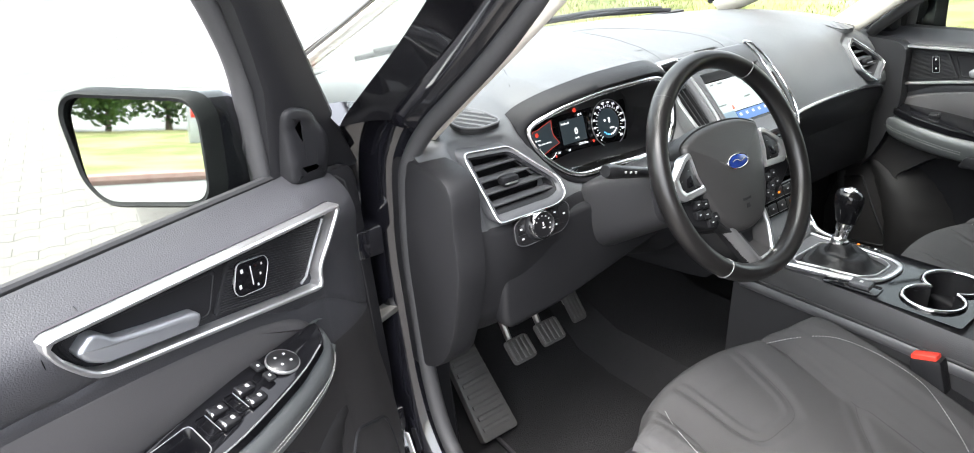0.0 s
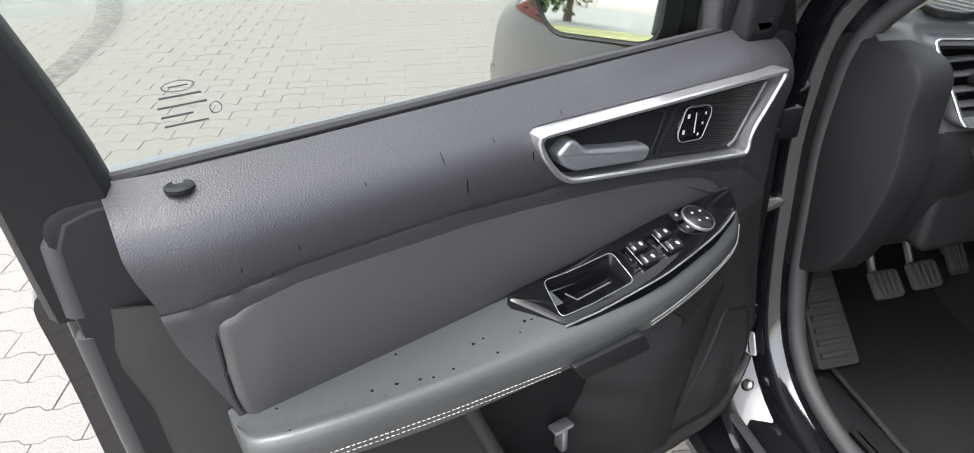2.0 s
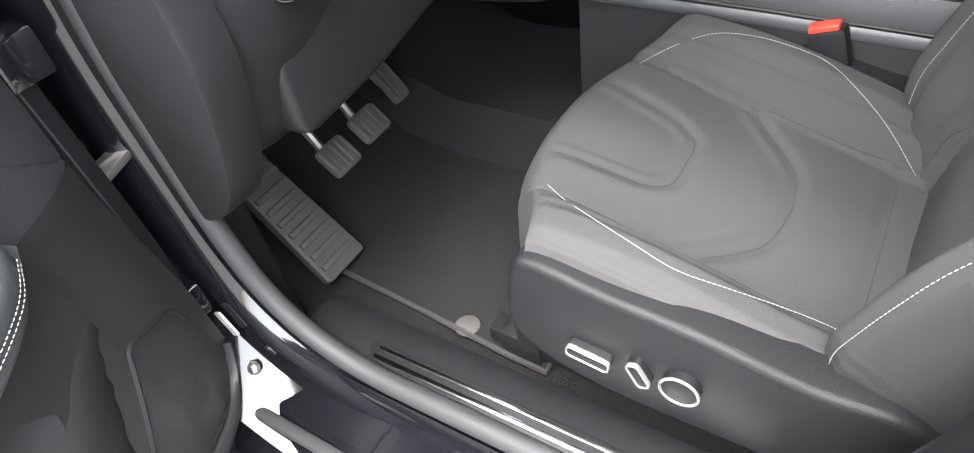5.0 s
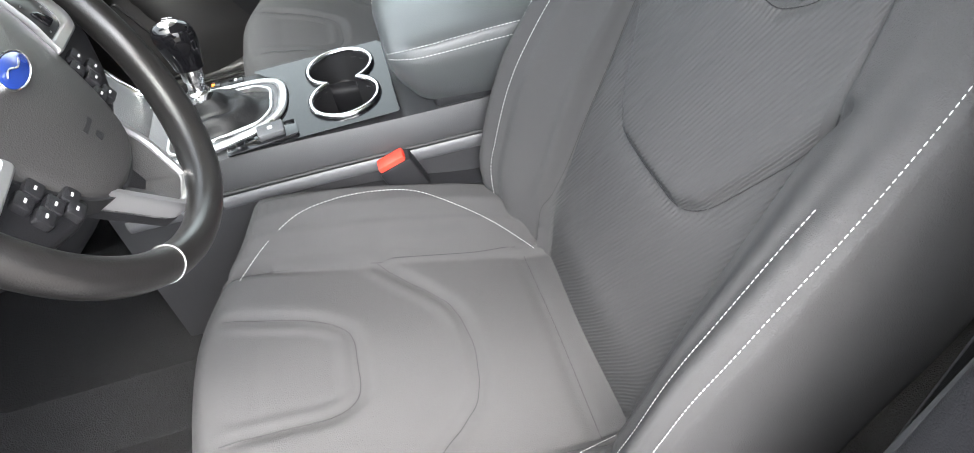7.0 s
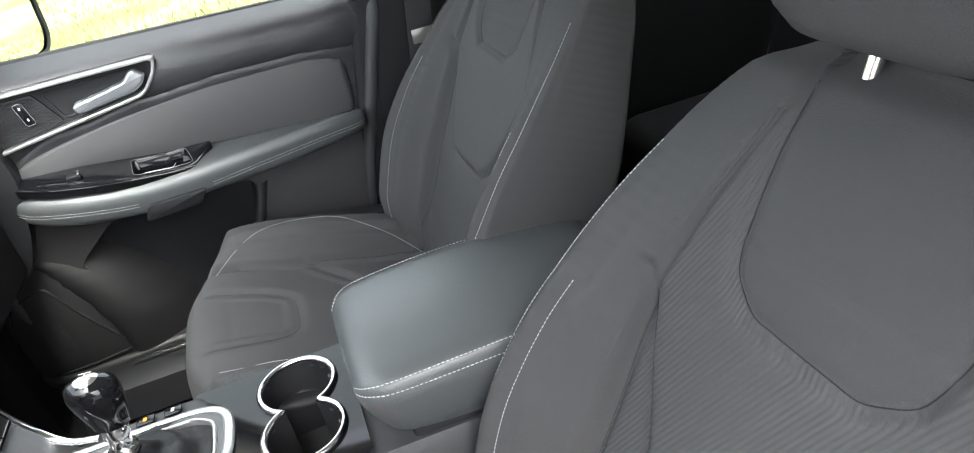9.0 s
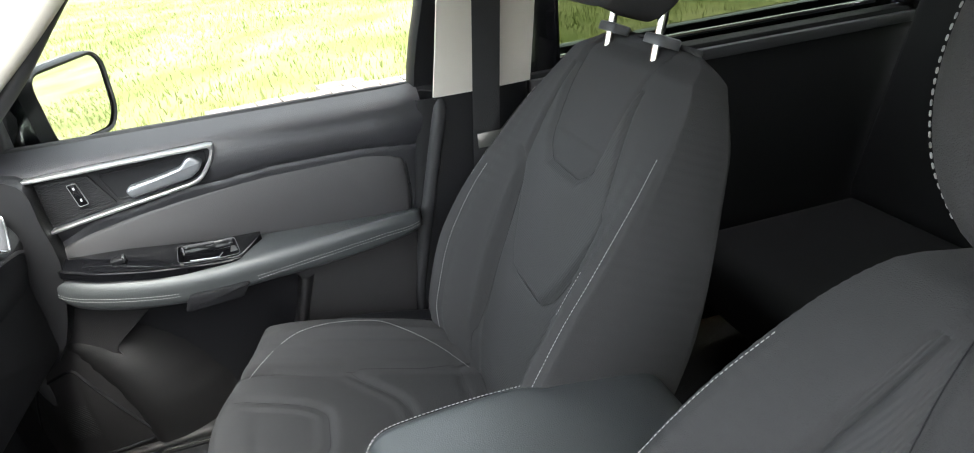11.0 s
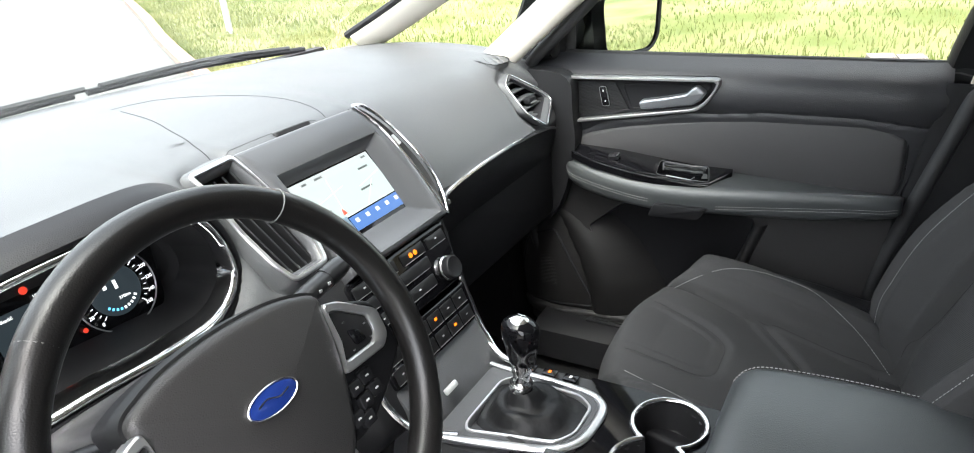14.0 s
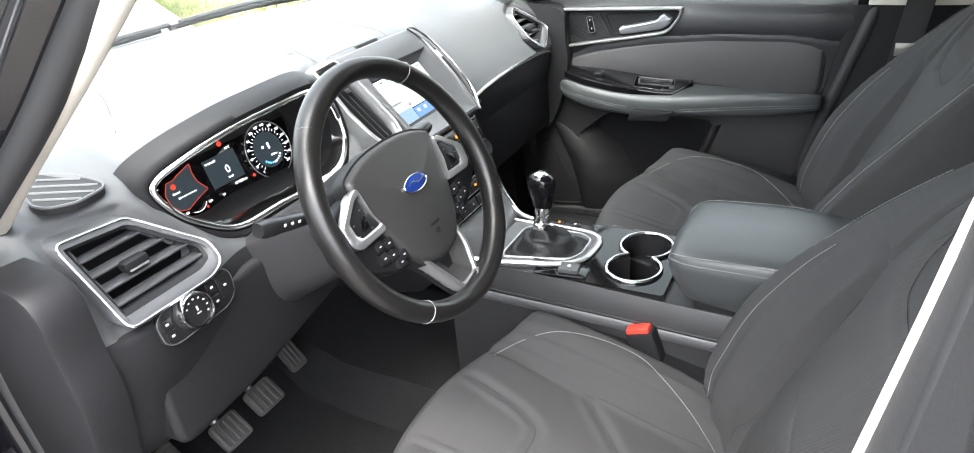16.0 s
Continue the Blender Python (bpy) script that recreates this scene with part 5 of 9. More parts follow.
        bm.faces.new([bm.verts.new(q) for q in rows[-1]])
        part("vent_box", bm, HARD, v, "black vent box", smooth=40)
        core = [tuple(p) for p in inset(ro, 0.011)]
        for k in range(5):
            z = 0.916 + 0.016 * k
            hits = [x for x in (min(p[0] for p in core) + 0.001 * q for q in range(140)) if inside(x, z, core)]
            if len(hits) < 8:
                continue
            a, b = hits[0], hits[-1]
            sl = merge(box((b - a, 0.020, 0.0030), ((a + b) / 2, at(z) + 0.014, z), 0.0012))
            part("louvre", sl, LOUVRE, v, "black louvre")
        cx = -0.612 if s < 0 else 0.630
        part("vent_knob", box((0.034, 0.018, 0.014), (cx, at(0.945) + 0.001, 0.944), 0.005), HARD, v, "black vent slider")
        part("knob_edge", box((0.026, 0.003, 0.0025), (cx, at(0.945) - 0.0085, 0.940), 0.001), SILVER, v)
    # ---- demister vents at the corners
    for s in (-1, 1):
        dv = thing("demister_vent", "slotted black side demister vent", "air vent", "demister vents", base=(s * 0.64, 0.33, 1.02))
        eye = [(-0.042, 0.050), (-0.016, 0.052), (0.010, 0.010), (0.014, -0.034), (0.006, -0.046), (-0.034, -0.052), (-0.062, -0.036), (-0.066, -0.016)]
        dm = Matrix.Translation(on_dash(*((-0.588, 0.345, 0.0) if s < 0 else (0.606, 0.372, -0.002)))) @ Matrix.Rotation(radians(9), 4, "X")
        dz = rounded([(-s * x, y) for x, y in eye] if s > 0 else eye, 0.010, 4)
        part("vent_plate", prism(dz, -0.008, 0.0012 if s < 0 else 0.0002, "xy", dm, 0.0004), BLACK if s < 0 else DASH, dv, "slotted vent plate")
        part("vent_edge", tube([dm @ Vector((p[0], p[1], 0.0014)) for p in dz], 0.0020 if s < 0 else 0.0009, 6, True), SATIN_GREY if s < 0 else DARK_LINE, dv, "vent edging")
        core = [tuple(p) for p in inset(resample(dz, 60), 0.004)]
        d_ax = Vector((-s * 0.62, -0.78)) if s > 0 else Vector((0.62, -0.78))
        n_ax = Vector((-d_ax.y, d_ax.x))
        for k in range(4):
            off = Vector((s * 0.026, -0.004)) + n_ax * (0.017 * (k - 1.5))
            run = [off + d_ax * (0.002 * q) for q in range(-45, 46) if inside(*(off + d_ax * (0.002 * q)), core)]
            if len(run) > 4:
                part("vent_rib", tube([dm @ Vector((*run[0], 0.0014)), dm @ Vector((*run[-1], 0.0014))], 0.0026, 6, flat=0.5), DASH, dv, "grey rib")
    # ---- light switch panel
    lp = thing("light_switch", "round headlamp switch with chrome ring in a black button plate", "light switch", base=(-0.59, 0.2, 0.87))
    lm = Matrix.Translation((-0.588, 0.199, 0.873)) @ Matrix.Rotation(radians(78), 4, "X")
    sw_o = rounded([(-0.054, 0.012), (-0.054, -0.019), (-0.040, -0.027), (0.043, -0.024), (0.060, -0.014), (0.066, 0.014), (0.054, 0.026), (0.012, 0.028), (-0.030, 0.022)], 0.010)
    part("switch_plate", prism(sw_o, -0.02, 0.004, "xy", lm, 0.003), SATIN_BLACK, lp, "satin black plate")
    part("plate_edge", tube([lm @ Vector((p.x, p.y, 0.0024)) for p in resample(sw_o, 70)], 0.0008, 5, True), SATIN_GREY, lp, "fine grey edge")
    km = lm @ Matrix.Translation((-0.006, 0.001, 0.002))
    part("knob_collar", lathe([(0.0262, 0.0), (0.0262, 0.003), (0.0235, 0.004)], 48, km), HARD, lp, "black knob collar")
    ring = lathe([(0.0228, 0.0), (0.0228, 0.015), (0.0218, 0.0170), (0.0204, 0.0165), (0.0200, 0.012)], 60, km)
    part("knob_ring", ring, CHROME, lp, "ridged chrome ring")
    part("knob_face", lathe([(0.0202, 0.012), (0.0190, 0.0140), (0.0, 0.0146)], 40, km), SATIN_BLACK, lp, "black dial face")
    for k in range(7):
        a = radians(150 - k * 30)
        part("dial_mark", box((0.0026, 0.0018, 0.0004), (0.0148 * math.cos(a), 0.0148 * math.sin(a), 0.0144), 0, km), WHITE, lp)
    part("dial_pointer", merge(box((0.0022, 0.0060, 0.0006), (0.0, 0.002, 0.0148), 0, km), box((0.0060, 0.0016, 0.0006), (0.0, -0.004, 0.0148), 0, km)), WHITE, lp)
    for x, y, w, h in ((-0.043, 0.003, 0.015, 0.014), (-0.042, -0.013, 0.015, 0.014), (0.030, 0.011, 0.014, 0.016), (0.030, -0.009, 0.014, 0.016), (0.049, 0.004, 0.020, 0.030)):
        q = rounded([(x - w / 2, y - h / 2), (x + w / 2, y - h / 2), (x + w / 2, y + h / 2), (x - w / 2, y + h / 2)], 0.0025)
        b = part("small_button", prism(q, 0.003, 0.0056, "xy", lm, 0.001), SATIN_BLACK, lp)
        part("button_mark", box((0.0042, 0.0026, 0.0003), (x, y, 0.0058), 0, lm), WHITE, b)
    # ---- centre stack
    cs = thing("centre_stack", "black centre stack with lit touchscreen, vents and buttons", "infotainment unit", base=(0.03, 0.25, 0.9))
    sm = Matrix.Translation((0.028, 0.252, 0.958)) @ Matrix.Rotation(radians(50), 4, "X")
    def ring(*sides):
        """A closed outline from four sides, each a line of points, with even steps along each side."""
        return [q for side in sides for q in resample(spl(side, 6), 31, False)[:-1]]

    def screen_at(p, z):
        return sm @ Vector((p.x, p.y, z))

    right_edge = [(0.106, 0.117), (0.123, 0.085), (0.132, 0.052), (0.135, 0.005), (0.133, -0.040), (0.128, -0.098)]
    pod = ring([(-0.127, 0.117), (0.0, 0.118), (0.106, 0.117)], right_edge, [(0.128, -0.098), (0.02, -0.099), (-0.096, -0.098)], [(-0.096, -0.098), (-0.100, -0.02), (-0.106, 0.024), (-0.127, 0.117)])
    rim = ring([(-0.094, 0.067), (0.010, 0.067), (0.111, 0.066)], [(0.111, 0.066), (0.117, -0.01), (0.118, -0.090)], [(0.118, -0.090), (0.0, -0.091), (-0.086, -0.090)], [(-0.086, -0.090), (-0.092, -0.01), (-0.094, 0.067)])
    view = ring([(-0.084, 0.053), (0.0, 0.053), (0.085, 0.052)], [(0.085, 0.052), (0.081, 0.0), (0.077, -0.054)], [(0.077, -0.054), (0.0, -0.054), (-0.080, -0.054)], [(-0.080, -0.054), (-0.083, 0.0), (-0.084, 0.053)])
    mix = lambda a, b, t: [p.lerp(q, t) for p, q in zip(a, b)]
    stack_rows = [(pod, -0.045), (pod, 0.003), (mix(pod, rim, 0.05), 0.0065), (mix(pod, rim, 0.12), 0.0080), (mix(pod, rim, 0.5), 0.0100), (mix(pod, rim, 0.90), 0.0110), (rim, 0.0095), (mix(rim, view, 0.08), 0.0065), (mix(rim, view, 0.6), -0.001), (view, -0.005), (view, -0.012)]
    part("screen_surround", sheet([[screen_at(p, z) for p in loop] for loop, z in stack_rows], closed=True), SURROUND, cs, "satin grey moulded screen surround", smooth=50)
    part("screen_glass", prism(view, -0.02, -0.006, "xy", sm), PIANO, cs, "gloss black screen glass")
    build_screen(cs, sm @ Matrix.Translation((0, -0.003, -0.0055)) @ Matrix.Diagonal((0.93, 1, 1, 1)))
    # slit between two chrome arcs beside the screen, and the arc by the vent
    inner_arc = [Vector(p) for p in spl(right_edge, 6)]
    outer_arc = resample(spl([(0.106, 0.120), (0.130, 0.112), (0.150, 0.075), (0.160, 0.038), (0.164, 0.0), (0.160, -0.040), (0.149, -0.072), (0.130, -0.100)], 6), len(inner_arc), False)
    for line, z in ((inner_arc, 0.0075), (outer_arc, 0.0065)):
        part("chrome_arc", tube([screen_at(p, z) for p in line], 0.0026, 8), CHROME, cs, "chrome trim arc")
    part("side_slit", sheet([[screen_at(p, -0.002) for p in inner_arc], [screen_at(p.lerp(q, 0.5), -0.010) for p, q in zip(inner_arc, outer_arc)], [screen_at(q, -0.002) for q in outer_arc], [screen_at(q + Vector((0.004, 0)), -0.020) for q in outer_arc]]), BLACK, cs, "dark slit vent", smooth=60)
    part("slit_slider", tube([screen_at(Vector((0.1425, 0.052)), 0.003), screen_at(Vector((0.1455, 0.034)), 0.003)], 0.0060, 8, flat=0.6), SATIN_SILVER, cs, "silver vent slider")
    # tall vent beside the screen: silver frame, grey bezel, upright slats
    vent = resample(rounded([(-0.206, 0.108), (-0.127, 0.118), (-0.114, 0.080), (-0.106, 0.026), (-0.101, -0.030), (-0.110, -0.062), (-0.168, -0.062), (-0.180, -0.030), (-0.190, 0.030), (-0.199, 0.080)], 0.009, 4), 120)
    lean = lambda p: 0.004 + 0.012 * max(0.0, min(1.0, (-p.x - 0.125) / 0.075)) * max(0.0, min(1.0, (p.y - 0.02) / 0.06))
    vent_loop = lambda off, z: [screen_at(p, lean(q) + z) for p, q in zip(inset(vent, off), vent)]
    part("vent_skirt", sheet([vent_loop(-0.020, -0.040), vent_loop(-0.010, -0.018), vent_loop(-0.004, -0.004), vent_loop(-0.001, 0.0)], closed=True), DASH, cs, "grey moulded vent edge", smooth=60)
    part("vent_trim", sheet([vent_loop(-0.0012, -0.006), vent_loop(-0.0012, 0.0006), vent_loop(0.0006, 0.0026), vent_loop(0.0046, 0.0026), vent_loop(0.0058, 0.0), vent_loop(0.0060, -0.004)], closed=True), SATIN_SILVER, cs, "satin silver vent surround", smooth=50)
    part("vent_bezel", sheet([vent_loop(0.0060, -0.001), vent_loop(0.0075, -0.002), vent_loop(0.0125, -0.010), vent_loop(0.0130, -0.014)], closed=True), SURROUND, cs, "grey vent bezel", smooth=50)
    cave = [vent_loop(0.0128, -0.012), vent_loop(0.0128, -0.055)]
    bm = sheet(cave, closed=True)
    bm.faces.new([bm.verts.new(q) for q in cave[-1]])
    part("vent_box", bm, BLACK, cs)
    for k in range(4):
        xt, xb = -0.180 + 0.0145 * k, -0.157 + 0.0128 * k
        slat = [(xt, 0.096 + 0.002 * k), (xt + 0.0030, 0.0965 + 0.002 * k), (xb + 0.0030, -0.050), (xb, -0.050)]
        part("louvre", prism(slat, -0.034, -0.0075, "xy", sm, 0.0008), SATIN_BLACK, cs, "satin black upright louvre")
    part("vent_slider", box((0.0140, 0.0100, 0.006), (-0.142, 0.058, -0.006), 0.002, sm), SATIN_BLACK, cs, "small vent slider")
    # lid line and cubby lid on the top
    lid = Matrix.Translation((0.030, 0.352, 1.0466)) @ Matrix.Rotation(radians(-17), 4, "X")
    part("top_lid", prism(rounded([(-0.034, -0.003), (0.034, -0.003), (0.031, 0.020), (-0.031, 0.020)], 0.006), -0.008, 0.0032, "xy", lid, 0.002), DASH, cs, "flush grey finger lid")
    part("lid_gap", prism(rounded([(-0.036, -0.009), (0.036, -0.009), (0.033, 0.022), (-0.033, 0.022)], 0.007), -0.010, 0.0012, "xy", lid, 0.0005), BLACK, cs, "dark finger slot")
    # controls below the screen
    cm = Matrix.Translation((0.028, 0.182, 0.848)) @ Matrix.Rotation(radians(66), 4, "X")
    part("control_panel", prism(rounded([(-0.112, -0.062), (0.108, -0.062), (0.122, 0.030), (-0.108, 0.030)], 0.008), -0.04, 0.004, "xy", cm, 0.004), PIANO, cs, "gloss black control panel")
    for x, rr in ((0.082, 0.0175),):
        kn = cm @ Matrix.Translation((x, -0.036, 0.004))
        part("volume_knob", lathe([(rr, 0), (rr, 0.016), (rr - 0.002, 0.018), (rr - 0.004, 0.017), (0, 0.017)], 40, kn), HARD, cs, "black volume knob")
        part("knob_ring", lathe([(rr + 0.002, 0), (rr + 0.002, 0.004), (rr, 0.006)], 40, kn), CHROME, cs, "chrome knob ring")
    for x, y, wx, col in ((-0.080, 0.014, 0.044, 0), (-0.032, 0.014, 0.044, 0), (0.030, 0.014, 0.056, 1), (0.088, 0.012, 0.046, 0), (-0.020, -0.010, 0.150, 0), (-0.075, -0.037, 0.052, 0), (0.010, -0.037, 0.080, 0)):
        b = part("panel_button", prism(rounded([(x - wx / 2, y - 0.009), (x + wx / 2, y - 0.009), (x + wx / 2, y + 0.009), (x - wx / 2, y + 0.009)], 0.003), 0.002, 0.0055, "xy", cm, 0.0012), SATIN_BLACK, cs, "black panel button")
        part("button_line", box((wx * 0.9, 0.0008, 0.0006), (x, y - 0.0085, 0.0057), 0, cm), SILVER, b)
        if col:
            for dx in (-0.006, 0.005):
                part("warning_light", lathe([(0.0040, 0.0), (0.0035, 0.001), (0, 0.001)], 16, cm @ Matrix.Translation((x + dx, y, 0.0055))), ORANGE, b, "lit orange lamp")
        else:
            part("button_mark", box((0.0045, 0.0020, 0.0003), (x, y + 0.001, 0.0058), 0, cm), WHITE, b)
    hm = Matrix.Translation((0.028, 0.146, 0.752)) @ Matrix.Rotation(radians(68), 4, "X")
    part("climate_panel", prism(rounded([(-0.104, -0.030), (0.104, -0.030), (0.110, 0.032), (-0.110, 0.032)], 0.008), -0.04, 0.004, "xy", hm, 0.003), PIANO, cs, "gloss black climate panel")
    for k in range(6):
        x = -0.084 + 0.0335 * k
        for y in (0.014, -0.014):
            b = part("climate_button", prism(rounded([(x - 0.015, y - 0.011), (x + 0.015, y - 0.011), (x + 0.015, y + 0.011), (x - 0.015, y + 0.011)], 0.002), 0.002, 0.0052, "xy", hm, 0.0010), SATIN_BLACK, cs, "black climate button")
            part("button_line", box((0.030, 0.0008, 0.0006), (x, y - 0.0102, 0.0054), 0, hm), SILVER, b)
            lit = (k in (2, 3) and y > 0) or (k == 4 and y < 0)
            part("button_mark", box((0.006 if lit else 0.0042, 0.0040 if lit else 0.0020, 0.0004), (x, y + 0.001, 0.0055), 0, hm), ORANGE if lit else WHITE, b)
    part("stack_base", prism(rounded([(-0.10, -0.062), (0.10, -0.062), (0.106, 0.045), (-0.106, 0.045)], 0.010), -0.03, 0.003, "xy", Matrix.Translation((0.028, 0.116, 0.690)) @ Matrix.Rotation(radians(52), 4, "X"), 0.003), SOFT, cs, "satin dark grey stack base")
    part("start_button", box((0.030, 0.010, 0.006), (0, 0, 0), 0.003, Matrix.Translation((-0.004, 0.098, 0.694)) @ Matrix.Rotation(radians(52), 4, "X")), LIGHT_SILVER, cs, "small silver button")
    # passenger chrome strip
    strip = spl([(0.186, 0.200, 0.892), (0.215, 0.228, 0.885), (0.28, 0.236, 0.890), (0.40, 0.238, 0.894), (0.54, 0.236, 0.892), (0.64, 0.236, 0.882), (0.690, 0.246, 0.866)], 6)
    part("dash_strip", tube(strip, 0.0055, 8, flat=0.8), CHROME, d, "satin chrome dash strip")
    part("glovebox_lid", prism(rounded([(0.19, 0.66), (0.70, 0.66), (0.70, 0.845), (0.20, 0.855)], 0.02), 0.40, 0.258, "xz", None, 0.006), HARD, d, "black glovebox lid")
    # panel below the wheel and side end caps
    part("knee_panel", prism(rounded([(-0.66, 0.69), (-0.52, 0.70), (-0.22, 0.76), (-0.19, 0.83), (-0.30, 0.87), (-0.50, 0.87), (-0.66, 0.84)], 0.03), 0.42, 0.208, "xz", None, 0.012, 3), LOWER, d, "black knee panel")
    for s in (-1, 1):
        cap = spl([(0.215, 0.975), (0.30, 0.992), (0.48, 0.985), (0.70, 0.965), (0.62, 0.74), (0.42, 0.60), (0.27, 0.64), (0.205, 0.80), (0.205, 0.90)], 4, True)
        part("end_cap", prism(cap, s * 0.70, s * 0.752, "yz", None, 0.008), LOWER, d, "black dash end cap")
    # windscreen foot trim and wipers are outside
    return d


def build_screen(parent, m):
    """A map screen: pale map, route line, blue menu strip."""
    part("map_area", box((0.176, 0.062, 0.0006), (0, 0.010, 0), 0, m), MAP_PALE, parent, "pale lit map")
    part("status_bar", box((0.176, 0.012, 0.0006), (0, 0.047, 0.0), 0, m), MAP_GREY, parent, "pale status bar")
    part("menu_bar", box((0.118, 0.022, 0.0006), (0.029, -0.034, 0.0), 0, m), MAP_BLUE, parent, "blue menu strip")
    part("menu_tile", box((0.056, 0.026, 0.0008), (-0.060, -0.032, 0.0), 0, m), MAP_SLATE, parent, "slate menu tile")
    for a, b in (((-0.02, 0.040), (-0.030, -0.020)), ((-0.080, 0.010), (0.0, 0.022)), ((0.02, -0.02), (0.06, 0.012)), ((0.03, 0.010), (0.085, 0.020))):
        p, q = Vector((*a, 0.0006)), Vector((*b, 0.0006))
        part("map_road", tube([m @ p, m @ q], 0.0006, 5), MAP_ROAD, parent)
    part("map_pointer", prism([(-0.004, -0.012), (0.004, -0.012), (0.0, -0.002)], 0.0004, 0.0014, "xy", m @ Matrix.Translation((-0.030, -0.004, 0))), RED, parent)
    for k in range(5):
        part("menu_icon", box((0.007, 0.006, 0.0006), (-0.018 + 0.024 * k, -0.031, 0.0005), 0, m), WHITE_GLOW, parent)
    for x, y, w in ((-0.030, 0.047, 0.016), (-0.06, 0.047, 0.01), (0.075, 0.047, 0.010), (0.060, 0.033, 0.022), (-0.065, -0.002, 0.035), (0.04, 0.004, 0.026)):
        part("screen_text", box((w, 0.003, 0.0005), (x, y, 0.0004), 0, m), MAP_TEXT, parent)


DIAL_WHITE = glow("dial_white", (0.75, 0.78, 0.80), 0.3)
DIAL_BLUE = glow("dial_blue", (0.035, 0.05, 0.06), 0.09)
DIAL_CYAN = glow("dial_cyan", (0.1, 0.45, 0.8), 0.3)
DIAL_RED = glow("dial_red", (0.9, 0.06, 0.03), 0.11)
ORANGE = glow("orange_lamp", (1.0, 0.22, 0.01), 0.26)
MAP_PALE = glow("map_pale", (0.62, 0.75, 0.72), 0.125)
MAP_GREY = glow("map_grey", (0.66, 0.72, 0.72), 0.12)
MAP_BLUE = glow("map_blue", (0.08, 0.20, 0.52), 0.14)
MAP_SLATE = glow("map_slate", (0.22, 0.33, 0.42), 0.13)
MAP_ROAD = glow("map_road", (0.85, 0.85, 0.80), 0.15)
MAP_TEXT = glow("map_text", (0.25, 0.28, 0.28), 0.05)
WHITE_GLOW = glow("icon_white", (0.8, 0.85, 0.9), 0.2)
build_dash()


# ---------- steering wheel ----------
WC = Vector((-0.37, 0.0, 0.97))
TILT = 26.0
WM = Matrix.Translation(WC) @ Matrix.Rotation(radians(90 - TILT), 4, "X")


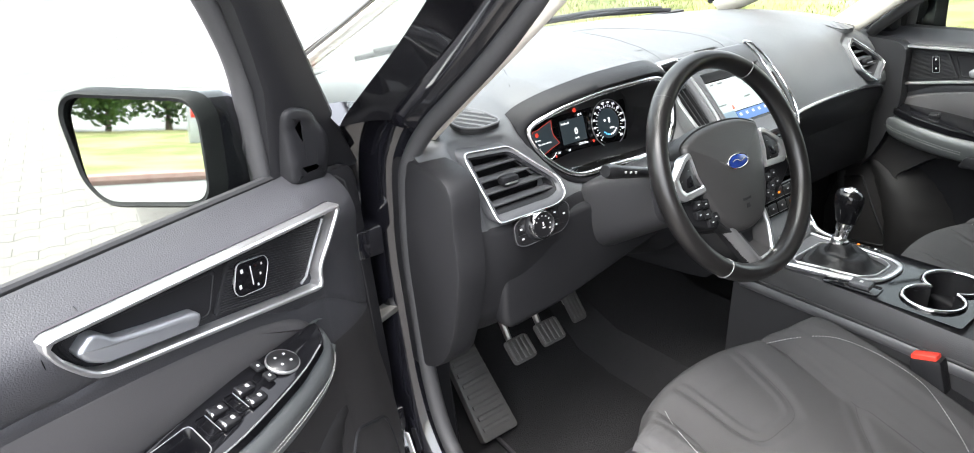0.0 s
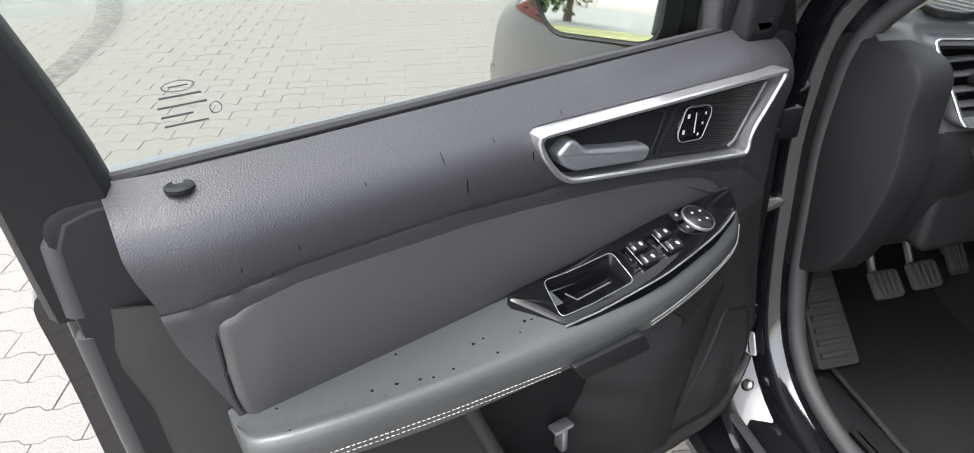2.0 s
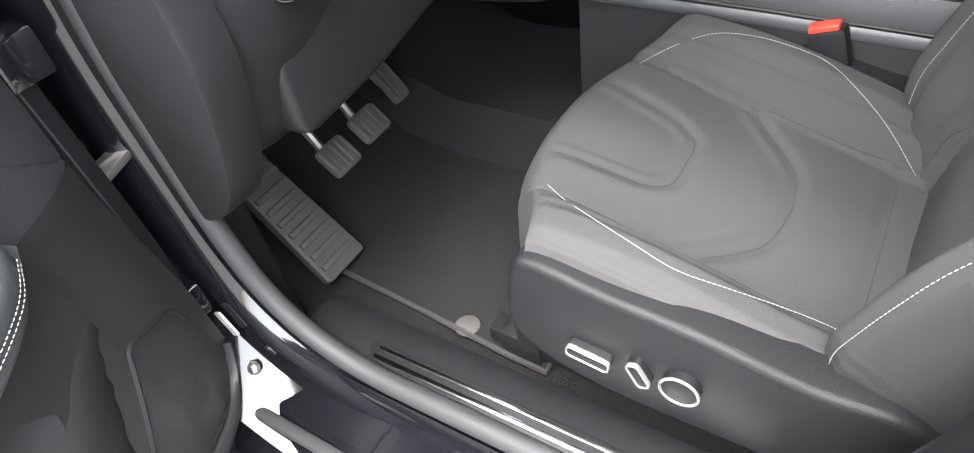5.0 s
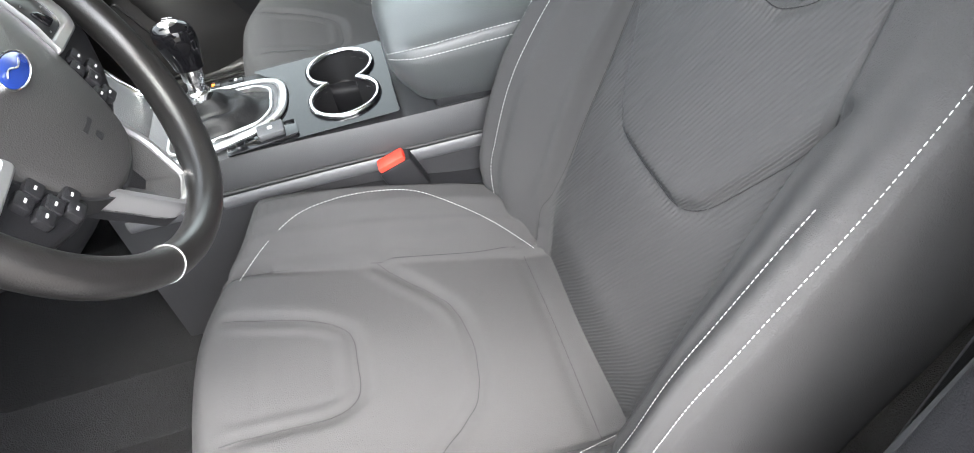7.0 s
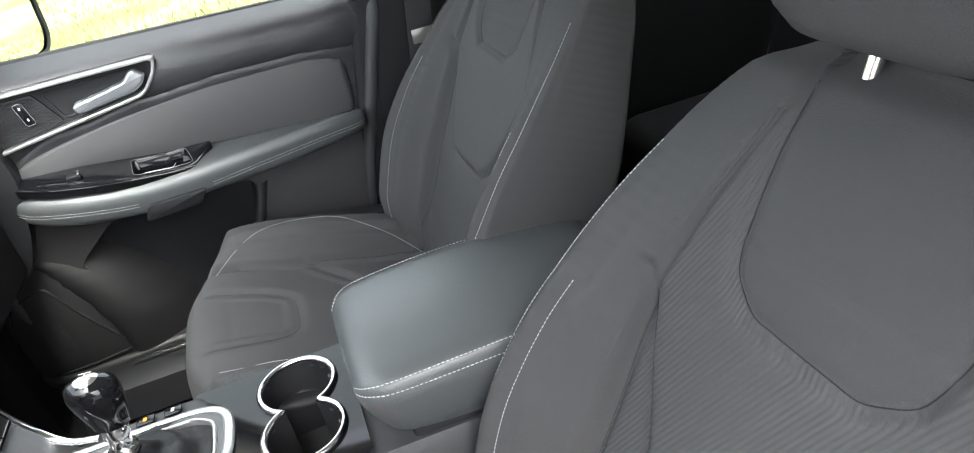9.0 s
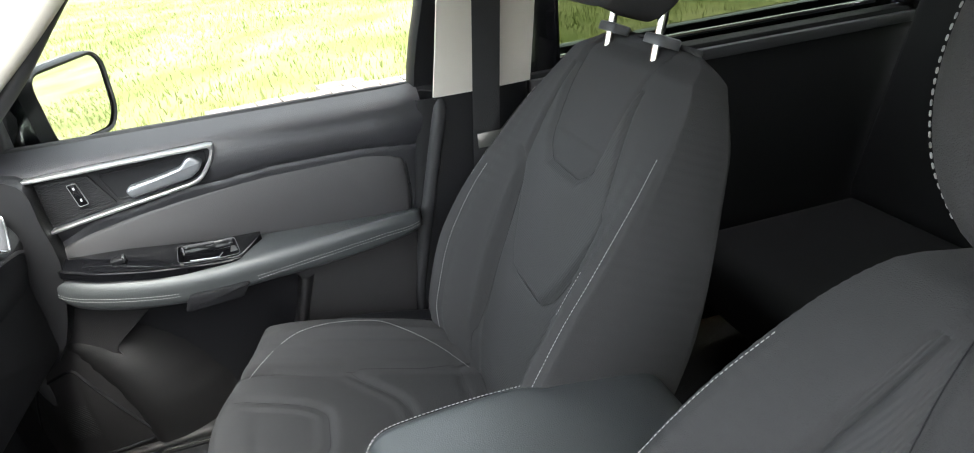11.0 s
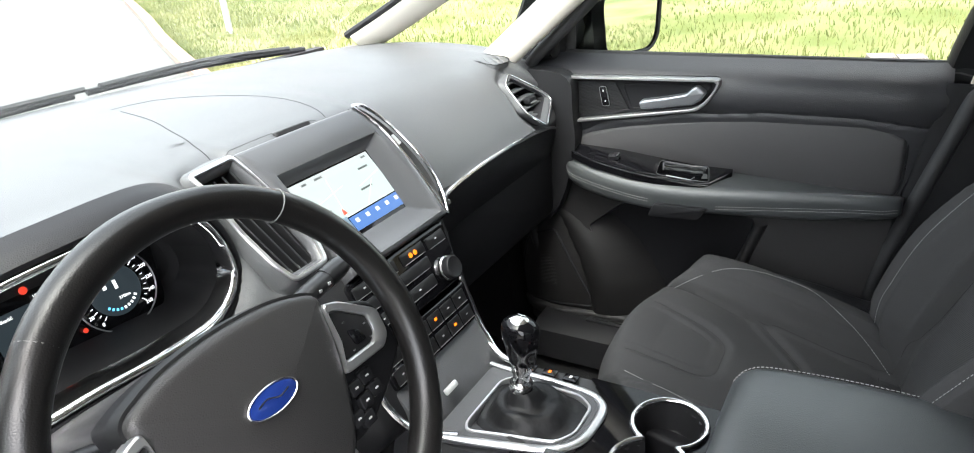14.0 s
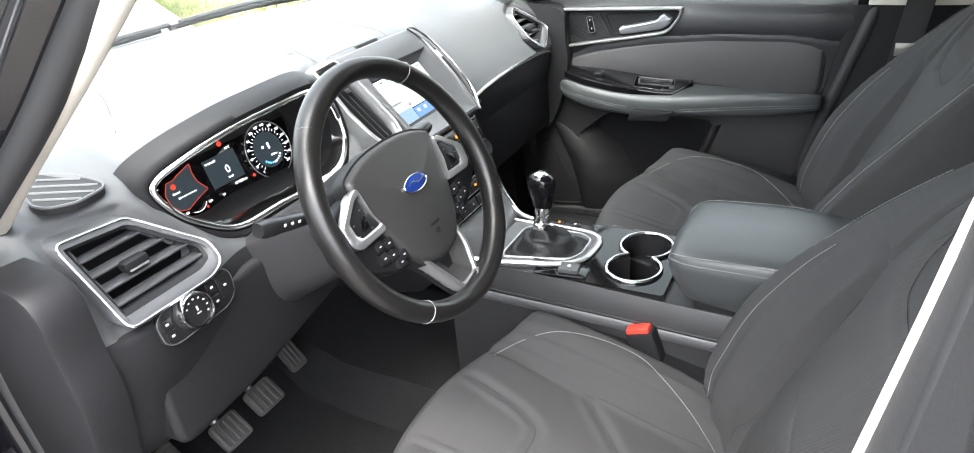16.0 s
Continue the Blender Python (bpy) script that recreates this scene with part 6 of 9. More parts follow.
def build_wheel():
    """Local axes: x right, y up the wheel's face, z out of it towards the driver."""
    w = thing("steering_wheel", "black leather three-spoke steering wheel with silver spoke trim", "steering wheel", base=tuple(WC))
    rim_r, rise = 0.1640, 0.0
    rows = []
    for i in range(96):
        a = 2 * math.pi * i / 96
        thick = 0.0160 + 0.0015 * math.exp(-((abs(math.sin(a - 0.5)) - 1) / 0.1) ** 2)
        c = Vector((math.cos(a) * rim_r, math.sin(a) * rim_r - 0.004, rise))
        out = Vector((math.cos(a), math.sin(a), 0))
        rows.append([WM @ (c + out * 0.0138 * math.cos(b) * thick / 0.016 + Vector((0, 0, 1)) * thick * math.sin(b)) for b in (2 * math.pi * k / 20 for k in range(20))])
    bm = sheet(rows + [rows[0]], closed=True)
    bmesh.ops.remove_doubles(bm, verts=bm.verts[:], dist=1e-6)
    bmesh.ops.recalc_face_normals(bm, faces=bm.faces[:])
    rim = part("rim", bm, WHEEL_LEATHER, w, smooth=80)
    for deg in (55, 133, 235, 305):
        a = radians(deg)
        c = Vector((math.cos(a) * rim_r, math.sin(a) * rim_r - 0.004, rise))
        out = Vector((math.cos(a), math.sin(a), 0))
        ring = [WM @ (c + out * 0.0142 * math.cos(b) + Vector((0, 0, 1)) * 0.0166 * math.sin(b)) for b in (2 * math.pi * k / 28 for k in range(28))]
        part("seam", tube(ring, 0.0007, 6, True), THREAD_DARK, rim, "stitched leather seam")
    # airbag cover
    half = [(0.0, 0.065), (0.045, 0.062), (0.076, 0.054), (0.093, 0.044), (0.092, 0.022), (0.087, -0.004), (0.078, -0.034), (0.062, -0.070), (0.042, -0.094), (0.020, -0.103), (0.0, -0.105)]
    hub = spl(half[:-1] + [half[-1]] + [(-x, y) for x, y in half[-2:0:-1]], 4, True)
    part("cover_gap", prism(inset(hub, -0.0022), -0.032, -0.012, "xy", WM), BLACK, w, "dark gap round the cover")
    part("airbag_cover", prism(hub, -0.030, -0.003, "xy", WM, 0.012, 5, dome=0.009), HUB, w, "black grained airbag cover", smooth=60)
    part("hub_back", prism(inset(hub, 0.004), -0.075, -0.030, "xy", WM), HARD, w)
    oval = [(0.0235 * math.cos(a), 0.0100 * math.sin(a)) for a in (2 * math.pi * k / 40 for k in range(40))]
    em = WM @ Matrix.Translation((0, 0.0, 0.0052))
    emblem = part("emblem", prism(oval, -0.004, 0.0030, "xy", em, 0.0012), BLUE, w, "blue oval badge")
    big = [(0.0252 * math.cos(a), 0.0116 * math.sin(a)) for a in (2 * math.pi * k / 40 for k in range(40))]
    part("emblem_ring", band(big, oval, -0.004, 0.0034, "xy", em, 0.0006), CHROME, emblem, "chrome badge ring")
    swash = spl([(-0.015, 0.001), (-0.005, 0.003), (0.005, -0.001), (0.015, 0.001)], 6)
    part("badge_mark", tube([em @ Vector((p.x, p.y, 0.0034)) for p in swash], 0.0008, 5), CHROME, emblem, "silver swash")
    part("airbag_mark", merge(box((0.020, 0.0045, 0.001), (0.0, -0.058, 0.0026), 0, WM), box((0.008, 0.008, 0.001), (0.0, -0.068, 0.0016), 0, WM)), HARD, w, "moulded airbag mark")
    # side spokes with silver frames and button pads
    for s in (-1, 1):
        sp = [(s * 0.075, 0.034), (s * 0.110, 0.030), (s * 0.150, 0.012), (s * 0.158, -0.040), (s * 0.120, -0.066), (s * 0.085, -0.082), (s * 0.055, -0.086)]
        part("spoke", prism(rounded(sp, 0.012), -0.036, -0.013, "xy", WM, 0.006, 3), HARD, w, "black side spoke")
        fr = rounded([(s * 0.088, 0.037), (s * 0.104, 0.032), (s * 0.140, 0.005), (s * 0.139, -0.020), (s * 0.128, -0.029), (s * 0.076, -0.027), (s * 0.086, -0.002)], 0.005)
        n_f = resample(fr, 90)
        fix = Vector((s * 0.092, 0.006))
        well = [fix + (p - fix) * 0.70 for p in n_f]
        part("spoke_trim", band(n_f, well, -0.016, -0.001, "xy", WM, 0.0018), SATIN_SILVER, w, "satin silver spoke frame")
        pad = part("button_pad", prism(inset(well, 0.0003), -0.018, -0.0035, "xy", WM, 0.0012), SATIN_BLACK, w, "black button pad")
        mid = rounded([(s * 0.098, 0.005), (s * 0.110, 0.000), (s * 0.114, -0.012), (s * 0.100, -0.012)], 0.004)
        part("centre_button", prism(mid, -0.005, -0.0015, "xy", WM, 0.001), PIANO, pad)
        for dx, dy in ((0.100, 0.012), (0.120, 0.000), (0.096, -0.014), (0.120, -0.014)):
            part("arrow_mark", box((0.0030, 0.0014, 0.0004), (s * dx, dy, -0.0037), 0, WM), WHITE, pad)
        for x, y in ((0.097, -0.040), (0.081, -0.043), (0.100, -0.055), (0.085, -0.058), (0.068, -0.066), (0.078, -0.072)):
            q = [(s * x - 0.0075, y - 0.0065), (s * x + 0.0075, y - 0.0065), (s * x + 0.0075, y + 0.0065), (s * x - 0.0075, y + 0.0065)]
            bt = part("wheel_button", prism(rounded(q, 0.003), -0.016, -0.007, "xy", WM, 0.0015), HARD, w, "black wheel button")
            part("button_mark", box((0.0038, 0.0016, 0.0004), (s * x, y, -0.0068), 0, WM), WHITE, bt)
    low = [(-0.050, -0.080), (0.052, -0.080), (0.055, -0.112), (0.043, -0.160), (0.002, -0.164), (-0.024, -0.122)]
    part("lower_spoke", prism(rounded(low, 0.006), -0.040, -0.026, "xy", WM, 0.002), HARD, w, "black lower spoke")
    out = rounded(low, 0.008)
    hole = [Vector((0.012, -0.112)) + (p - Vector((0.012, -0.112))) * 0.80 for p in resample(out, 96)]
    part("lower_trim", band(out, hole, -0.030, -0.008, "xy", WM, 0.0022), SATIN_SILVER, w, "satin silver lower spoke frame")
    web = [Vector((0.012, -0.112)) + (p - Vector((0.012, -0.112))) * 0.45 for p in hole]
    part("lower_web", sheet([[WM @ Vector((p.x, p.y, -0.012)) for p in hole], [WM @ Vector((p.x, p.y, -0.024)) for p in web], [WM @ Vector((p.x, p.y, -0.025)) for p in inset(web, 0.002)]], closed=True), HUB, w, "black dished spoke web", smooth=40)
    return w


build_wheel()


def build_column():
    c = thing("steering_column", "black plastic steering column cover with two stalks", "steering column", base=(-0.37, 0.12, 0.9))
    sec = []
    for y, wd, up, dn in ((0.030, 0.055, 0.030, -0.075), (0.06, 0.066, 0.042, -0.085), (0.14, 0.080, 0.045, -0.10), (0.24, 0.095, 0.03, -0.12)):
        mid = Vector((-0.37, y, 0.97 - y * 0.42))
        sec.append([mid + Vector((wd * math.copysign(abs(math.cos(a)) ** 0.6, math.cos(a)), 0, (up if math.sin(a) > 0 else -dn) * math.copysign(abs(math.sin(a)) ** 0.6, math.sin(a)))) for a in (2 * math.pi * k / 36 for k in range(36))])
    bm = sheet(sec, closed=True)
    bm.faces.new([bm.verts.new(p) for p in sec[0]])
    part("column_cover", bm, CONSOLE, c, smooth=60)
    for s in (-1, 1):
        p0 = Vector((-0.43, 0.095, 0.945)) if s < 0 else Vector((-0.30, 0.105, 0.945))
        p1 = Vector((-0.542, 0.100, 0.974)) if s < 0 else Vector((-0.160, 0.108, 0.966))
        stalk = part("stalk", tube([p0, p0.lerp(p1, 0.4), p0.lerp(p1, 0.6), p0.lerp(p1, 0.97), p1], [0.009, 0.011, 0.0125, 0.0120, 0.009], 16, flat=0.8), SATIN_BLACK, c, "black plastic stalk")
        part("stalk_end", tube([p0.lerp(p1, 0.80), p0.lerp(p1, 0.95), p0.lerp(p1, 1.02)], [0.0128, 0.0130, 0.0105], 16, flat=0.85), SATIN_BLACK, stalk, "stalk twist ring")
        for k in range(3):
            q = p0.lerp(p1, 0.55 + 0.1 * k)
            part("stalk_mark", box((0.004, 0.001, 0.003), tuple(q + Vector((0, -0.0122, 0.002))), 0), WHITE, stalk)
    return c


build_column()


# ---------- centre console ----------
CX = 0.020


def build_console():
    c = thing("centre_console", "black centre console with silver gear surround and cup holders", "centre console", base=(CX, -0.2, 0.30))
    # body: sections from front to rear
    secs = []
    for y, hw, zt in ((0.150, 0.105, 0.655), (0.09, 0.108, 0.662), (0.0, 0.112, 0.668), (-0.10, 0.114, 0.668), (-0.25, 0.116, 0.662), (-0.45, 0.116, 0.655), (-0.70, 0.114, 0.640)):
        pts = [(-hw - 0.010, 0.30), (-hw - 0.006, 0.52), (-hw - 0.002, zt - 0.032), (-hw + 0.004, zt - 0.006), (-hw + 0.012, zt), (hw - 0.012, zt), (hw - 0.004, zt - 0.006), (hw + 0.002, zt - 0.032), (hw + 0.006, 0.52), (hw + 0.010, 0.30)]
        secs.append([(CX + x, y, z) for x, z in pts])
    cups = [(CX + 0.049, -0.194), (CX - 0.035, -0.193)]

    dense = [resample(s[:5], 12, False) + resample(s[4:6], 62, False)[1:-1] + resample(s[5:], 12, False) for s in secs]
    cols = [spl(k, 14) for k in zip(*dense)]
    dense = [list(r) for r in zip(*cols)]

    def stay(i, j):
        q = (Vector(dense[i][j]) + Vector(dense[i + 1][j + 1])) / 2
        if q.z < 0.63:
            return True
        if any(math.hypot(q.x - a, q.y - b) < 0.047 for a, b in cups):
            return False
        return not (abs(q.x - CX - 0.004) < 0.052 and -0.070 < q.y < 0.050)

    part("console_body", sheet(dense, keep=stay), CONSOLE, c, "black plastic console body", smooth=45)
    for s in (-1, 1):
        part("side_seam", tube([(CX + s * 0.113, 0.12, 0.626), (CX + s * 0.118, -0.15, 0.624), (CX + s * 0.118, -0.68, 0.606)], 0.0028, 6), BLACK, c, "side seam")
        part("side_strip", tube([(CX + s * 0.115, 0.13, 0.612), (CX + s * 0.1195, -0.15, 0.610), (CX + s * 0.1195, -0.68, 0.592)], 0.010, 8, flat=0.35, up=(1, 0, 0)), SATIN_GREY, c, "satin grey side strip")
    # gear surround: silver band open to the front, grey plate, thin ring round the gaiter
    o = rounded([(-0.080, 0.084), (0.092, 0.084), (0.096, 0.0), (0.092, -0.068), (0.078, -0.102), (0.058, -0.114), (0.004, -0.112), (-0.030, -0.094), (-0.048, -0.062), (-0.066, 0.005)], 0.010)
    ring = resample(rounded([(-0.054, 0.044), (-0.040, 0.052), (0.060, 0.052), (0.076, 0.036), (0.074, -0.066), (0.056, -0.090), (0.000, -0.090), (-0.026, -0.074), (-0.040, -0.014)], 0.010), 120)
    part("gear_plate", band(o, inset(ring, 0.001), 0.652, 0.6745, "xy", None, 0.001, 120), SOFT, c, "satin dark grey gear plate")
    part("inner_ring", band(inset(ring, -0.0022), inset(ring, 0.0022), 0.664, 0.6775, "xy", None, 0.0012, 120), SATIN_SILVER, c, "thin silver inner ring")
    sweep = spl([(-0.081, 0.092), (-0.074, 0.050), (-0.062, 0.000), (-0.050, -0.046), (-0.036, -0.080), (-0.012, -0.101), (0.022, -0.107), (0.056, -0.106), (0.076, -0.094), (0.087, -0.066), (0.091, 0.0), (0.090, 0.055), (0.092, 0.088)], 6)
    wide = [lerp_table(k / (len(sweep) - 1), [(0, 0.0050), (0.2, 0.0066), (0.55, 0.0068), (0.75, 0.0048), (1, 0.0040)]) for k in range(len(sweep))]
    part("gear_surround", tube([(p.x, p.y, 0.6755) for p in sweep], wide, 12, flat=0.55), SATIN_SILVER, c, "satin silver gear surround", smooth=70)
    # gloss rear deck
    deck = rounded([(CX - 0.103, -0.062), (CX - 0.060, -0.100), (CX + 0.06, -0.100), (CX + 0.103, -0.062), (CX + 0.103, -0.262), (CX - 0.103, -0.262)], 0.01)
    nx, ny = 70, 70
    rows = [[(CX - 0.103 + 0.206 * i / nx, -0.060 - 0.205 * j / ny, 0.6725) for i in range(nx + 1)] for j in range(ny + 1)]
    dp = [tuple(p) for p in deck]
    part("gloss_deck", sheet(rows, keep=lambda j, i: inside(rows[j][i][0] + 0.0015, rows[j][i][1] - 0.0015, dp) and not any(math.hypot(rows[j][i][0] + 0.0015 - a, rows[j][i][1] - 0.0015 - b) < 0.046 for a, b in cups)), DECK, c, "gloss black deck")
    # figure-of-eight cup holder
    def eight(r):
        (ax, ay), (bx, by) = cups
        pts = []
        d = Vector((bx - ax, by - ay)).normalized()
        base = math.atan2(d.y, d.x)
        half = math.acos(min(1, (Vector((bx - ax, by - ay)).length / 2) / r))
        for k in range(41):
            a = base + half + (2 * math.pi - 2 * half) * k / 40
            pts.append(Vector((ax + r * math.cos(a), ay + r * math.sin(a))))
        for k in range(41):
            a = base + math.pi + half + (2 * math.pi - 2 * half) * k / 40
            pts.append(Vector((bx + r * math.cos(a), by + r * math.sin(a))))
        return pts

    e1 = eight(0.0478)
    part("cup_ring", tube([(p.x, p.y, 0.6745) for p in resample(e1, 140)], 0.0042, 10, True), CHROME, c, "chrome cup holder ring")
    wall = [[(p.x, p.y, z) for p in resample(eight(0.0462), 140)] for z in (0.674, 0.665, 0.57)]
    bm = sheet(wall, closed=True)
    bm.faces.new([bm.verts.new(q) for q in wall[-1]])
    part("cup_well", bm, BLACK, c, "deep dark cup wells")
    for x, y in ((cups[0][0] + 0.014, cups[0][1] - 0.043), (cups[1][0] + 0.010, cups[1][1] - 0.044), (cups[1][0] - 0.036, cups[1][1] + 0.024)):
        part("cup_clip", box((0.008, 0.012, 0.014), (x, y, 0.652), 0.002), RUBBER, c, "grey rubber grip")
    # parking brake switch
    pb = Matrix.Translation((CX - 0.081, -0.075, 0.6735)) @ Matrix.Rotation(radians(6), 4, "Z")
    part("brake_switch_bed", prism(rounded([(-0.022, -0.048), (0.018, -0.048), (0.018, 0.048), (-0.022, 0.048)], 0.006), 0.0, 0.0025, "xy", pb, 0.001), PIANO, c, "gloss black switch bed")
    sw = part("brake_switch", box((0.028, 0.036, 0.010), (0, -0.014, 0.006), 0.003, pb), SOFT, c, "grey parking brake switch")
    part("switch_mark", box((0.007, 0.006, 0.0004), (0, -0.014, 0.0112), 0, pb), WHITE, sw)
    for k in range(3):
        b = part("console_button", box((0.016, 0.022, 0.004), (CX + 0.088, 0.030 - 0.034 * k, 0.6735), 0.0015), PIANO, c, "gloss black button")
        part("button_light", box((0.006, 0.004, 0.0006), (CX + 0.088, 0.030 - 0.034 * k, 0.6760), 0), ORANGE if k == 1 else WHITE, b)
    # padded armrest, its front undercut
    secs = []
    for y, hw, zt, zb in ((-0.262, 0.070, 0.736, 0.724), (-0.266, 0.088, 0.746, 0.712), (-0.280, 0.104, 0.756, 0.694), (-0.312, 0.112, 0.762, 0.670), (-0.42, 0.115, 0.766, 0.660), (-0.56, 0.112, 0.761, 0.655), (-0.62, 0.108, 0.748, 0.655), (-0.635, 0.09, 0.72, 0.66)):
        h = zt - zb
        half = [(-hw + 0.016, zb), (-hw + 0.006, zb + 0.22 * h), (-hw - 0.001, zb + 0.60 * h), (-hw + 0.001, zb + 0.80 * h), (-hw + 0.012, zt - 0.04 * h), (-hw * 0.5, zt + 0.002)]
        pts = half + [(0, zt + 0.005)] + [(-x, z) for x, z in half[::-1]]
        secs.append([(CX + p.x, y, p.y) for p in spl(pts, 4)])
    cols = [spl(k, 5) for k in zip(*secs)]
    dense2 = [list(r) for r in zip(*cols)]
    bm = sheet(dense2)
    for ring in (dense2[0], dense2[-1]):
        bm.faces.new([bm.verts.new(q) for q in ring])
    bmesh.ops.recalc_face_normals(bm, faces=bm.faces[:])
    part("armrest_pad", bm, LEATHER, c, "smooth dark leather armrest lid", smooth=60)
    last = len(dense2[0]) - 1
    for s in (-1, 1):
        for k in (12, 15):
            line = [Vector(r[k if s < 0 else last - k]) + Vector((s * 0.0014, 0, 0.0016)) for r in dense2[4:-4]]
            part("stitching", stitches(line, 0.0006), STITCH, c, "light grey double stitching")
    part("armrest_base", box((0.200, 0.33, 0.05), (CX, -0.475, 0.650), 0.008), HARD, c, "black armrest base")
    # chrome rails from the stack down along the console
    for s in (-1, 1):
        rail = spl([(CX + s * 0.122, 0.165, 0.800), (CX + s * 0.120, 0.142, 0.730), (CX + s * 0.112, 0.115, 0.690), (CX + s * 0.098, 0.088, 0.676), (CX + s * 0.086, 0.05, 0.6745)], 6)
        part("console_rail", tube(rail, 0.0055, 8, flat=0.8), CHROME, c, "satin chrome rail")
    return c


build_console()


def build_gear():
    g = thing("gear_lever", "chrome and black gear lever with a leather gaiter", "gear lever", base=(0.015, -0.01, 0.67))
    boot = []
    for t in range(15):
        k = t / 14
        r = 0.058 * (1 - k) ** 1.15 + 0.0135
        z = 0.666 + 0.044 * k ** 0.9 + 0.0045 * math.sin(k * 15)
        boot.append([(0.024 - 0.010 * k + r * 1.02 * math.copysign(abs(math.cos(a)) ** (0.6 + 0.4 * k), math.cos(a)) * (1 + 0.05 * math.sin(a * 4 + k * 5)), -0.020 + 0.012 * k + r * 1.10 * math.copysign(abs(math.sin(a)) ** (0.6 + 0.4 * k), math.sin(a)) * (1 + 0.05 * math.cos(a * 5 + k * 6)), z - 0.010 * (1 - k) * abs(math.sin(2 * a))) for a in (2 * math.pi * j / 48 for j in range(48))])
    part("gaiter", sheet(boot, closed=True), GAITER, g, "creased black leather gaiter", smooth=70)
    m = Matrix.Translation((0.015, -0.008, 0.736)) @ Matrix.Rotation(radians(6), 4, "X")
    part("collar", lathe([(0.0150, -0.032), (0.0160, -0.028), (0.0160, -0.014), (0.0130, -0.011), (0.0115, -0.008), (0.0115, 0.002), (0.0140, 0.005), (0.0140, 0.016), (0.0125, 0.022)], 28, m), CHROME, g, "chrome collar")
    knob = []
    for t in range(17):
        k = t / 16
        z = 0.022 + 0.066 * k
        r = 0.0160 + 0.0068 * math.sin(min(1, k * 1.4) * math.pi / 2) ** 1.5
        if k > 0.72:
            r = 0.0225 * math.sqrt(max(0.0, 1 - ((k - 0.72) / 0.285) ** 2.4))
        knob.append([m @ Vector((max(r, 0.0004) * math.cos(a) * 0.95, max(r, 0.0004) * 1.18 * math.sin(a) + 0.006 * k, z)) for a in (2 * math.pi * j / 36 for j in range(36))])
    part("knob", sheet(knob, closed=True), PIANO, g, "gloss black gear knob", smooth=70)
    part("knob_trim", sheet([[m @ Vector((0.0175 * math.cos(a) * math.sqrt(1 - q * q), 0.020 * math.sin(a) * math.sqrt(1 - q * q) + 0.006, 0.076 + 0.0125 * q)) for a in (2 * math.pi * j / 28 for j in range(28))] for q in (0.55, 0.7, 0.85, 0.95, 0.999)], closed=True), CHROME, g, "chrome knob cap", smooth=70)
    for dx in (-0.006, 0, 0.006):
        part("shift_mark", box((0.0008, 0.012, 0.0005), (dx, 0.006, 0.0892), 0, m), WHITE, g)
    part("shift_mark", box((0.012, 0.0008, 0.0005), (0, 0.006, 0.0892), 0, m), WHITE, g)
    return g


build_gear()
b = thing("belt_buckle", "black seat belt buckle with a red release button", "belt buckle", base=(-0.12, -0.25, 0.5))
bmx = Matrix.Translation((-0.112, -0.252, 0.560)) @ Matrix.Rotation(radians(-18), 4, "X")
part("buckle_body", box((0.030, 0.050, 0.12), (0, 0, 0), 0.006, bmx), HARD, b, "black buckle body")
part("release_button", box((0.022, 0.040, 0.014), (0, 0.002, 0.060), 0.003, bmx), RED, b, "red release button")
part("buckle_stalk", box((0.022, 0.03, 0.12), (0, 0, -0.11), 0.004, bmx), BLACK, b)


# ---------- front doors ----------
# Built as the left door when shut (inner face looks along +x), then swung open or mirrored.
HINGE = Vector((-0.829, 0.406, 0.0))
POCKET = [(-0.185, 0.690), (-0.172, 0.605), (-0.139, 0.510), (-0.106, 0.425), (-0.085, 0.395), (-0.055, 0.389), (0.100, 0.376), (0.122, 0.420), (0.124, 0.480), (0.150, 0.570), (0.172, 0.605), (0.186, 0.622), (0.150, 0.650), (0.100, 0.690)]
SPEAKER = [(0.270, 0.605), (0.345, 0.575), (0.358, 0.555), (0.398, 0.395), (0.385, 0.380), (0.175, 0.403), (0.165, 0.420)]
CHROME_FRAME = [(-0.102, 0.979), (0.306, 0.975), (0.276, 0.930), (0.250, 0.897), (0.252, 0.866), (-0.052, 0.911), (-0.068, 0.920), (-0.092, 0.950)]
TOP_CREASE = [(-0.48, 0.897), (-0.344, 0.912), (-0.20, 0.914), (-0.06, 0.906), (0.10, 0.884), (0.24, 0.842), (0.40, 0.76)]
INSERT_LINE = [(-0.429, 0.866), (-0.415, 0.884), (-0.390, 0.897), (-0.315, 0.910), (-0.162, 0.904), (0.033, 0.880), (0.150, 0.858), (0.205, 0.838), (0.232, 0.812), (0.215, 0.800), (0.05, 0.794), (-0.135, 0.780), (-0.281, 0.764), (-0.412, 0.750)]


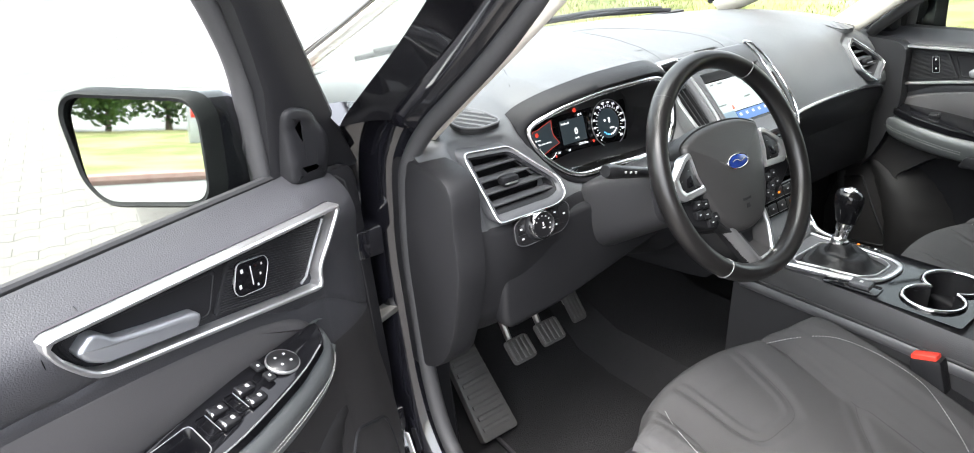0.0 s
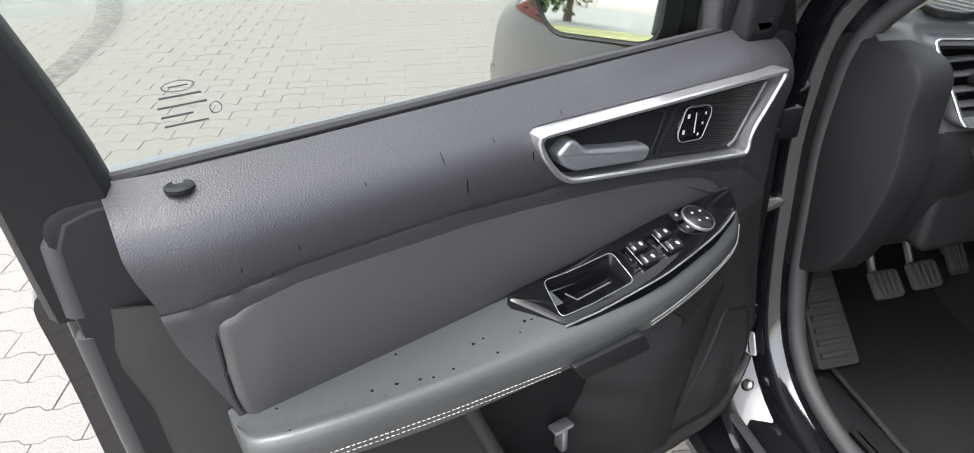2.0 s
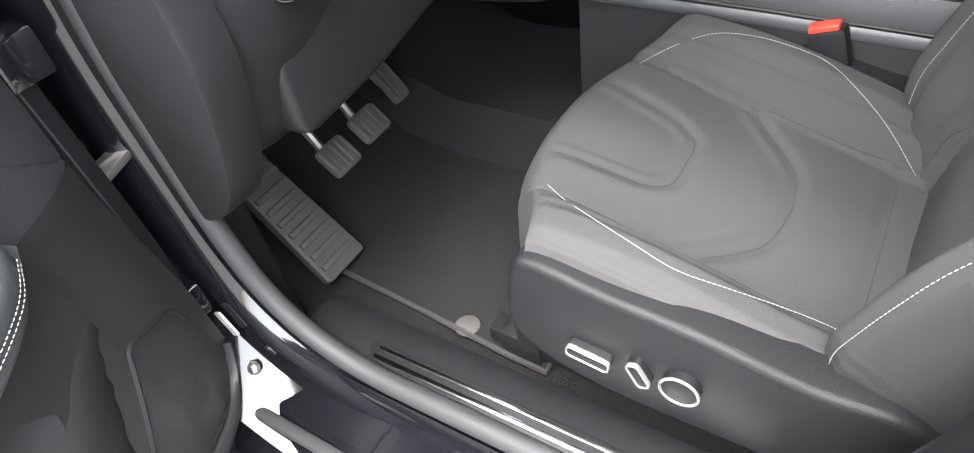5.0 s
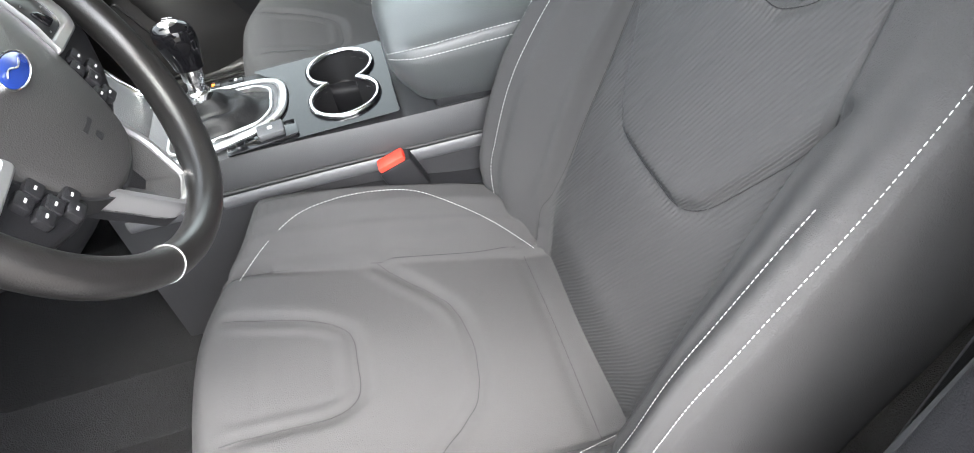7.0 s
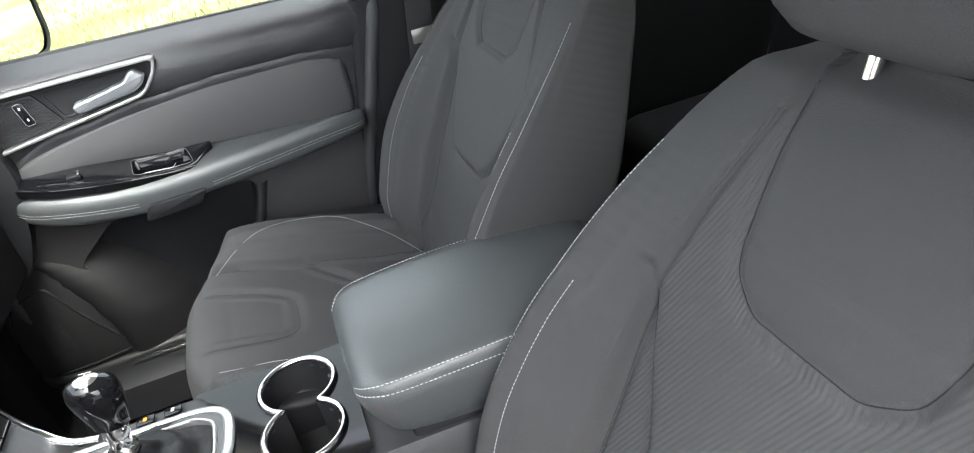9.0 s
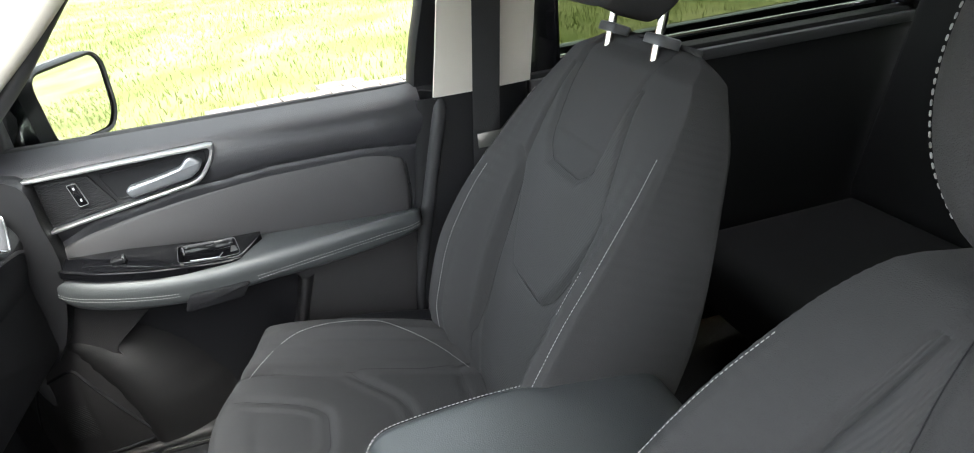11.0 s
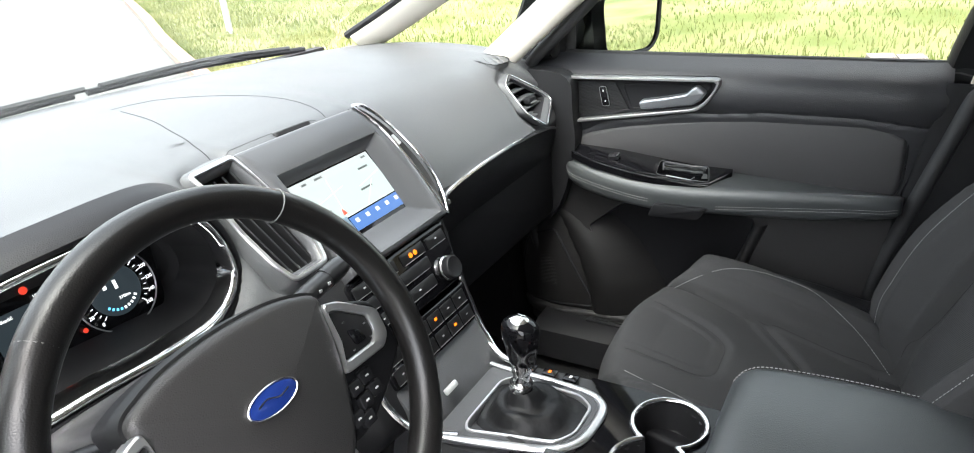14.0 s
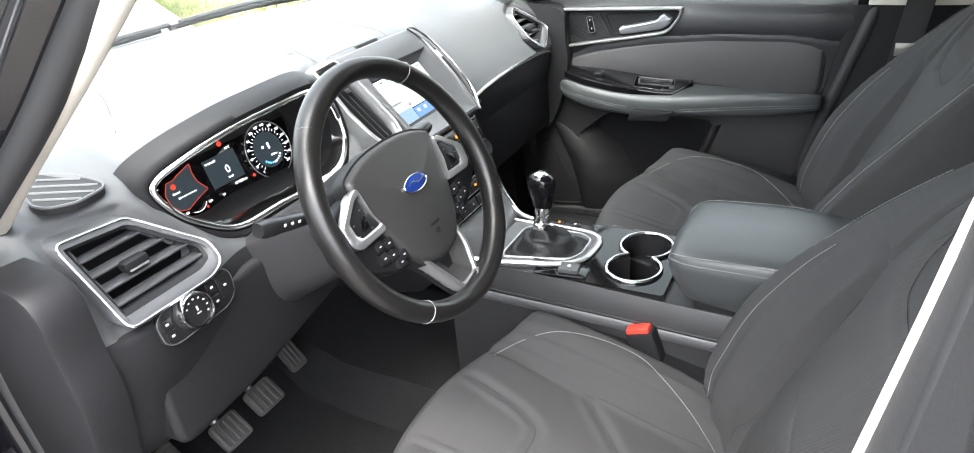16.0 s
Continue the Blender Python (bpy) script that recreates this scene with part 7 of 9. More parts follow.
PANEL_DEPTH = [tuple(p)[:2] for p in spl([(0.20, -0.800), (0.27, -0.778), (0.33, -0.748), (0.40, -0.728), (0.50, -0.722), (0.60, -0.732), (0.70, -0.744), (0.80, -0.748), (0.86, -0.747), (0.905, -0.741), (0.935, -0.734), (0.960, -0.737), (0.980, -0.752), (0.997, -0.781), (1.015, -0.812), (1.04, -0.84)], 5)]
PANEL_RETREAT = [tuple(p)[:2] for p in spl([(-0.55, 0.030), (-0.47, 0.012), (-0.41, 0.001), (-0.30, 0.0), (0.20, 0.0), (0.27, 0.002), (0.33, 0.012), (0.38, 0.032), (0.42, 0.050)], 5)]


def straight(v, table):
    """Plain linear look-up in an even, dense table."""
    if v <= table[0][0]:
        return table[0][1]
    for (a, p), (b, q) in zip(table, table[1:]):
        if v <= b:
            return p + (q - p) * (v - a) / (b - a)
    return table[-1][1]


def panel_x(y, z):
    """Depth of the inner trim: the upper roll leans out to the glass, the middle is hollow, the pocket stands proud."""
    x = straight(z, PANEL_DEPTH) - straight(y, PANEL_RETREAT)
    d = z - lerp_table(y, TOP_CREASE)
    if abs(d) < 0.05:
        x += dent(d, 0.004, 0.004)
    return x


def build_door(name, label, driver, m):
    d = thing(name, label, "car door", "front doors", m=m)
    # inner trim panel, cut round the pocket and the handle bowl
    bowl = [tuple(p) for p in resample(rounded([(-0.082, 0.966), (0.107, 0.960), (0.086, 0.904), (-0.056, 0.922), (-0.076, 0.942)], 0.008), 60)]
    frame_hole = [tuple(p) for p in inset(resample(rounded(CHROME_FRAME, 0.012, 5), 96), 0.003)]
    pock = [tuple(p) for p in rounded(POCKET, 0.02, 4)]
    ny, nz = 170, 150
    left = [(0.27, -0.30), (0.31, -0.345), (0.36, -0.362), (0.52, -0.392), (0.736, -0.425), (0.90, -0.466), (0.965, -0.480), (1.0, -0.480)]
    right = [(0.266, 0.37), (0.30, 0.405), (0.38, 0.412), (0.51, 0.397), (0.80, 0.370), (1.008, 0.345)]
    rows = []
    for j in range(nz + 1):
        zl, zr = 0.27 + 0.73 * j / nz, 0.266 + 0.742 * j / nz
        yl, yr = lerp_table(zl, left), lerp_table(zr, right)
        row = []
        for i in range(ny + 1):
            t = i / ny
            y, z = yl + (yr - yl) * t, zl + (zr - zl) * t
            row.append((panel_x(y, z), y, z))
        rows.append(row)

    solid = {}
    for j in range(nz):
        for i in range(ny):
            cy, cz = (rows[j][i][1] + rows[j + 1][i + 1][1]) / 2, (rows[j][i][2] + rows[j + 1][i + 1][2]) / 2
            solid[j, i] = not (inside(cy, cz, pock) or inside(cy, cz, frame_hole))
    for j in range(1, nz):
        for i in range(1, ny):
            if len({solid[a, b] for a in (j - 1, j) for b in (i - 1, i)}) == 2:
                hit = min((nearest_on(rows[j][i][1], rows[j][i][2], h) for h in (pock, frame_hole)), key=lambda g: g[0])
                rows[j][i] = (panel_x(hit[1], hit[2]), hit[1], hit[2])
    stay = lambda j, i: solid[j, i]

    cut = [j for j in range(nz) if rows[j][0][2] < 0.752][-1]
    skin_top = part("trim_panel", sheet(rows, thick=-0.006, keep=lambda j, i: j > cut and stay(j, i)), DOOR_TOP, d, "black soft-grained upper door trim", smooth=50)
    part("lower_panel", sheet(rows, thick=-0.006, keep=lambda j, i: j <= cut and stay(j, i)), DOOR_LOW, d, "black hard plastic lower door panel", smooth=50)
    # the fold's shade is drawn as a dark tube along the dent
    crease = [(y, lerp_table(y, TOP_CREASE)) for y in (-0.465 + 0.02 * k for k in range(36))]
    part("fold_shade", tube([(panel_x(y, z) + 0.0012, y, z) for y, z in crease], 0.0022, 6), DARK_LINE, d, "dark line for the fold's shade")
    # steel shell behind the trim
    shell = [(-0.535, 1.00), (-0.535, 0.88), (-0.530, 0.72), (-0.515, 0.60), (-0.490, 0.47), (-0.450, 0.33), (-0.36, 0.240), (0.36, 0.240), (0.425, 0.29), (0.430, 0.60), (0.405, 1.00)]
    part("door_shell", prism(rounded(shell, 0.03, 5), -0.842, -0.795, "yz", None, 0.008, 3), PAINT, d, "glossy black painted door shell")
    skin = [(-0.560, 0.905), (-0.553, 0.80), (-0.549, 0.62), (-0.542, 0.44), (-0.51, 0.31), (-0.42, 0.22), (0.38, 0.22), (0.44, 0.30), (0.45, 0.60), (0.43, 0.905)]
    part("outer_skin", prism(rounded(skin, 0.03, 5), -0.842, -0.935, "yz", None, 0.030, 4), PAINT, d, "glossy black outer door skin")
    part("shell_edge", prism(rounded([(p[0] * 0.985, p[1] * 0.995 + 0.004) for p in shell], 0.03, 5), -0.80, -0.782, "yz", None, 0.006, 2), HARD, d, "dark inner door edge")
    part("door_seal", tube([(-0.794, p.x, p.y) for p in resample(rounded([(-0.520, 0.99), (-0.521, 0.86), (-0.514, 0.70), (-0.498, 0.58), (-0.468, 0.44), (-0.415, 0.32), (-0.28, 0.270), (0.32, 0.275), (0.392, 0.34), (0.400, 0.60), (0.375, 0.99)], 0.03, 5), 140)], 0.0125, 10, True), RUBBER, d, "black rubber door seal")
    # grained end face between trim and seal, and the rear window post
    end_o = [(0.900, -0.500), (0.850, -0.508), (0.772, -0.494), (0.681, -0.490), (0.565, -0.466), (0.45, -0.440), (0.34, -0.395)]
    end_i = [(0.900, -0.462), (0.808, -0.449), (0.732, -0.434), (0.665, -0.414), (0.537, -0.389), (0.45, -0.376), (0.34, -0.350)]
    rows = []
    for k in range(29):
        z = 0.34 + 0.56 * k / 28
        yo, yi = lerp_table(z, end_o[::-1]), lerp_table(z, end_i[::-1])
        rows.append([(-0.800, yo - 0.004, z), (-0.786, yo, z), (-0.782, yo + 0.004, z), (-0.774, (yo + yi) / 2, z), (-0.766, yi - 0.004, z), (-0.764, yi + 0.010, z)])
    part("end_trim", sheet(rows, thick=-0.003), DOOR_LOW, d, "black grained end trim", smooth=40)
    part("end_bead", tube([(-0.788, yo - 0.004, z) for z, yo in end_o], 0.0035, 8), RUBBER, d, "thin rubber bead")
    rows = []
    for z, ya, yb in ((0.895, -0.464, -0.545), (0.97, -0.466, -0.550), (1.03, -0.477, -0.553), (1.085, -0.490, -0.560), (1.16, -0.512, -0.578), (1.30, -0.545, -0.605), (1.49, -0.572, -0.630)):
        x = -0.784 + 0.09 * max(0.0, z - 1.02) / 0.5
        rows.append([(x - 0.040, ya + 0.004, z), (x - 0.010, ya + 0.002, z), (x, ya - 0.006, z), (x - 0.002, (ya + yb) / 2, z), (x - 0.008, yb + 0.006, z), (x - 0.020, yb, z), (x - 0.050, yb, z)])
    part("rear_post", sheet(rows, thick=-0.003), HARD, d, "black rear window post", smooth=40)
    # window line, glass and frame
    part("belt_seal", tube([(-0.812, -0.47, 1.000), (-0.812, -0.1, 1.006), (-0.812, 0.33, 1.012)], 0.006, 8), RUBBER, d, "black window belt seal")
    gl = [(-0.480, 0.985), (0.250, 0.995), (0.215, 1.20), (0.10, 1.42), (-0.02, 1.50), (-0.59, 1.50), (-0.545, 1.25)]
    pane = part("door_glass", prism(gl, -0.829, -0.825, "yz"), GLASS, d, "clear side window glass")
    pane.visible_shadow = False
    fr_path = [(-0.825, -0.510, 1.0), (-0.815, -0.560, 1.25), (-0.770, -0.595, 1.49), (-0.76, -0.45, 1.53), (-0.765, -0.05, 1.525), (-0.785, 0.09, 1.44), (-0.803, 0.185, 1.31), (-0.816, 0.240, 1.20), (-0.825, 0.258, 1.12), (-0.825, 0.260, 1.0)]
    part("window_frame", tube(spl(fr_path, 5), 0.014, 10, flat=1.3, up=(1, 0, 0)), RUBBER, d, "dark grey window frame", smooth=60)
    lean_x = lambda z: -0.802 + 0.10 * max(0.0, z - 1.02) / 0.5
    edges = [(0.985, 0.262, 0.436), (1.01, 0.262, 0.424), (1.05, 0.262, 0.402), (1.09, 0.260, 0.380), (1.133, 0.258, 0.356), (1.19, 0.240, 0.326), (1.243, 0.220, 0.297), (1.31, 0.178, 0.255), (1.38, 0.130, 0.205), (1.44, 0.080, 0.150), (1.49, 0.030, 0.085), (1.525, -0.05, 0.0)]
    rows = []
    for z, ya, yb in edges:
        x = lean_x(z)
        rows.append([(x - 0.030, ya, z), (x - 0.006, ya, z), (x, ya + 0.010, z), (x + 0.002, (ya + yb) / 2, z), (x, yb - 0.012, z), (x - 0.008, yb - 0.002, z), (x - 0.040, yb + 0.004, z), (x - 0.044, ya + 0.02, z)])
    part("mirror_sail", sheet(rows, closed=True), HARD, d, "black plastic mirror sail panel", smooth=35)
    sail2 = rounded([(0.272, 0.996), (0.340, 0.990), (0.357, 1.052), (0.330, 1.096), (0.292, 1.108), (0.276, 1.100)], 0.014, 5)
    sl = resample(sail2, 60)
    rows = [[(lean_x(p.y) + up + 0.016 * max(0.0, min(1.0, (1.075 - p.y) / 0.05)) * (1 if up > 0 else 0), p.x, p.y) for p in inset(sl, off)] for off, up in ((0.0, -0.004), (0.001, 0.004), (0.006, 0.009), (0.016, 0.011), (0.028, 0.011))]
    bm = sheet(rows, closed=True)
    bm.faces.new([bm.verts.new(q) for q in rows[-1]])
    bmesh.ops.recalc_face_normals(bm, faces=bm.faces[:])
    part("sail_cover", bm, HARD, d, "black tweeter cover", smooth=50)
    # door pull frame
    fr = rounded(CHROME_FRAME, 0.012, 5)
    inn = inset(resample(fr, 96), 0.0065)
    base_x = -0.752
    trim = part("pull_frame", band(fr, inn, base_x, -0.722, "yz", None, 0.0022), SATIN_SILVER, d, "satin chrome pull frame")
    part("pull_panel", prism(inset(resample(fr, 96), 0.0060), -0.780, -0.742, "yz"), HARD, d, "black pull recess")
    plate_l = rounded([(0.120, 0.962), (0.277, 0.960), (0.255, 0.927), (0.231, 0.888), (0.201, 0.880), (0.088, 0.903)], 0.006)
    ribbed = part("ribbed_panel", prism(plate_l, -0.742, -0.7385, "yz", None, 0.001), HARD, d, "fine ribbed trim plate")
    pl_in = [tuple(p) for p in inset(resample(plate_l, 60), 0.003)]
    ribs = bmesh.new()
    for k in range(44):
        z0 = 0.880 + 0.0034 * k
        ys = [y for y in (0.085 + 0.003 * q for q in range(66)) if inside(y, z0 - 0.22 * (y - 0.18), pl_in)]
        if len(ys) > 2:
            tube([(-0.7383, ys[0], z0 - 0.22 * (ys[0] - 0.18)), (-0.7383, ys[-1], z0 - 0.22 * (ys[-1] - 0.18))], 0.0009, 4, bm=ribs)
    part("rib", ribs, HARD, ribbed)
    part("plate_edge", tube([(-0.7375, y, z) for y, z in ((0.277, 0.958), (0.256, 0.927), (0.233, 0.889), (0.222, 0.883))], 0.0018, 6), SILVER, ribbed, "silver plate edge")
    # handle bowl and lever
    b2 = inset(resample(bowl, 60), 0.004)
    part("handle_bowl", merge(band(bowl, b2, -0.790, -0.7405, "yz", None, 0.001, 60), prism(bowl, -0.800, -0.788, "yz")), HARD, d, "black handle recess")
    lev = rounded([(-0.072, 0.950), (-0.055, 0.963), (-0.046, 0.960), (-0.032, 0.946), (0.006, 0.938), (0.060, 0.929), (0.066, 0.922), (0.059, 0.909), (-0.046, 0.924), (-0.064, 0.935)], 0.005, 4)
    hnd = part("door_handle", prism(lev, -0.744, -0.724, "yz", None, 0.0055, 4), HANDLE, d, "satin silver door handle", smooth=50)
    part("handle_pivot", tube([(-0.785, -0.052, 0.940), (-0.742, -0.052, 0.942)], 0.009, 12), HANDLE, hnd)
    part("bowl_post", prism(rounded([(0.034, 0.955), (0.090, 0.957), (0.072, 0.908), (0.028, 0.914)], 0.012, 4), -0.790, -0.752, "yz", None, 0.012, 3), SOFT, d, "rounded handle bowl end")
    # lock switch
    lk = rounded([(0.129, 0.956), (0.172, 0.951), (0.176, 0.940), (0.163, 0.908), (0.124, 0.912), (0.118, 0.924)], 0.006) if driver else rounded([(0.140, 0.954), (0.156, 0.952), (0.148, 0.910), (0.131, 0.912)], 0.004)
    part("lock_switch", prism(lk, -0.741, -0.734, "yz", None, 0.002), PIANO, d, "black lock button plate")
    part("lock_trim", band(lk, inset(resample(lk, 60), 0.0009), -0.741, -0.7335, "yz", None, 0.0004, 60), SILVER, d, "silver lock plate edging")
    marks = ((0.134, 0.944, 0.007), (0.128, 0.925, 0.007), (0.164, 0.942, 0.004), (0.160, 0.930, 0.004), (0.154, 0.917, 0.004)) if driver else ((0.146, 0.944, 0.006), (0.141, 0.922, 0.006))
    for y, z, w in marks:
        part("lock_mark", box((0.0006, w * 0.5, w * 0.75), (-0.7336, y, z), 0), WHITE, d)
    if driver:
        part("lock_bar", box((0.0006, 0.0012, 0.026), (-0.7336, 0.147, 0.933), 0), WHITE, d)
    # padded insert
    ins = [Vector(p) for p in spl(INSERT_LINE, 5, True)]
    io = resample(ins, 160)
    rings = [[(xx, p.x, p.y) for p in inset(io, off)] for off, xx in ((0.0, -0.765), (0.0, -0.748), (0.0015, -0.743), (0.005, -0.7385), (0.010, -0.7365))]
    bm = sheet(rings, closed=True)
    bm.faces.new([bm.verts.new(q) for q in rings[-1]])
    bmesh.ops.remove_doubles(bm, verts=bm.verts[:], dist=1e-5)
    bmesh.ops.recalc_face_normals(bm, faces=bm.faces[:])
    part("padded_insert", bm, INSERT, d, "grey vinyl padded insert", smooth=40)
    part("insert_groove", tube([(-0.7455, p.x, p.y) for p in inset(io, -0.0012)], 0.0022, 6, True), DARK_LINE, d, "dark groove round the insert")
    # armrest: sections from rear to front
    secs = []
    for y, xo, zt, zb, zi in ((-0.437, -0.705, 0.775, 0.745, 0.765), (-0.425, -0.676, 0.790, 0.742, 0.768), (-0.36, -0.657, 0.794, 0.738, 0.772), (-0.25, -0.650, 0.787, 0.728, 0.778), (-0.12, -0.650, 0.774, 0.720, 0.784), (-0.02, -0.652, 0.769, 0.712, 0.782), (0.06, -0.659, 0.772, 0.714, 0.790), (0.13, -0.669, 0.780, 0.720, 0.800), (0.20, -0.687, 0.790, 0.733, 0.812), (0.235, -0.711, 0.797, 0.752, 0.816), (0.250, -0.742, 0.800, 0.778, 0.812)):
        pts = [(-0.760, zi), (-0.738, zi), (xo + 0.0 - 0.030, (zt + zi) / 2), (xo - 0.008, zt - 0.002), (xo, zt - 0.016), (xo - 0.002, zt - 0.034), (xo - 0.006, zb + 0.008), (xo - 0.018, zb), (-0.720, zb - 0.004), (-0.760, zb - 0.004)]
        secs.append([(p.x, y, p.y) for p in spl(pts, 3)])
    dense = []
    cols = list(zip(*secs))
    cols = [spl(c, 5) for c in cols]
    dense = [list(r) for r in zip(*cols)]
    tray_in = [(-0.094, 0.680), (0.006, 0.680), (0.010, 0.718), (-0.082, 0.722)]
    over_tray = lambda q: q.z > 0.745 and inside(q.y, -q.x, tray_in)
    bm = sheet(dense, closed=True, keep=lambda i, j: not over_tray((Vector(dense[i][j]) + Vector(dense[i + 1][(j + 1) % len(dense[0])])) / 2))
    for ring in (dense[0], dense[-1]):
        bm.faces.new([bm.verts.new(q) for q in ring])
    bmesh.ops.recalc_face_normals(bm, faces=bm.faces[:])
    rest = part("armrest", bm, LEATHER, d, "smooth dark grey armrest", smooth=60)
    for dz in (0.0, 0.0055):
        rear = spl([(-0.676, -0.429, 0.766 - dz), (-0.660, -0.405, 0.767 - dz), (-0.6535, -0.36, 0.766 - dz), (-0.6465, -0.25, 0.757 - dz), (-0.6468, -0.12, 0.743 - dz)], 6)
        front = spl([(-0.6515, 0.020, 0.741 - dz), (-0.6555, 0.06, 0.744 - dz), (-0.6655, 0.13, 0.753 - dz), (-0.6838, 0.20, 0.764 - dz), (-0.708, 0.236, 0.774 - dz)], 6)
        part("stitching", merge(stitches(rear), stitches(front)), STITCH, d, "light grey double stitching")
    # grab cut-out under the armrest
    part("grab_recess", prism(rounded([(-0.105, 0.736), (0.005, 0.734), (0.018, 0.704), (-0.085, 0.708)], 0.008), -0.700, -0.6445, "yz", None, 0.003), HARD, d, "black grab recess cover")
    # switch plate
    plate = rounded([(-0.095, 0.664), (0.06, 0.666), (0.15, 0.678), (0.212, 0.698), (0.228, 0.730), (0.10, 0.738), (-0.140, 0.728)], 0.010)
    lift = lambda y, xx: 0.7765 + 0.100 * max(0, y + 0.05) + 0.30 * (-xx - 0.668)
    bm = bmesh.new()
    outl = resample(plate, 80)
    inn2 = inset(outl, 0.003)
    lo = [bm.verts.new((-p.y, p.x, lift(p.x, -p.y) - 0.012)) for p in outl]
    hi = [bm.verts.new((-p.y, p.x, lift(p.x, -p.y) + 0.001)) for p in outl]
    hi2 = [bm.verts.new((-p.y, p.x, lift(p.x, -p.y) + 0.003)) for p in inn2]
    for a, b in ((lo, hi), (hi, hi2)):
        for k in range(80):
            bm.faces.new((a[k], a[(k + 1) % 80], b[(k + 1) % 80], b[k]))
    tr = rounded([(-0.098, 0.676), (0.010, 0.676), (0.014, 0.722), (-0.086, 0.726)], 0.008)
    to = resample(tr, 80)
    first = min(range(80), key=lambda k: (to[k] - inn2[0]).length)
    to_r = to[first:] + to[:first]
    rim_t = [bm.verts.new((-p.y, p.x, lift(p.x, -p.y) + 0.003)) for p in to_r]
    deep1 = [bm.verts.new((-p.y, p.x, lift(p.x, -p.y) + 0.001)) for p in inset(to_r, 0.0015)]
    deep2 = [bm.verts.new((-p.y, p.x, lift(p.x, -p.y) - 0.026)) for p in inset(to_r, 0.006)]
    for a, b in ((hi2, rim_t), (rim_t, deep1), (deep1, deep2)):
        for k in range(80):
            bm.faces.new((a[k], a[(k + 1) % 80], b[(k + 1) % 80], b[k]))
    bm.faces.new(deep2)
    bmesh.ops.recalc_face_normals(bm, faces=bm.faces[:])
    plate_ob = part("switch_plate", bm, PIANO, d, "gloss black switch plate")
    side = [p for p in spl([(-0.100, 0.6655), (0.0, 0.6650), (0.06, 0.6665), (0.15, 0.679), (0.200, 0.694)], 6)]
    edge = tube([(-p.y, p.x, lift(p.x, -p.y) + 0.0022) for p in side], 0.0011, 6)
    part("plate_edge", edge, SILVER if driver else PIANO, plate_ob, "thin silver edging")
    sw_m = lambda y, xx: Matrix.Translation((xx, y, lift(y, xx) + 0.0035)) @ Matrix.Rotation(radians(-6.5), 4, "X") @ Matrix.Rotation(radians(18), 4, "Y")
    # bright lines round the tray
    part("tray_line", tube([(-p.y, p.x, lift(p.x, -p.y) + 0.0036) for p in to], 0.0006, 5, True), SILVER if driver else SATIN_GREY, plate_ob, "fine silver line")
    part("tray_step", tube([(-0.716, -0.060, lift(-0.06, -0.716) - 0.016), (-0.700, -0.055, lift(-0.055, -0.70) - 0.012), (-0.700, -0.005, lift(-0.005, -0.70) - 0.012)], 0.0009, 6), SILVER, plate_ob)
    if driver:
        for y in (0.045, 0.086):
            fr4 = rounded([(-0.016, -0.030), (0.016, -0.030), (0.016, 0.030), (-0.016, 0.030)], 0.004)
            part("switch_bezel", band(fr4, inset(resample(fr4, 60), 0.0012), 0.0, 0.0025, "xy", sw_m(y, -0.700), 0.0005, 60), PIANO, plate_ob)
            part("switch_line", box((0.0008, 0.030, 0.0008), (-0.0155, 0, 0.0026), 0, sw_m(y, -0.700) @ Matrix.Rotation(radians(90), 4, "Z")), SILVER, plate_ob, "fine silver line")
            for xx in (-0.690, -0.711):
                bt = part("window_switch", prism(rounded([(-0.008, -0.012), (0.008, -0.012), (0.007, 0.012), (-0.007, 0.012)], 0.003), 0, 0.007, "xy", sw_m(y, xx), 0.003, 3), HARD, plate_ob, "black window switch")
                part("switch_lip", box((0.014, 0.0035, 0.004), (0, -0.0105, 0.006), 0.001, sw_m(y, xx)), CHROME, bt, "chrome switch lip")
                part("switch_mark", box((0.005, 0.004, 0.0004), (0, 0.003, 0.0073), 0, sw_m(y, xx)), WHITE, bt)
        mj = sw_m(0.146, -0.708)
        part("mirror_ring", lathe([(0.0222, 0.0), (0.0222, 0.0035), (0.0212, 0.0042), (0.0206, 0.001)], 40, mj), SILVER, plate_ob, "silver ring")
        part("mirror_dial", lathe([(0.0205, 0.0), (0.0205, 0.004), (0.018, 0.006), (0.0, 0.0065)], 40, mj), SATIN_BLACK, plate_ob, "round mirror adjuster")
        for a in range(4):
            q = radians(a * 90 + 45)
            part("dial_mark", box((0.003, 0.003, 0.0004), (0.010 * math.cos(q), 0.010 * math.sin(q), 0.0067), 0, mj), WHITE, plate_ob)
        for dy, dx in ((0.034, 0.004), (-0.030, 0.010), (-0.030, -0.012), (0.028, -0.016)):
            part("small_button", prism(rounded([(-0.008, -0.006), (0.008, -0.006), (0.008, 0.006), (-0.008, 0.006)], 0.003), 0, 0.0035, "xy", mj @ Matrix.Translation((dx, dy, 0)), 0.001), HARD, plate_ob)
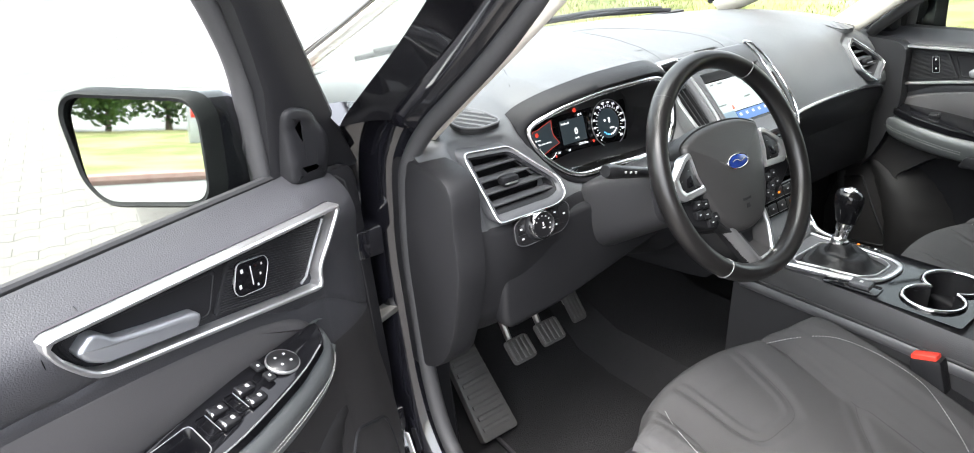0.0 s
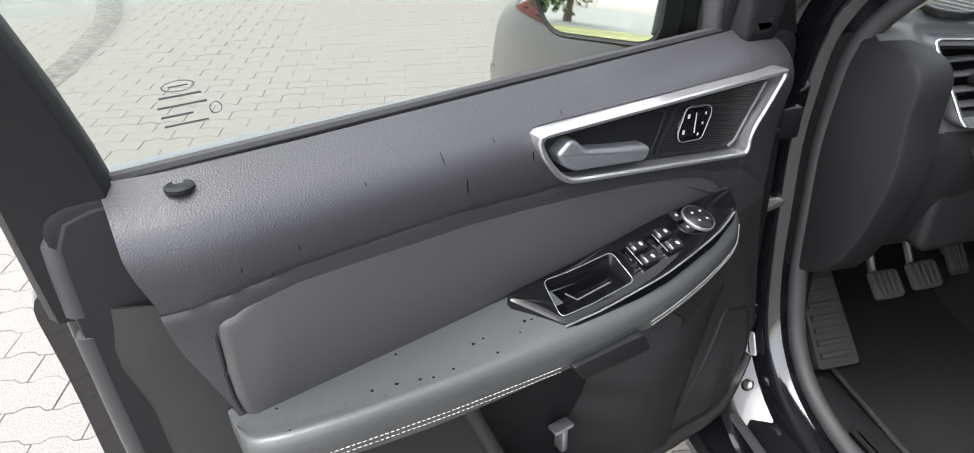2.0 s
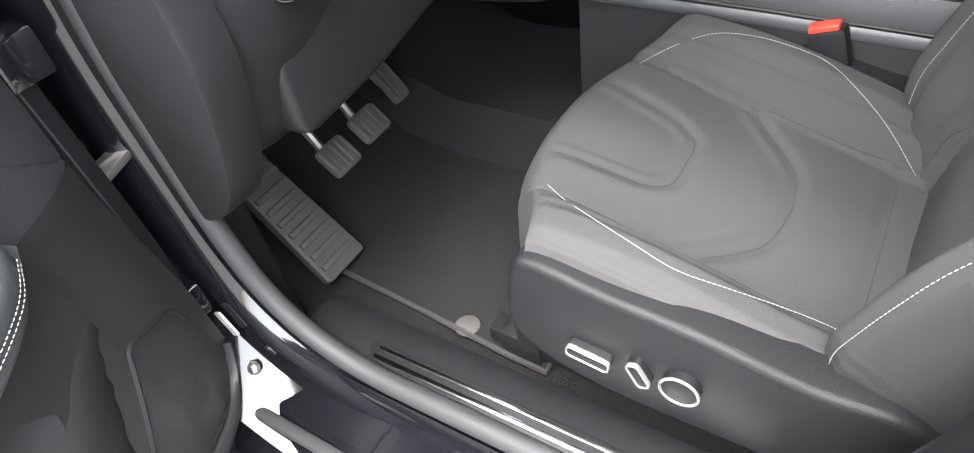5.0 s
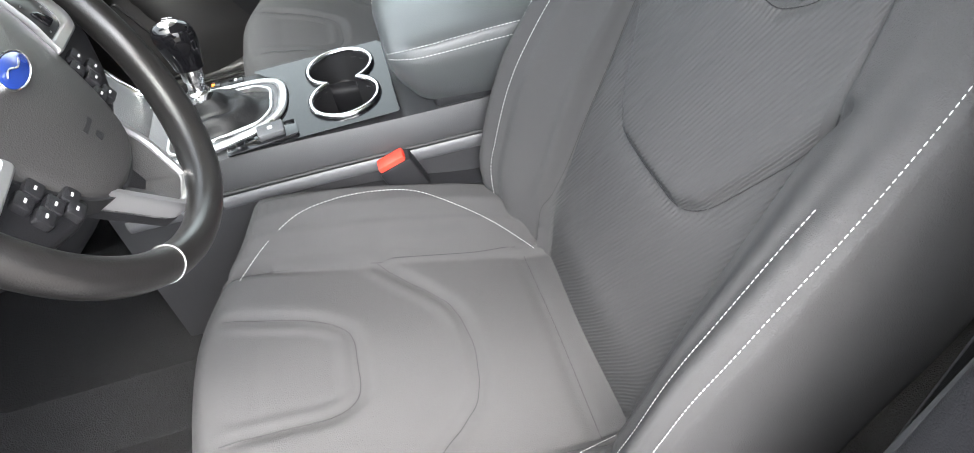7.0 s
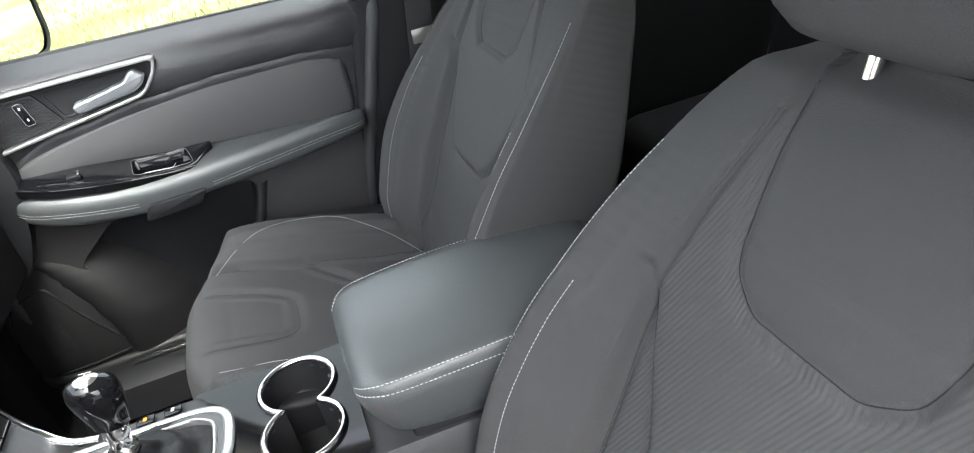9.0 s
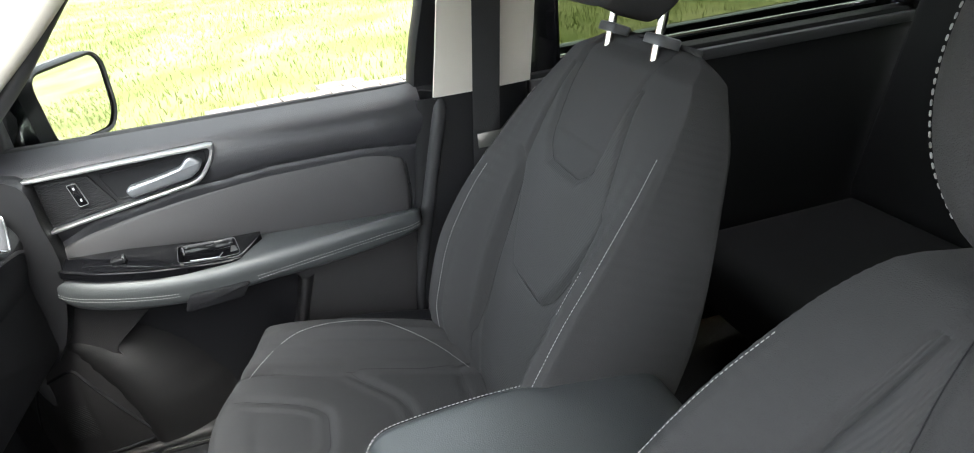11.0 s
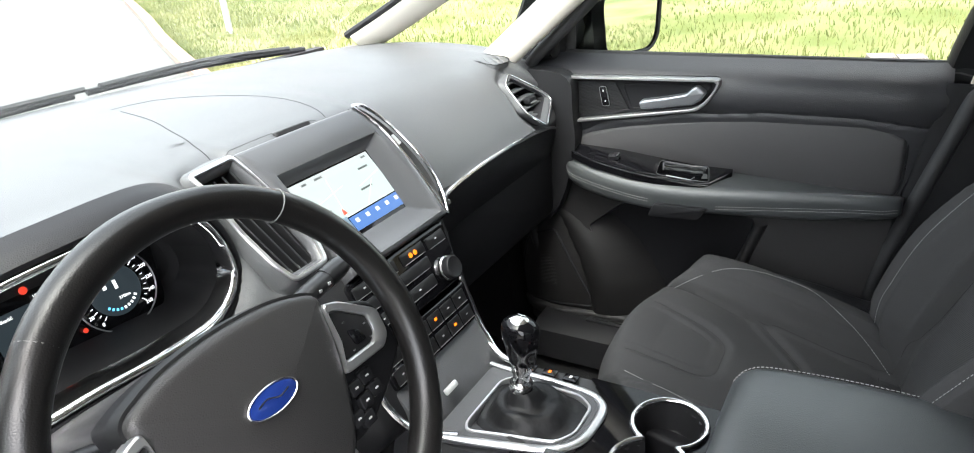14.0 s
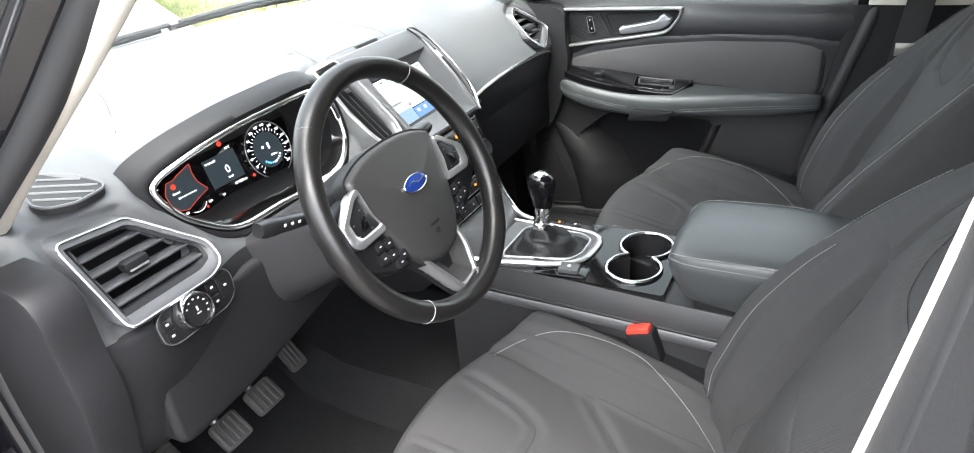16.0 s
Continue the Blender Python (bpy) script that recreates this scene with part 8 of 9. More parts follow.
            part("switch_mark", box((0.004, 0.003, 0.0004), (dx, dy, 0.0038), 0, mj), WHITE, plate_ob)
    else:
        bt = part("window_switch", prism(rounded([(-0.008, -0.012), (0.008, -0.012), (0.007, 0.012), (-0.007, 0.012)], 0.003), 0, 0.009, "xy", sw_m(0.110, -0.702), 0.003, 3), HARD, plate_ob, "black window switch")
        part("switch_lip", box((0.014, 0.0045, 0.006), (0, -0.0105, 0.007), 0.001, sw_m(0.110, -0.702)), CHROME, bt, "chrome switch lip")
    # map pocket and speaker
    pk = [Vector(p) for p in pock]
    back = bmesh.new()
    n = 80
    o = resample(pk, n)
    i_ = [Vector((p.x * 0.95 + 0.0, p.y * 0.97 + 0.015)) for p in o]
    la = [back.verts.new((panel_x(p.x, p.y) - 0.001, p.x, p.y)) for p in o]
    lb = [back.verts.new((-0.7805, p.x, p.y)) for p in i_]
    for k in range(n):
        back.faces.new((la[k], la[(k + 1) % n], lb[(k + 1) % n], lb[k]))
    back.faces.new(lb)
    bmesh.ops.recalc_face_normals(back, faces=back.faces[:])
    part("map_pocket", back, HARD, d, "deep black map pocket")
    lip_o = resample(spl([(-0.212, 0.680), (-0.184, 0.605), (-0.153, 0.508), (-0.118, 0.412), (-0.100, 0.382), (-0.060, 0.366), (0.125, 0.350), (0.300, 0.338), (0.352, 0.340), (0.392, 0.372), (0.408, 0.430)], 6), 90, False)
    lip_i = resample(spl([(-0.182, 0.680), (-0.158, 0.601), (-0.124, 0.514), (-0.094, 0.440), (-0.078, 0.420), (-0.050, 0.412), (0.110, 0.398), (0.290, 0.388), (0.340, 0.388), (0.372, 0.402), (0.393, 0.440)], 6), 90, False)
    rows4 = []
    for t, dx in ((0.0, -0.004), (0.10, 0.008), (0.30, 0.017), (0.62, 0.021), (0.86, 0.019), (0.97, 0.012), (1.0, 0.003), (1.05, -0.018), (1.07, -0.052)):
        rows4.append([(max(-0.779, panel_x(*p.lerp(q, min(1, t))) + dx), *p.lerp(q, t)) for p, q in zip(lip_o, lip_i)])
    part("pocket_lip", sheet(rows4), DOOR_LOW, d, "black pocket lip", smooth=60)
    sp = resample(rounded(SPEAKER, 0.016, 4), 90)
    on_door = lambda y, z, up: (panel_x(y, z) + up, y, z)
    rings = [[on_door(p.x, p.y, up) for p in inset(sp, off)] for off, up in ((-0.004, -0.002), (0.0, 0.007), (0.003, 0.009), (0.006, 0.007), (0.008, 0.002))]
    mid = Vector((sum(p.x for p in sp) / 90, sum(p.y for p in sp) / 90))
    core = inset(sp, 0.008)
    for k in (0.75, 0.5, 0.25, 0.02):
        rings.append([on_door(*(mid + (p - mid) * k), 0.002 + 0.004 * (1 - k)) for p in core])
    grille = part("speaker_grille", sheet(rings, closed=True), HARD, d, "black ribbed speaker grille", smooth=50)
    ribs = bmesh.new()
    core_t = [tuple(p) for p in core]
    for k in range(64):
        z0 = 0.375 + k * 0.0040
        ys = [y for y in (0.14 + 0.004 * q for q in range(68)) if inside(y, z0 - 0.20 * (y - 0.28), core_t)]
        if len(ys) > 3:
            pts = [ys[0] + (ys[-1] - ys[0]) * q / 5 for q in range(6)]
            lift_r = lambda y, z: 0.0024 + 0.0040 * min(1.0, nearest_on(y, z, core_t)[0] / 0.06)
            tube([on_door(y, z0 - 0.20 * (y - 0.28), lift_r(y, z0 - 0.20 * (y - 0.28))) for y in pts], 0.0011, 4, bm=ribs)
    part("grille_rib", ribs, DOOR_LOW, grille)
    # the rounded wall that swells out of the pocket towards the speaker
    sweep = [(0.395, -0.030, 0.158, 0.180), (0.43, -0.015, 0.152, 0.186), (0.47, 0.000, 0.150, 0.192), (0.53, 0.030, 0.164, 0.210), (0.57, 0.058, 0.180, 0.230), (0.60, 0.085, 0.202, 0.252), (0.625, 0.115, 0.228, 0.272), (0.650, 0.150, 0.255, 0.290), (0.690, 0.205, 0.285, 0.310)]
    rows5 = []
    for z, ya, yb, yc in [tuple(lerp_table(zz, [(q[0], q[1:]) for q in sweep])[k] if k >= 0 else zz for k in (-1, 0, 1, 2)) for zz in (0.395 + 0.295 * q / 24 for q in range(25))]:
        out = panel_x(yb, z) + lerp_table(z, [(0.39, 0.018), (0.57, 0.018), (0.64, 0.010), (0.68, -0.004), (0.70, -0.012)])
        row = []
        for q in range(17):
            t = q / 16
            row.append((-0.792 + (out + 0.792) * math.sin(t * math.pi / 2), ya + (yb - ya) * t, z))
        for t, dx in ((0.25, -0.001), (0.55, -0.006), (0.85, -0.013), (1.0, -0.024)):
            row.append((out + dx, yb + (yc - yb) * t, z))
        rows5.append(row)
    part("speaker_fairing", sheet(rows5), FAIRING, d, "smooth black speaker fairing", smooth=70)
    part("pocket_clip", merge(box((0.02, 0.012, 0.05), (-0.765, -0.012, 0.470), 0.003), box((0.02, 0.035, 0.008), (-0.762, -0.016, 0.494), 0.003)), SILVER, d, "grey pocket clip") if driver else None
    # outside mirror
    aim = Matrix.Translation((-0.950, 0.157, 1.078)) @ Matrix.Rotation(radians(22), 4, "Z") @ Matrix.Rotation(radians(-3), 4, "X") @ Matrix.Translation((0.014 if driver else 0.0, 0, -0.006 if driver else -0.012))
    g = rounded([(x * 1.07, z * 1.28 - 0.004) for x, z in [(-0.096, 0.038), (-0.080, 0.056), (0.080, 0.050), (0.092, 0.034), (0.088, -0.046), (0.072, -0.058), (-0.058, -0.060), (-0.084, -0.036)]], 0.02, 5)
    go = resample(g, 96)
    steps = [(0.002, -0.004), (-0.003, -0.007), (-0.0065, -0.003), (-0.009, 0.016), (-0.008, 0.040), (0.0, 0.062), (0.016, 0.080), (0.034, 0.088)]
    rows = [[aim @ Vector((p.x + max(0, dy) * 0.55, dy, p.y)) for p in inset(go, off)] for off, dy in steps]
    bm = sheet(rows[3:], closed=True)
    bm.faces.new([bm.verts.new(q) for q in rows[-1]])
    bmesh.ops.recalc_face_normals(bm, faces=bm.faces[:])
    mir = part("door_mirror", bm, PAINT, d, "glossy black outside mirror", smooth=60)
    part("mirror_bezel", sheet(rows[:4], closed=True), HARD, mir, "black mirror bezel", smooth=50)
    part("mirror_glass", prism(inset(resample(g, 90), 0.002), 0.004, 0.000, "xz", aim @ Matrix.Rotation(radians(-4.2 if driver else 0.5), 4, "X")), MIRROR, mir, "clear reflecting mirror glass")
    arm = [(-0.815, 0.305, 1.045), (-0.845, 0.290, 1.052), (-0.885, 0.250, 1.062), (-0.92, 0.215, 1.068)]
    part("mirror_arm", tube(spl(arm, 4), 0.040, 14, flat=1.25, up=(0, 0, 1)), HARD, mir, "black mirror arm", smooth=70)
    if driver:
        rng = random.Random(11)
        part("rain_drops", drops(rest, [(rng.uniform(-0.40, 0.02), rng.uniform(-0.735, -0.668), r, r * rng.uniform(0.9, 1.3)) for r in (rng.choice((0.0010, 0.0014, 0.0020)) for _ in range(26))], "z"), WET, d, "dark rain drops")
        part("rain_drops", drops(skin_top, [(y, z, 0.0007, h * 0.6) for y, z, h in ((-0.40, 0.930, 0.006), (-0.35, 0.935, 0.005), (-0.375, 0.915, 0.006), (-0.20, 0.975, 0.012), (-0.18, 0.945, 0.014), (-0.14, 0.978, 0.005), (-0.05, 0.985, 0.007), (-0.28, 0.972, 0.004), (-0.10, 0.955, 0.010))], "x"), WET, d, "dark rain streaks")
        for k, (w, h) in enumerate(((0.016, 0.0012), (0.034, 0.0018), (0.040, 0.0018), (0.026, 0.0018), (0.036, 0.0018))):
            part("glass_mark", box((0.0004, w, h), (-0.8246, -0.400 - (0.006 if k == 3 else 0), 1.062 - 0.0082 * k), 0), SATIN_GREY, pane)
        for cy, cz, a, b in ((-0.400, 1.062, 0.013, 0.0045), (-0.374, 1.038, 0.0050, 0.0050)):
            part("glass_mark", tube([(-0.8246, cy + a * math.cos(q), cz + b * math.sin(q)) for q in (2 * math.pi * k / 24 for k in range(24))], 0.0005, 4, True, up=(1, 0, 0)), SATIN_GREY, pane)
        part("door_plug", lathe([(0.012, 0), (0.012, 0.003), (0.009, 0.0045), (0.006, 0.003), (0, 0.003)], 24, Matrix.Translation((-0.770, -0.425, 0.996))), HARD, d, "round black plug")
        part("door_latch", tube([(-0.776, -0.466, 0.622), (-0.772, -0.470, 0.640), (-0.777, -0.478, 0.662), (-0.782, -0.492, 0.664), (-0.786, -0.494, 0.640)], 0.0045, 8), METAL, d, "steel door latch")
        part("latch_slot", box((0.012, 0.020, 0.030), (-0.781, -0.482, 0.642), 0.003), BLACK, d, "black latch slot")
        part("check_strap", merge(box((0.03, 0.09, 0.012), (-0.80, 0.435, 0.705), 0.003), tube([(-0.81, 0.40, 0.705), (-0.79, 0.47, 0.705)], 0.008, 8)), METAL, d, "steel door check strap")
    return d


swing = Matrix.Translation(HINGE) @ Matrix.Rotation(radians(-70), 4, "Z") @ Matrix.Translation(-HINGE)
build_door("driver_door", "open black car door with grey padded inner trim and mirror", True, swing)
MIRRORED = True
build_door("passenger_door", "closed black car door with grey padded inner trim and mirror", False, Matrix())
MIRRORED = False


# ---------- outdoors ----------
def far_mat(name, a, b, scale, bump=0.0):
    m = mat(name, a, 0.9, var=0.2, bump=bump, size=scale, spec=0.2)
    n, l = m.node_tree.nodes, m.node_tree.links
    tc, no, mx = n.new("ShaderNodeTexCoord"), n.new("ShaderNodeTexNoise"), n.new("ShaderNodeMix")
    no.inputs["Scale"].default_value, no.inputs["Detail"].default_value = scale, 8
    mx.data_type = "RGBA"
    mx.inputs[6].default_value, mx.inputs[7].default_value = (*a, 1), (*b, 1)
    l.new(tc.outputs["Object"], no.inputs["Vector"])
    ramp = n.new("ShaderNodeMapRange")
    ramp.inputs["From Min"].default_value, ramp.inputs["From Max"].default_value = 0.35, 0.65
    l.new(no.outputs[0], ramp.inputs["Value"])
    l.new(ramp.outputs[0], mx.inputs[0])
    l.new(mx.outputs[2], n["Principled BSDF"].inputs["Base Color"])
    return m


LAWN = far_mat("grass_ground", (0.100, 0.118, 0.032), (0.215, 0.205, 0.098), 1.0, 0.02)
BLADE = far_mat("grass_blades", (0.095, 0.128, 0.030), (0.205, 0.205, 0.085), 0.9)
STONE = far_mat("paver_stone", (0.112, 0.105, 0.099), (0.172, 0.163, 0.154), 210.0, 0.0008)
JOINT = far_mat("joint_sand", (0.085, 0.083, 0.070), (0.150, 0.142, 0.125), 40.0)
PATCH_STONE = far_mat("old_paver_stone", (0.20, 0.175, 0.165), (0.27, 0.235, 0.220), 4.0)


def rubbed_rubber():
    """Broken dark rubber left on stone: partly see-through."""
    m = far_mat("tyre_rubber", (0.05, 0.05, 0.05), (0.08, 0.08, 0.08), 9.0)
    n, l = m.node_tree.nodes, m.node_tree.links
    b = n["Principled BSDF"]
    tex, ramp, tc = n.new("ShaderNodeTexNoise"), n.new("ShaderNodeMapRange"), n.new("ShaderNodeTexCoord")
    tex.inputs["Scale"].default_value, tex.inputs["Detail"].default_value = 22.0, 6
    ramp.inputs["From Min"].default_value, ramp.inputs["From Max"].default_value = 0.40, 0.66
    ramp.inputs["To Min"].default_value, ramp.inputs["To Max"].default_value = 0.05, 0.42
    l.new(tc.outputs["Object"], tex.inputs["Vector"])
    l.new(tex.outputs[0], ramp.inputs["Value"])
    l.new(ramp.outputs[0], b.inputs["Alpha"])
    return m


TYRE_MARK = rubbed_rubber()
ROAD = far_mat("grey_paving_far", (0.120, 0.122, 0.118), (0.150, 0.152, 0.146), 5.0)
KERB = far_mat("pink_concrete", (0.30, 0.19, 0.16), (0.36, 0.25, 0.21), 8.0)
BRICK_RED = far_mat("red_house_wall", (0.42, 0.13, 0.09), (0.50, 0.18, 0.12), 3.0)
LEAF = far_mat("tree_leaves", (0.035, 0.075, 0.020), (0.09, 0.15, 0.04), 3.0)
BARK = far_mat("tree_bark", (0.10, 0.08, 0.06), (0.18, 0.14, 0.10), 12.0)
GALV = mat("galvanised_steel", (0.50, 0.52, 0.54), 0.45, 0.5)


def edge_x(y):
    """The grass begins to the right of this line."""
    return straight(y, [(-60, 1.35), (-4, 1.35), (0.0, 1.45), (3.0, 2.55), (6.76, 4.65), (8.5, 5.64), (11.1, 7.25), (15.8, 9.98), (21.5, 13.4), (42.7, 25.8), (60, 36.0)])


def rise(x, y):
    """The meadow climbs gently away from the car."""
    d = max(0.0, math.hypot(x, y) - 5.0)
    return 0.030 * d if d < 60 else 1.8 + 0.012 * (d - 60)


g_rows = []
for j in range(61):
    v = (j - 30) / 30
    y = math.copysign(abs(v) ** 3, v) * 900
    row = []
    for i in range(61):
        u = (i - 30) / 30
        x = math.copysign(abs(u) ** 3, u) * 900
        row.append((x, y, -0.06 + rise(x, y)))
    g_rows.append(row)
gr = part("ground", sheet(g_rows), ROAD)
tagged(gr, "pale grey paved yard reaching into the distance", "ground", kind="structure")
rows = []
for j in range(70):
    y = -60 + 135 * j / 69
    e = edge_x(y)
    rows.append([(e + (1 - k / 30) * 0 + (k / 30) ** 2.2 * 110, y, 0.02 + rise(e + (k / 30) ** 2.2 * 110, y) + 0.02 * math.sin(k * 1.7 + j) * min(1, k / 3)) for k in range(31)])
lw = part("lawn", sheet(rows), LAWN)
tagged(lw, "bright green uneven meadow grass beside the yard", "grass", kind="structure")
kb = []
pts = [(edge_x(y), y) for y in (-30, -10, -4, 0, 1.5, 3, 5, 7.2, 9, 11, 20, 40, 60)]
kb = [[(x - 0.16, y, rise(x, y) - 0.05), (x - 0.16, y, rise(x, y) + 0.035), (x + 0.02, y, rise(x, y) + 0.04), (x + 0.03, y, rise(x, y) - 0.05)] for x, y in pts]
k_ob = part("kerb", sheet(kb), KERB)
tagged(k_ob, "pinkish concrete edging between yard and grass", "kerb", kind="structure")
rng = random.Random(5)


def tufts(n, zone, tall, name, label):
    bm_v, bm_f = [], []
    for _ in range(n):
        x, y = zone()
        h = tall * rng.uniform(0.5, 1.3)
        a = rng.uniform(0, 6.28)
        w = h * 0.10
        dx, dy = math.cos(a), math.sin(a)
        lx, ly = rng.uniform(-0.5, 0.5) * h, rng.uniform(-0.5, 0.5) * h
        z = rise(x, y) + 0.01
        k = len(bm_v)
        bm_v += [(x - dx * w, y - dy * w, z), (x + dx * w, y + dy * w, z), (x + lx * 0.4 + dx * w * 0.7, y + ly * 0.4 + dy * w * 0.7, z + h * 0.6), (x + lx * 0.4 - dx * w * 0.7, y + ly * 0.4 - dy * w * 0.7, z + h * 0.6), (x + lx, y + ly, z + h)]
        bm_f += [(k, k + 1, k + 2, k + 3), (k + 3, k + 2, k + 4)]
    me = bpy.data.meshes.new(name)
    me.from_pydata(bm_v, [], bm_f)
    me.materials.append(BLADE)
    return tagged(new(name, me), label, "grass", kind="stuff")


def near_zone():
    y = rng.uniform(-9, 16)
    return edge_x(y) + 0.05 + rng.random() ** 1.8 * 16, y


tufts(90000, near_zone, 0.065, "grass_blades", "tall uneven green grass blades")

# an old paved patch sunk in the meadow
patch = thing("paved_patch", "small patch of pinkish grey pavers sunk in the grass", "paving", kind="structure", base=(4.6, 0, 0))
pm = Matrix.Rotation(radians(12), 4, "Z")
pv_v, pv_f = [], []
for i in range(12):
    for j in range(11):
        cx, cy = 3.55 + 0.205 * i, -1.35 + 0.205 * j + (0.10 if i % 2 else 0)
        if cx > 5.75 - 0.25 * abs(j - 5) * 0.35 + rng.uniform(-0.15, 0.15):
            continue
        z = rise(cx, cy) + 0.075 + rng.uniform(-0.006, 0.006)
        b0 = len(pv_v)
        for x, y, q in ((-0.097, -0.097, -0.06), (0.097, -0.097, -0.06), (0.097, 0.097, -0.06), (-0.097, 0.097, -0.06), (-0.094, -0.094, 0), (0.094, -0.094, 0), (0.094, 0.094, 0), (-0.094, 0.094, 0)):
            w = pm @ Vector((x, y, 0))
            pv_v.append((cx + w.x, cy + w.y, z + q))
        pv_f += [tuple(b0 + a for a in f) for f in ((0, 1, 5, 4), (1, 2, 6, 5), (2, 3, 7, 6), (3, 0, 4, 7), (4, 5, 6, 7))]
me = bpy.data.meshes.new("old_pavers")
me.from_pydata(pv_v, [], pv_f)
me.materials.append(PATCH_STONE)
ob = new("old_pavers", me)
ob.parent, ob.matrix_parent_inverse = patch, HOME[patch.name]
ob["kind"] = "stuff"

# a curved tyre mark on the yard
arc = spl([(-3.25, 3.1), (-3.14, 3.84), (-3.10, 4.54), (-3.12, 5.43), (-3.30, 6.30), (-3.48, 6.9), (-3.95, 7.8)], 8)
rows = []
for a, b in zip(arc, arc[1:]):
    t = (b - a).normalized()
    rows.append([(a.x - t.y * w, a.y + t.x * w, rise(a.x, a.y) + 0.003) for w in (-0.11, -0.07, -0.03, 0.01, 0.05, 0.09)])
tm = part("tyre_mark", sheet(rows), TYRE_MARK)
tagged(tm, "faint dark curved tyre mark on the pale paving", "tyre mark", kind="structure")

# far wall, houses and pole
pl = thing("lamp_post", "grey steel pole standing in the grass", "pole", base=(6.15, 7.79, 0))
part("post_tube", tube([(6.15, 7.79, -0.1), (6.15, 7.79, 4.5)], 0.045, 12), GALV, pl)
def build_house(at, turn, w, h, d, label):
    ho = thing("house", label, "house", "houses", base=at)
    m = Matrix.Translation(at) @ Matrix.Rotation(radians(turn), 4, "Z")
    part("wall", box((w, d, h), (0, 0, h / 2), 0.02, m), BRICK_RED, ho, "red brick wall")
    roof = [(-w / 2 - 0.4, h), (w / 2 + 0.4, h), (w / 2 - 1.2, h + 3), (-w / 2 + 1.2, h + 3)]
    part("roof", prism(roof, -d / 2 - 0.4, d / 2 + 0.4, "xz", m), BARK, ho, "dark tiled roof")
    for k in range(int(w // 3)):
        x = -w / 2 + 1.5 + 3 * k
        win = part("window", box((1.3, 0.08, 1.4), (x, -d / 2 - 0.02, 1.7), 0.01, m), WHITE, ho, "white framed window")
        for dx in (-0.3, 0.3):
            part("pane", box((0.5, 0.04, 1.2), (x + dx, -d / 2 - 0.07, 1.7), 0.005, m), PIANO, win)
    return ho


build_house((34.0, 27.0, 1.1), -52, 18, 3.6, 9, "red brick house with a white window across the meadow")
build_house((19.0, -16.0, 0.6), -120, 14, 3.0, 8, "red brick house behind the meadow")
wl_ = part("garden_wall", box((60, 0.3, 1.5), (0, 0, 0.6), 0.02, Matrix.Translation((16, 34, 1.1)) @ Matrix.Rotation(radians(-20), 4, "Z")), GALV)
tagged(wl_, "long grey wall across the far side of the meadow", "wall", kind="structure")

# planted strip, trees and a bin behind the car, seen in the mirror
strip = thing("planting_strip", "kerbed grass strip behind the yard", "grass strip", base=(-16, 0, 0), kind="structure")
part("strip_grass", sheet([[(x, y, rise(x, y) + 0.04) for y in range(-9, 42, 3)] for x in (-11.2, -13, -16, -20, -24)]), LAWN, strip)
part("strip_kerb", tube([(-11.2, y, rise(-11.2, y) + 0.0) for y in range(-9, 42, 3)], 0.09, 8), KERB, strip, "pale concrete kerb")
bz = rise(-18, -2)
bi = thing("waste_bin", "grey and red waste bin standing on the grass strip", "bin", base=(-18.0, -2.2, bz))
part("bin_body", box((0.3, 0.4, 0.95), (-18.0, -2.2, bz + 0.475), 0.04), GALV, bi)
part("bin_panel", box((0.03, 0.3, 0.22), (-17.84, -2.2, bz + 0.75), 0.01), RED, bi, "red front panel")
bi2 = thing("bollard", "slim red bollard on the grass strip", "bollard", base=(-19.0, 0.9, bz))
part("bollard_body", tube([(-19.0, 0.9, bz), (-19.0, 0.9, bz + 0.8)], 0.09, 12), RED, bi2)
part("bollard_band", tube([(-19.0, 0.9, bz + 0.5), (-19.0, 0.9, bz + 0.62)], 0.093, 12), WHITE, bi2)
build_house((-9.5, 34.0, 0.9), 12, 11, 3.2, 7, "low house with a dark roof beyond the grass strip")


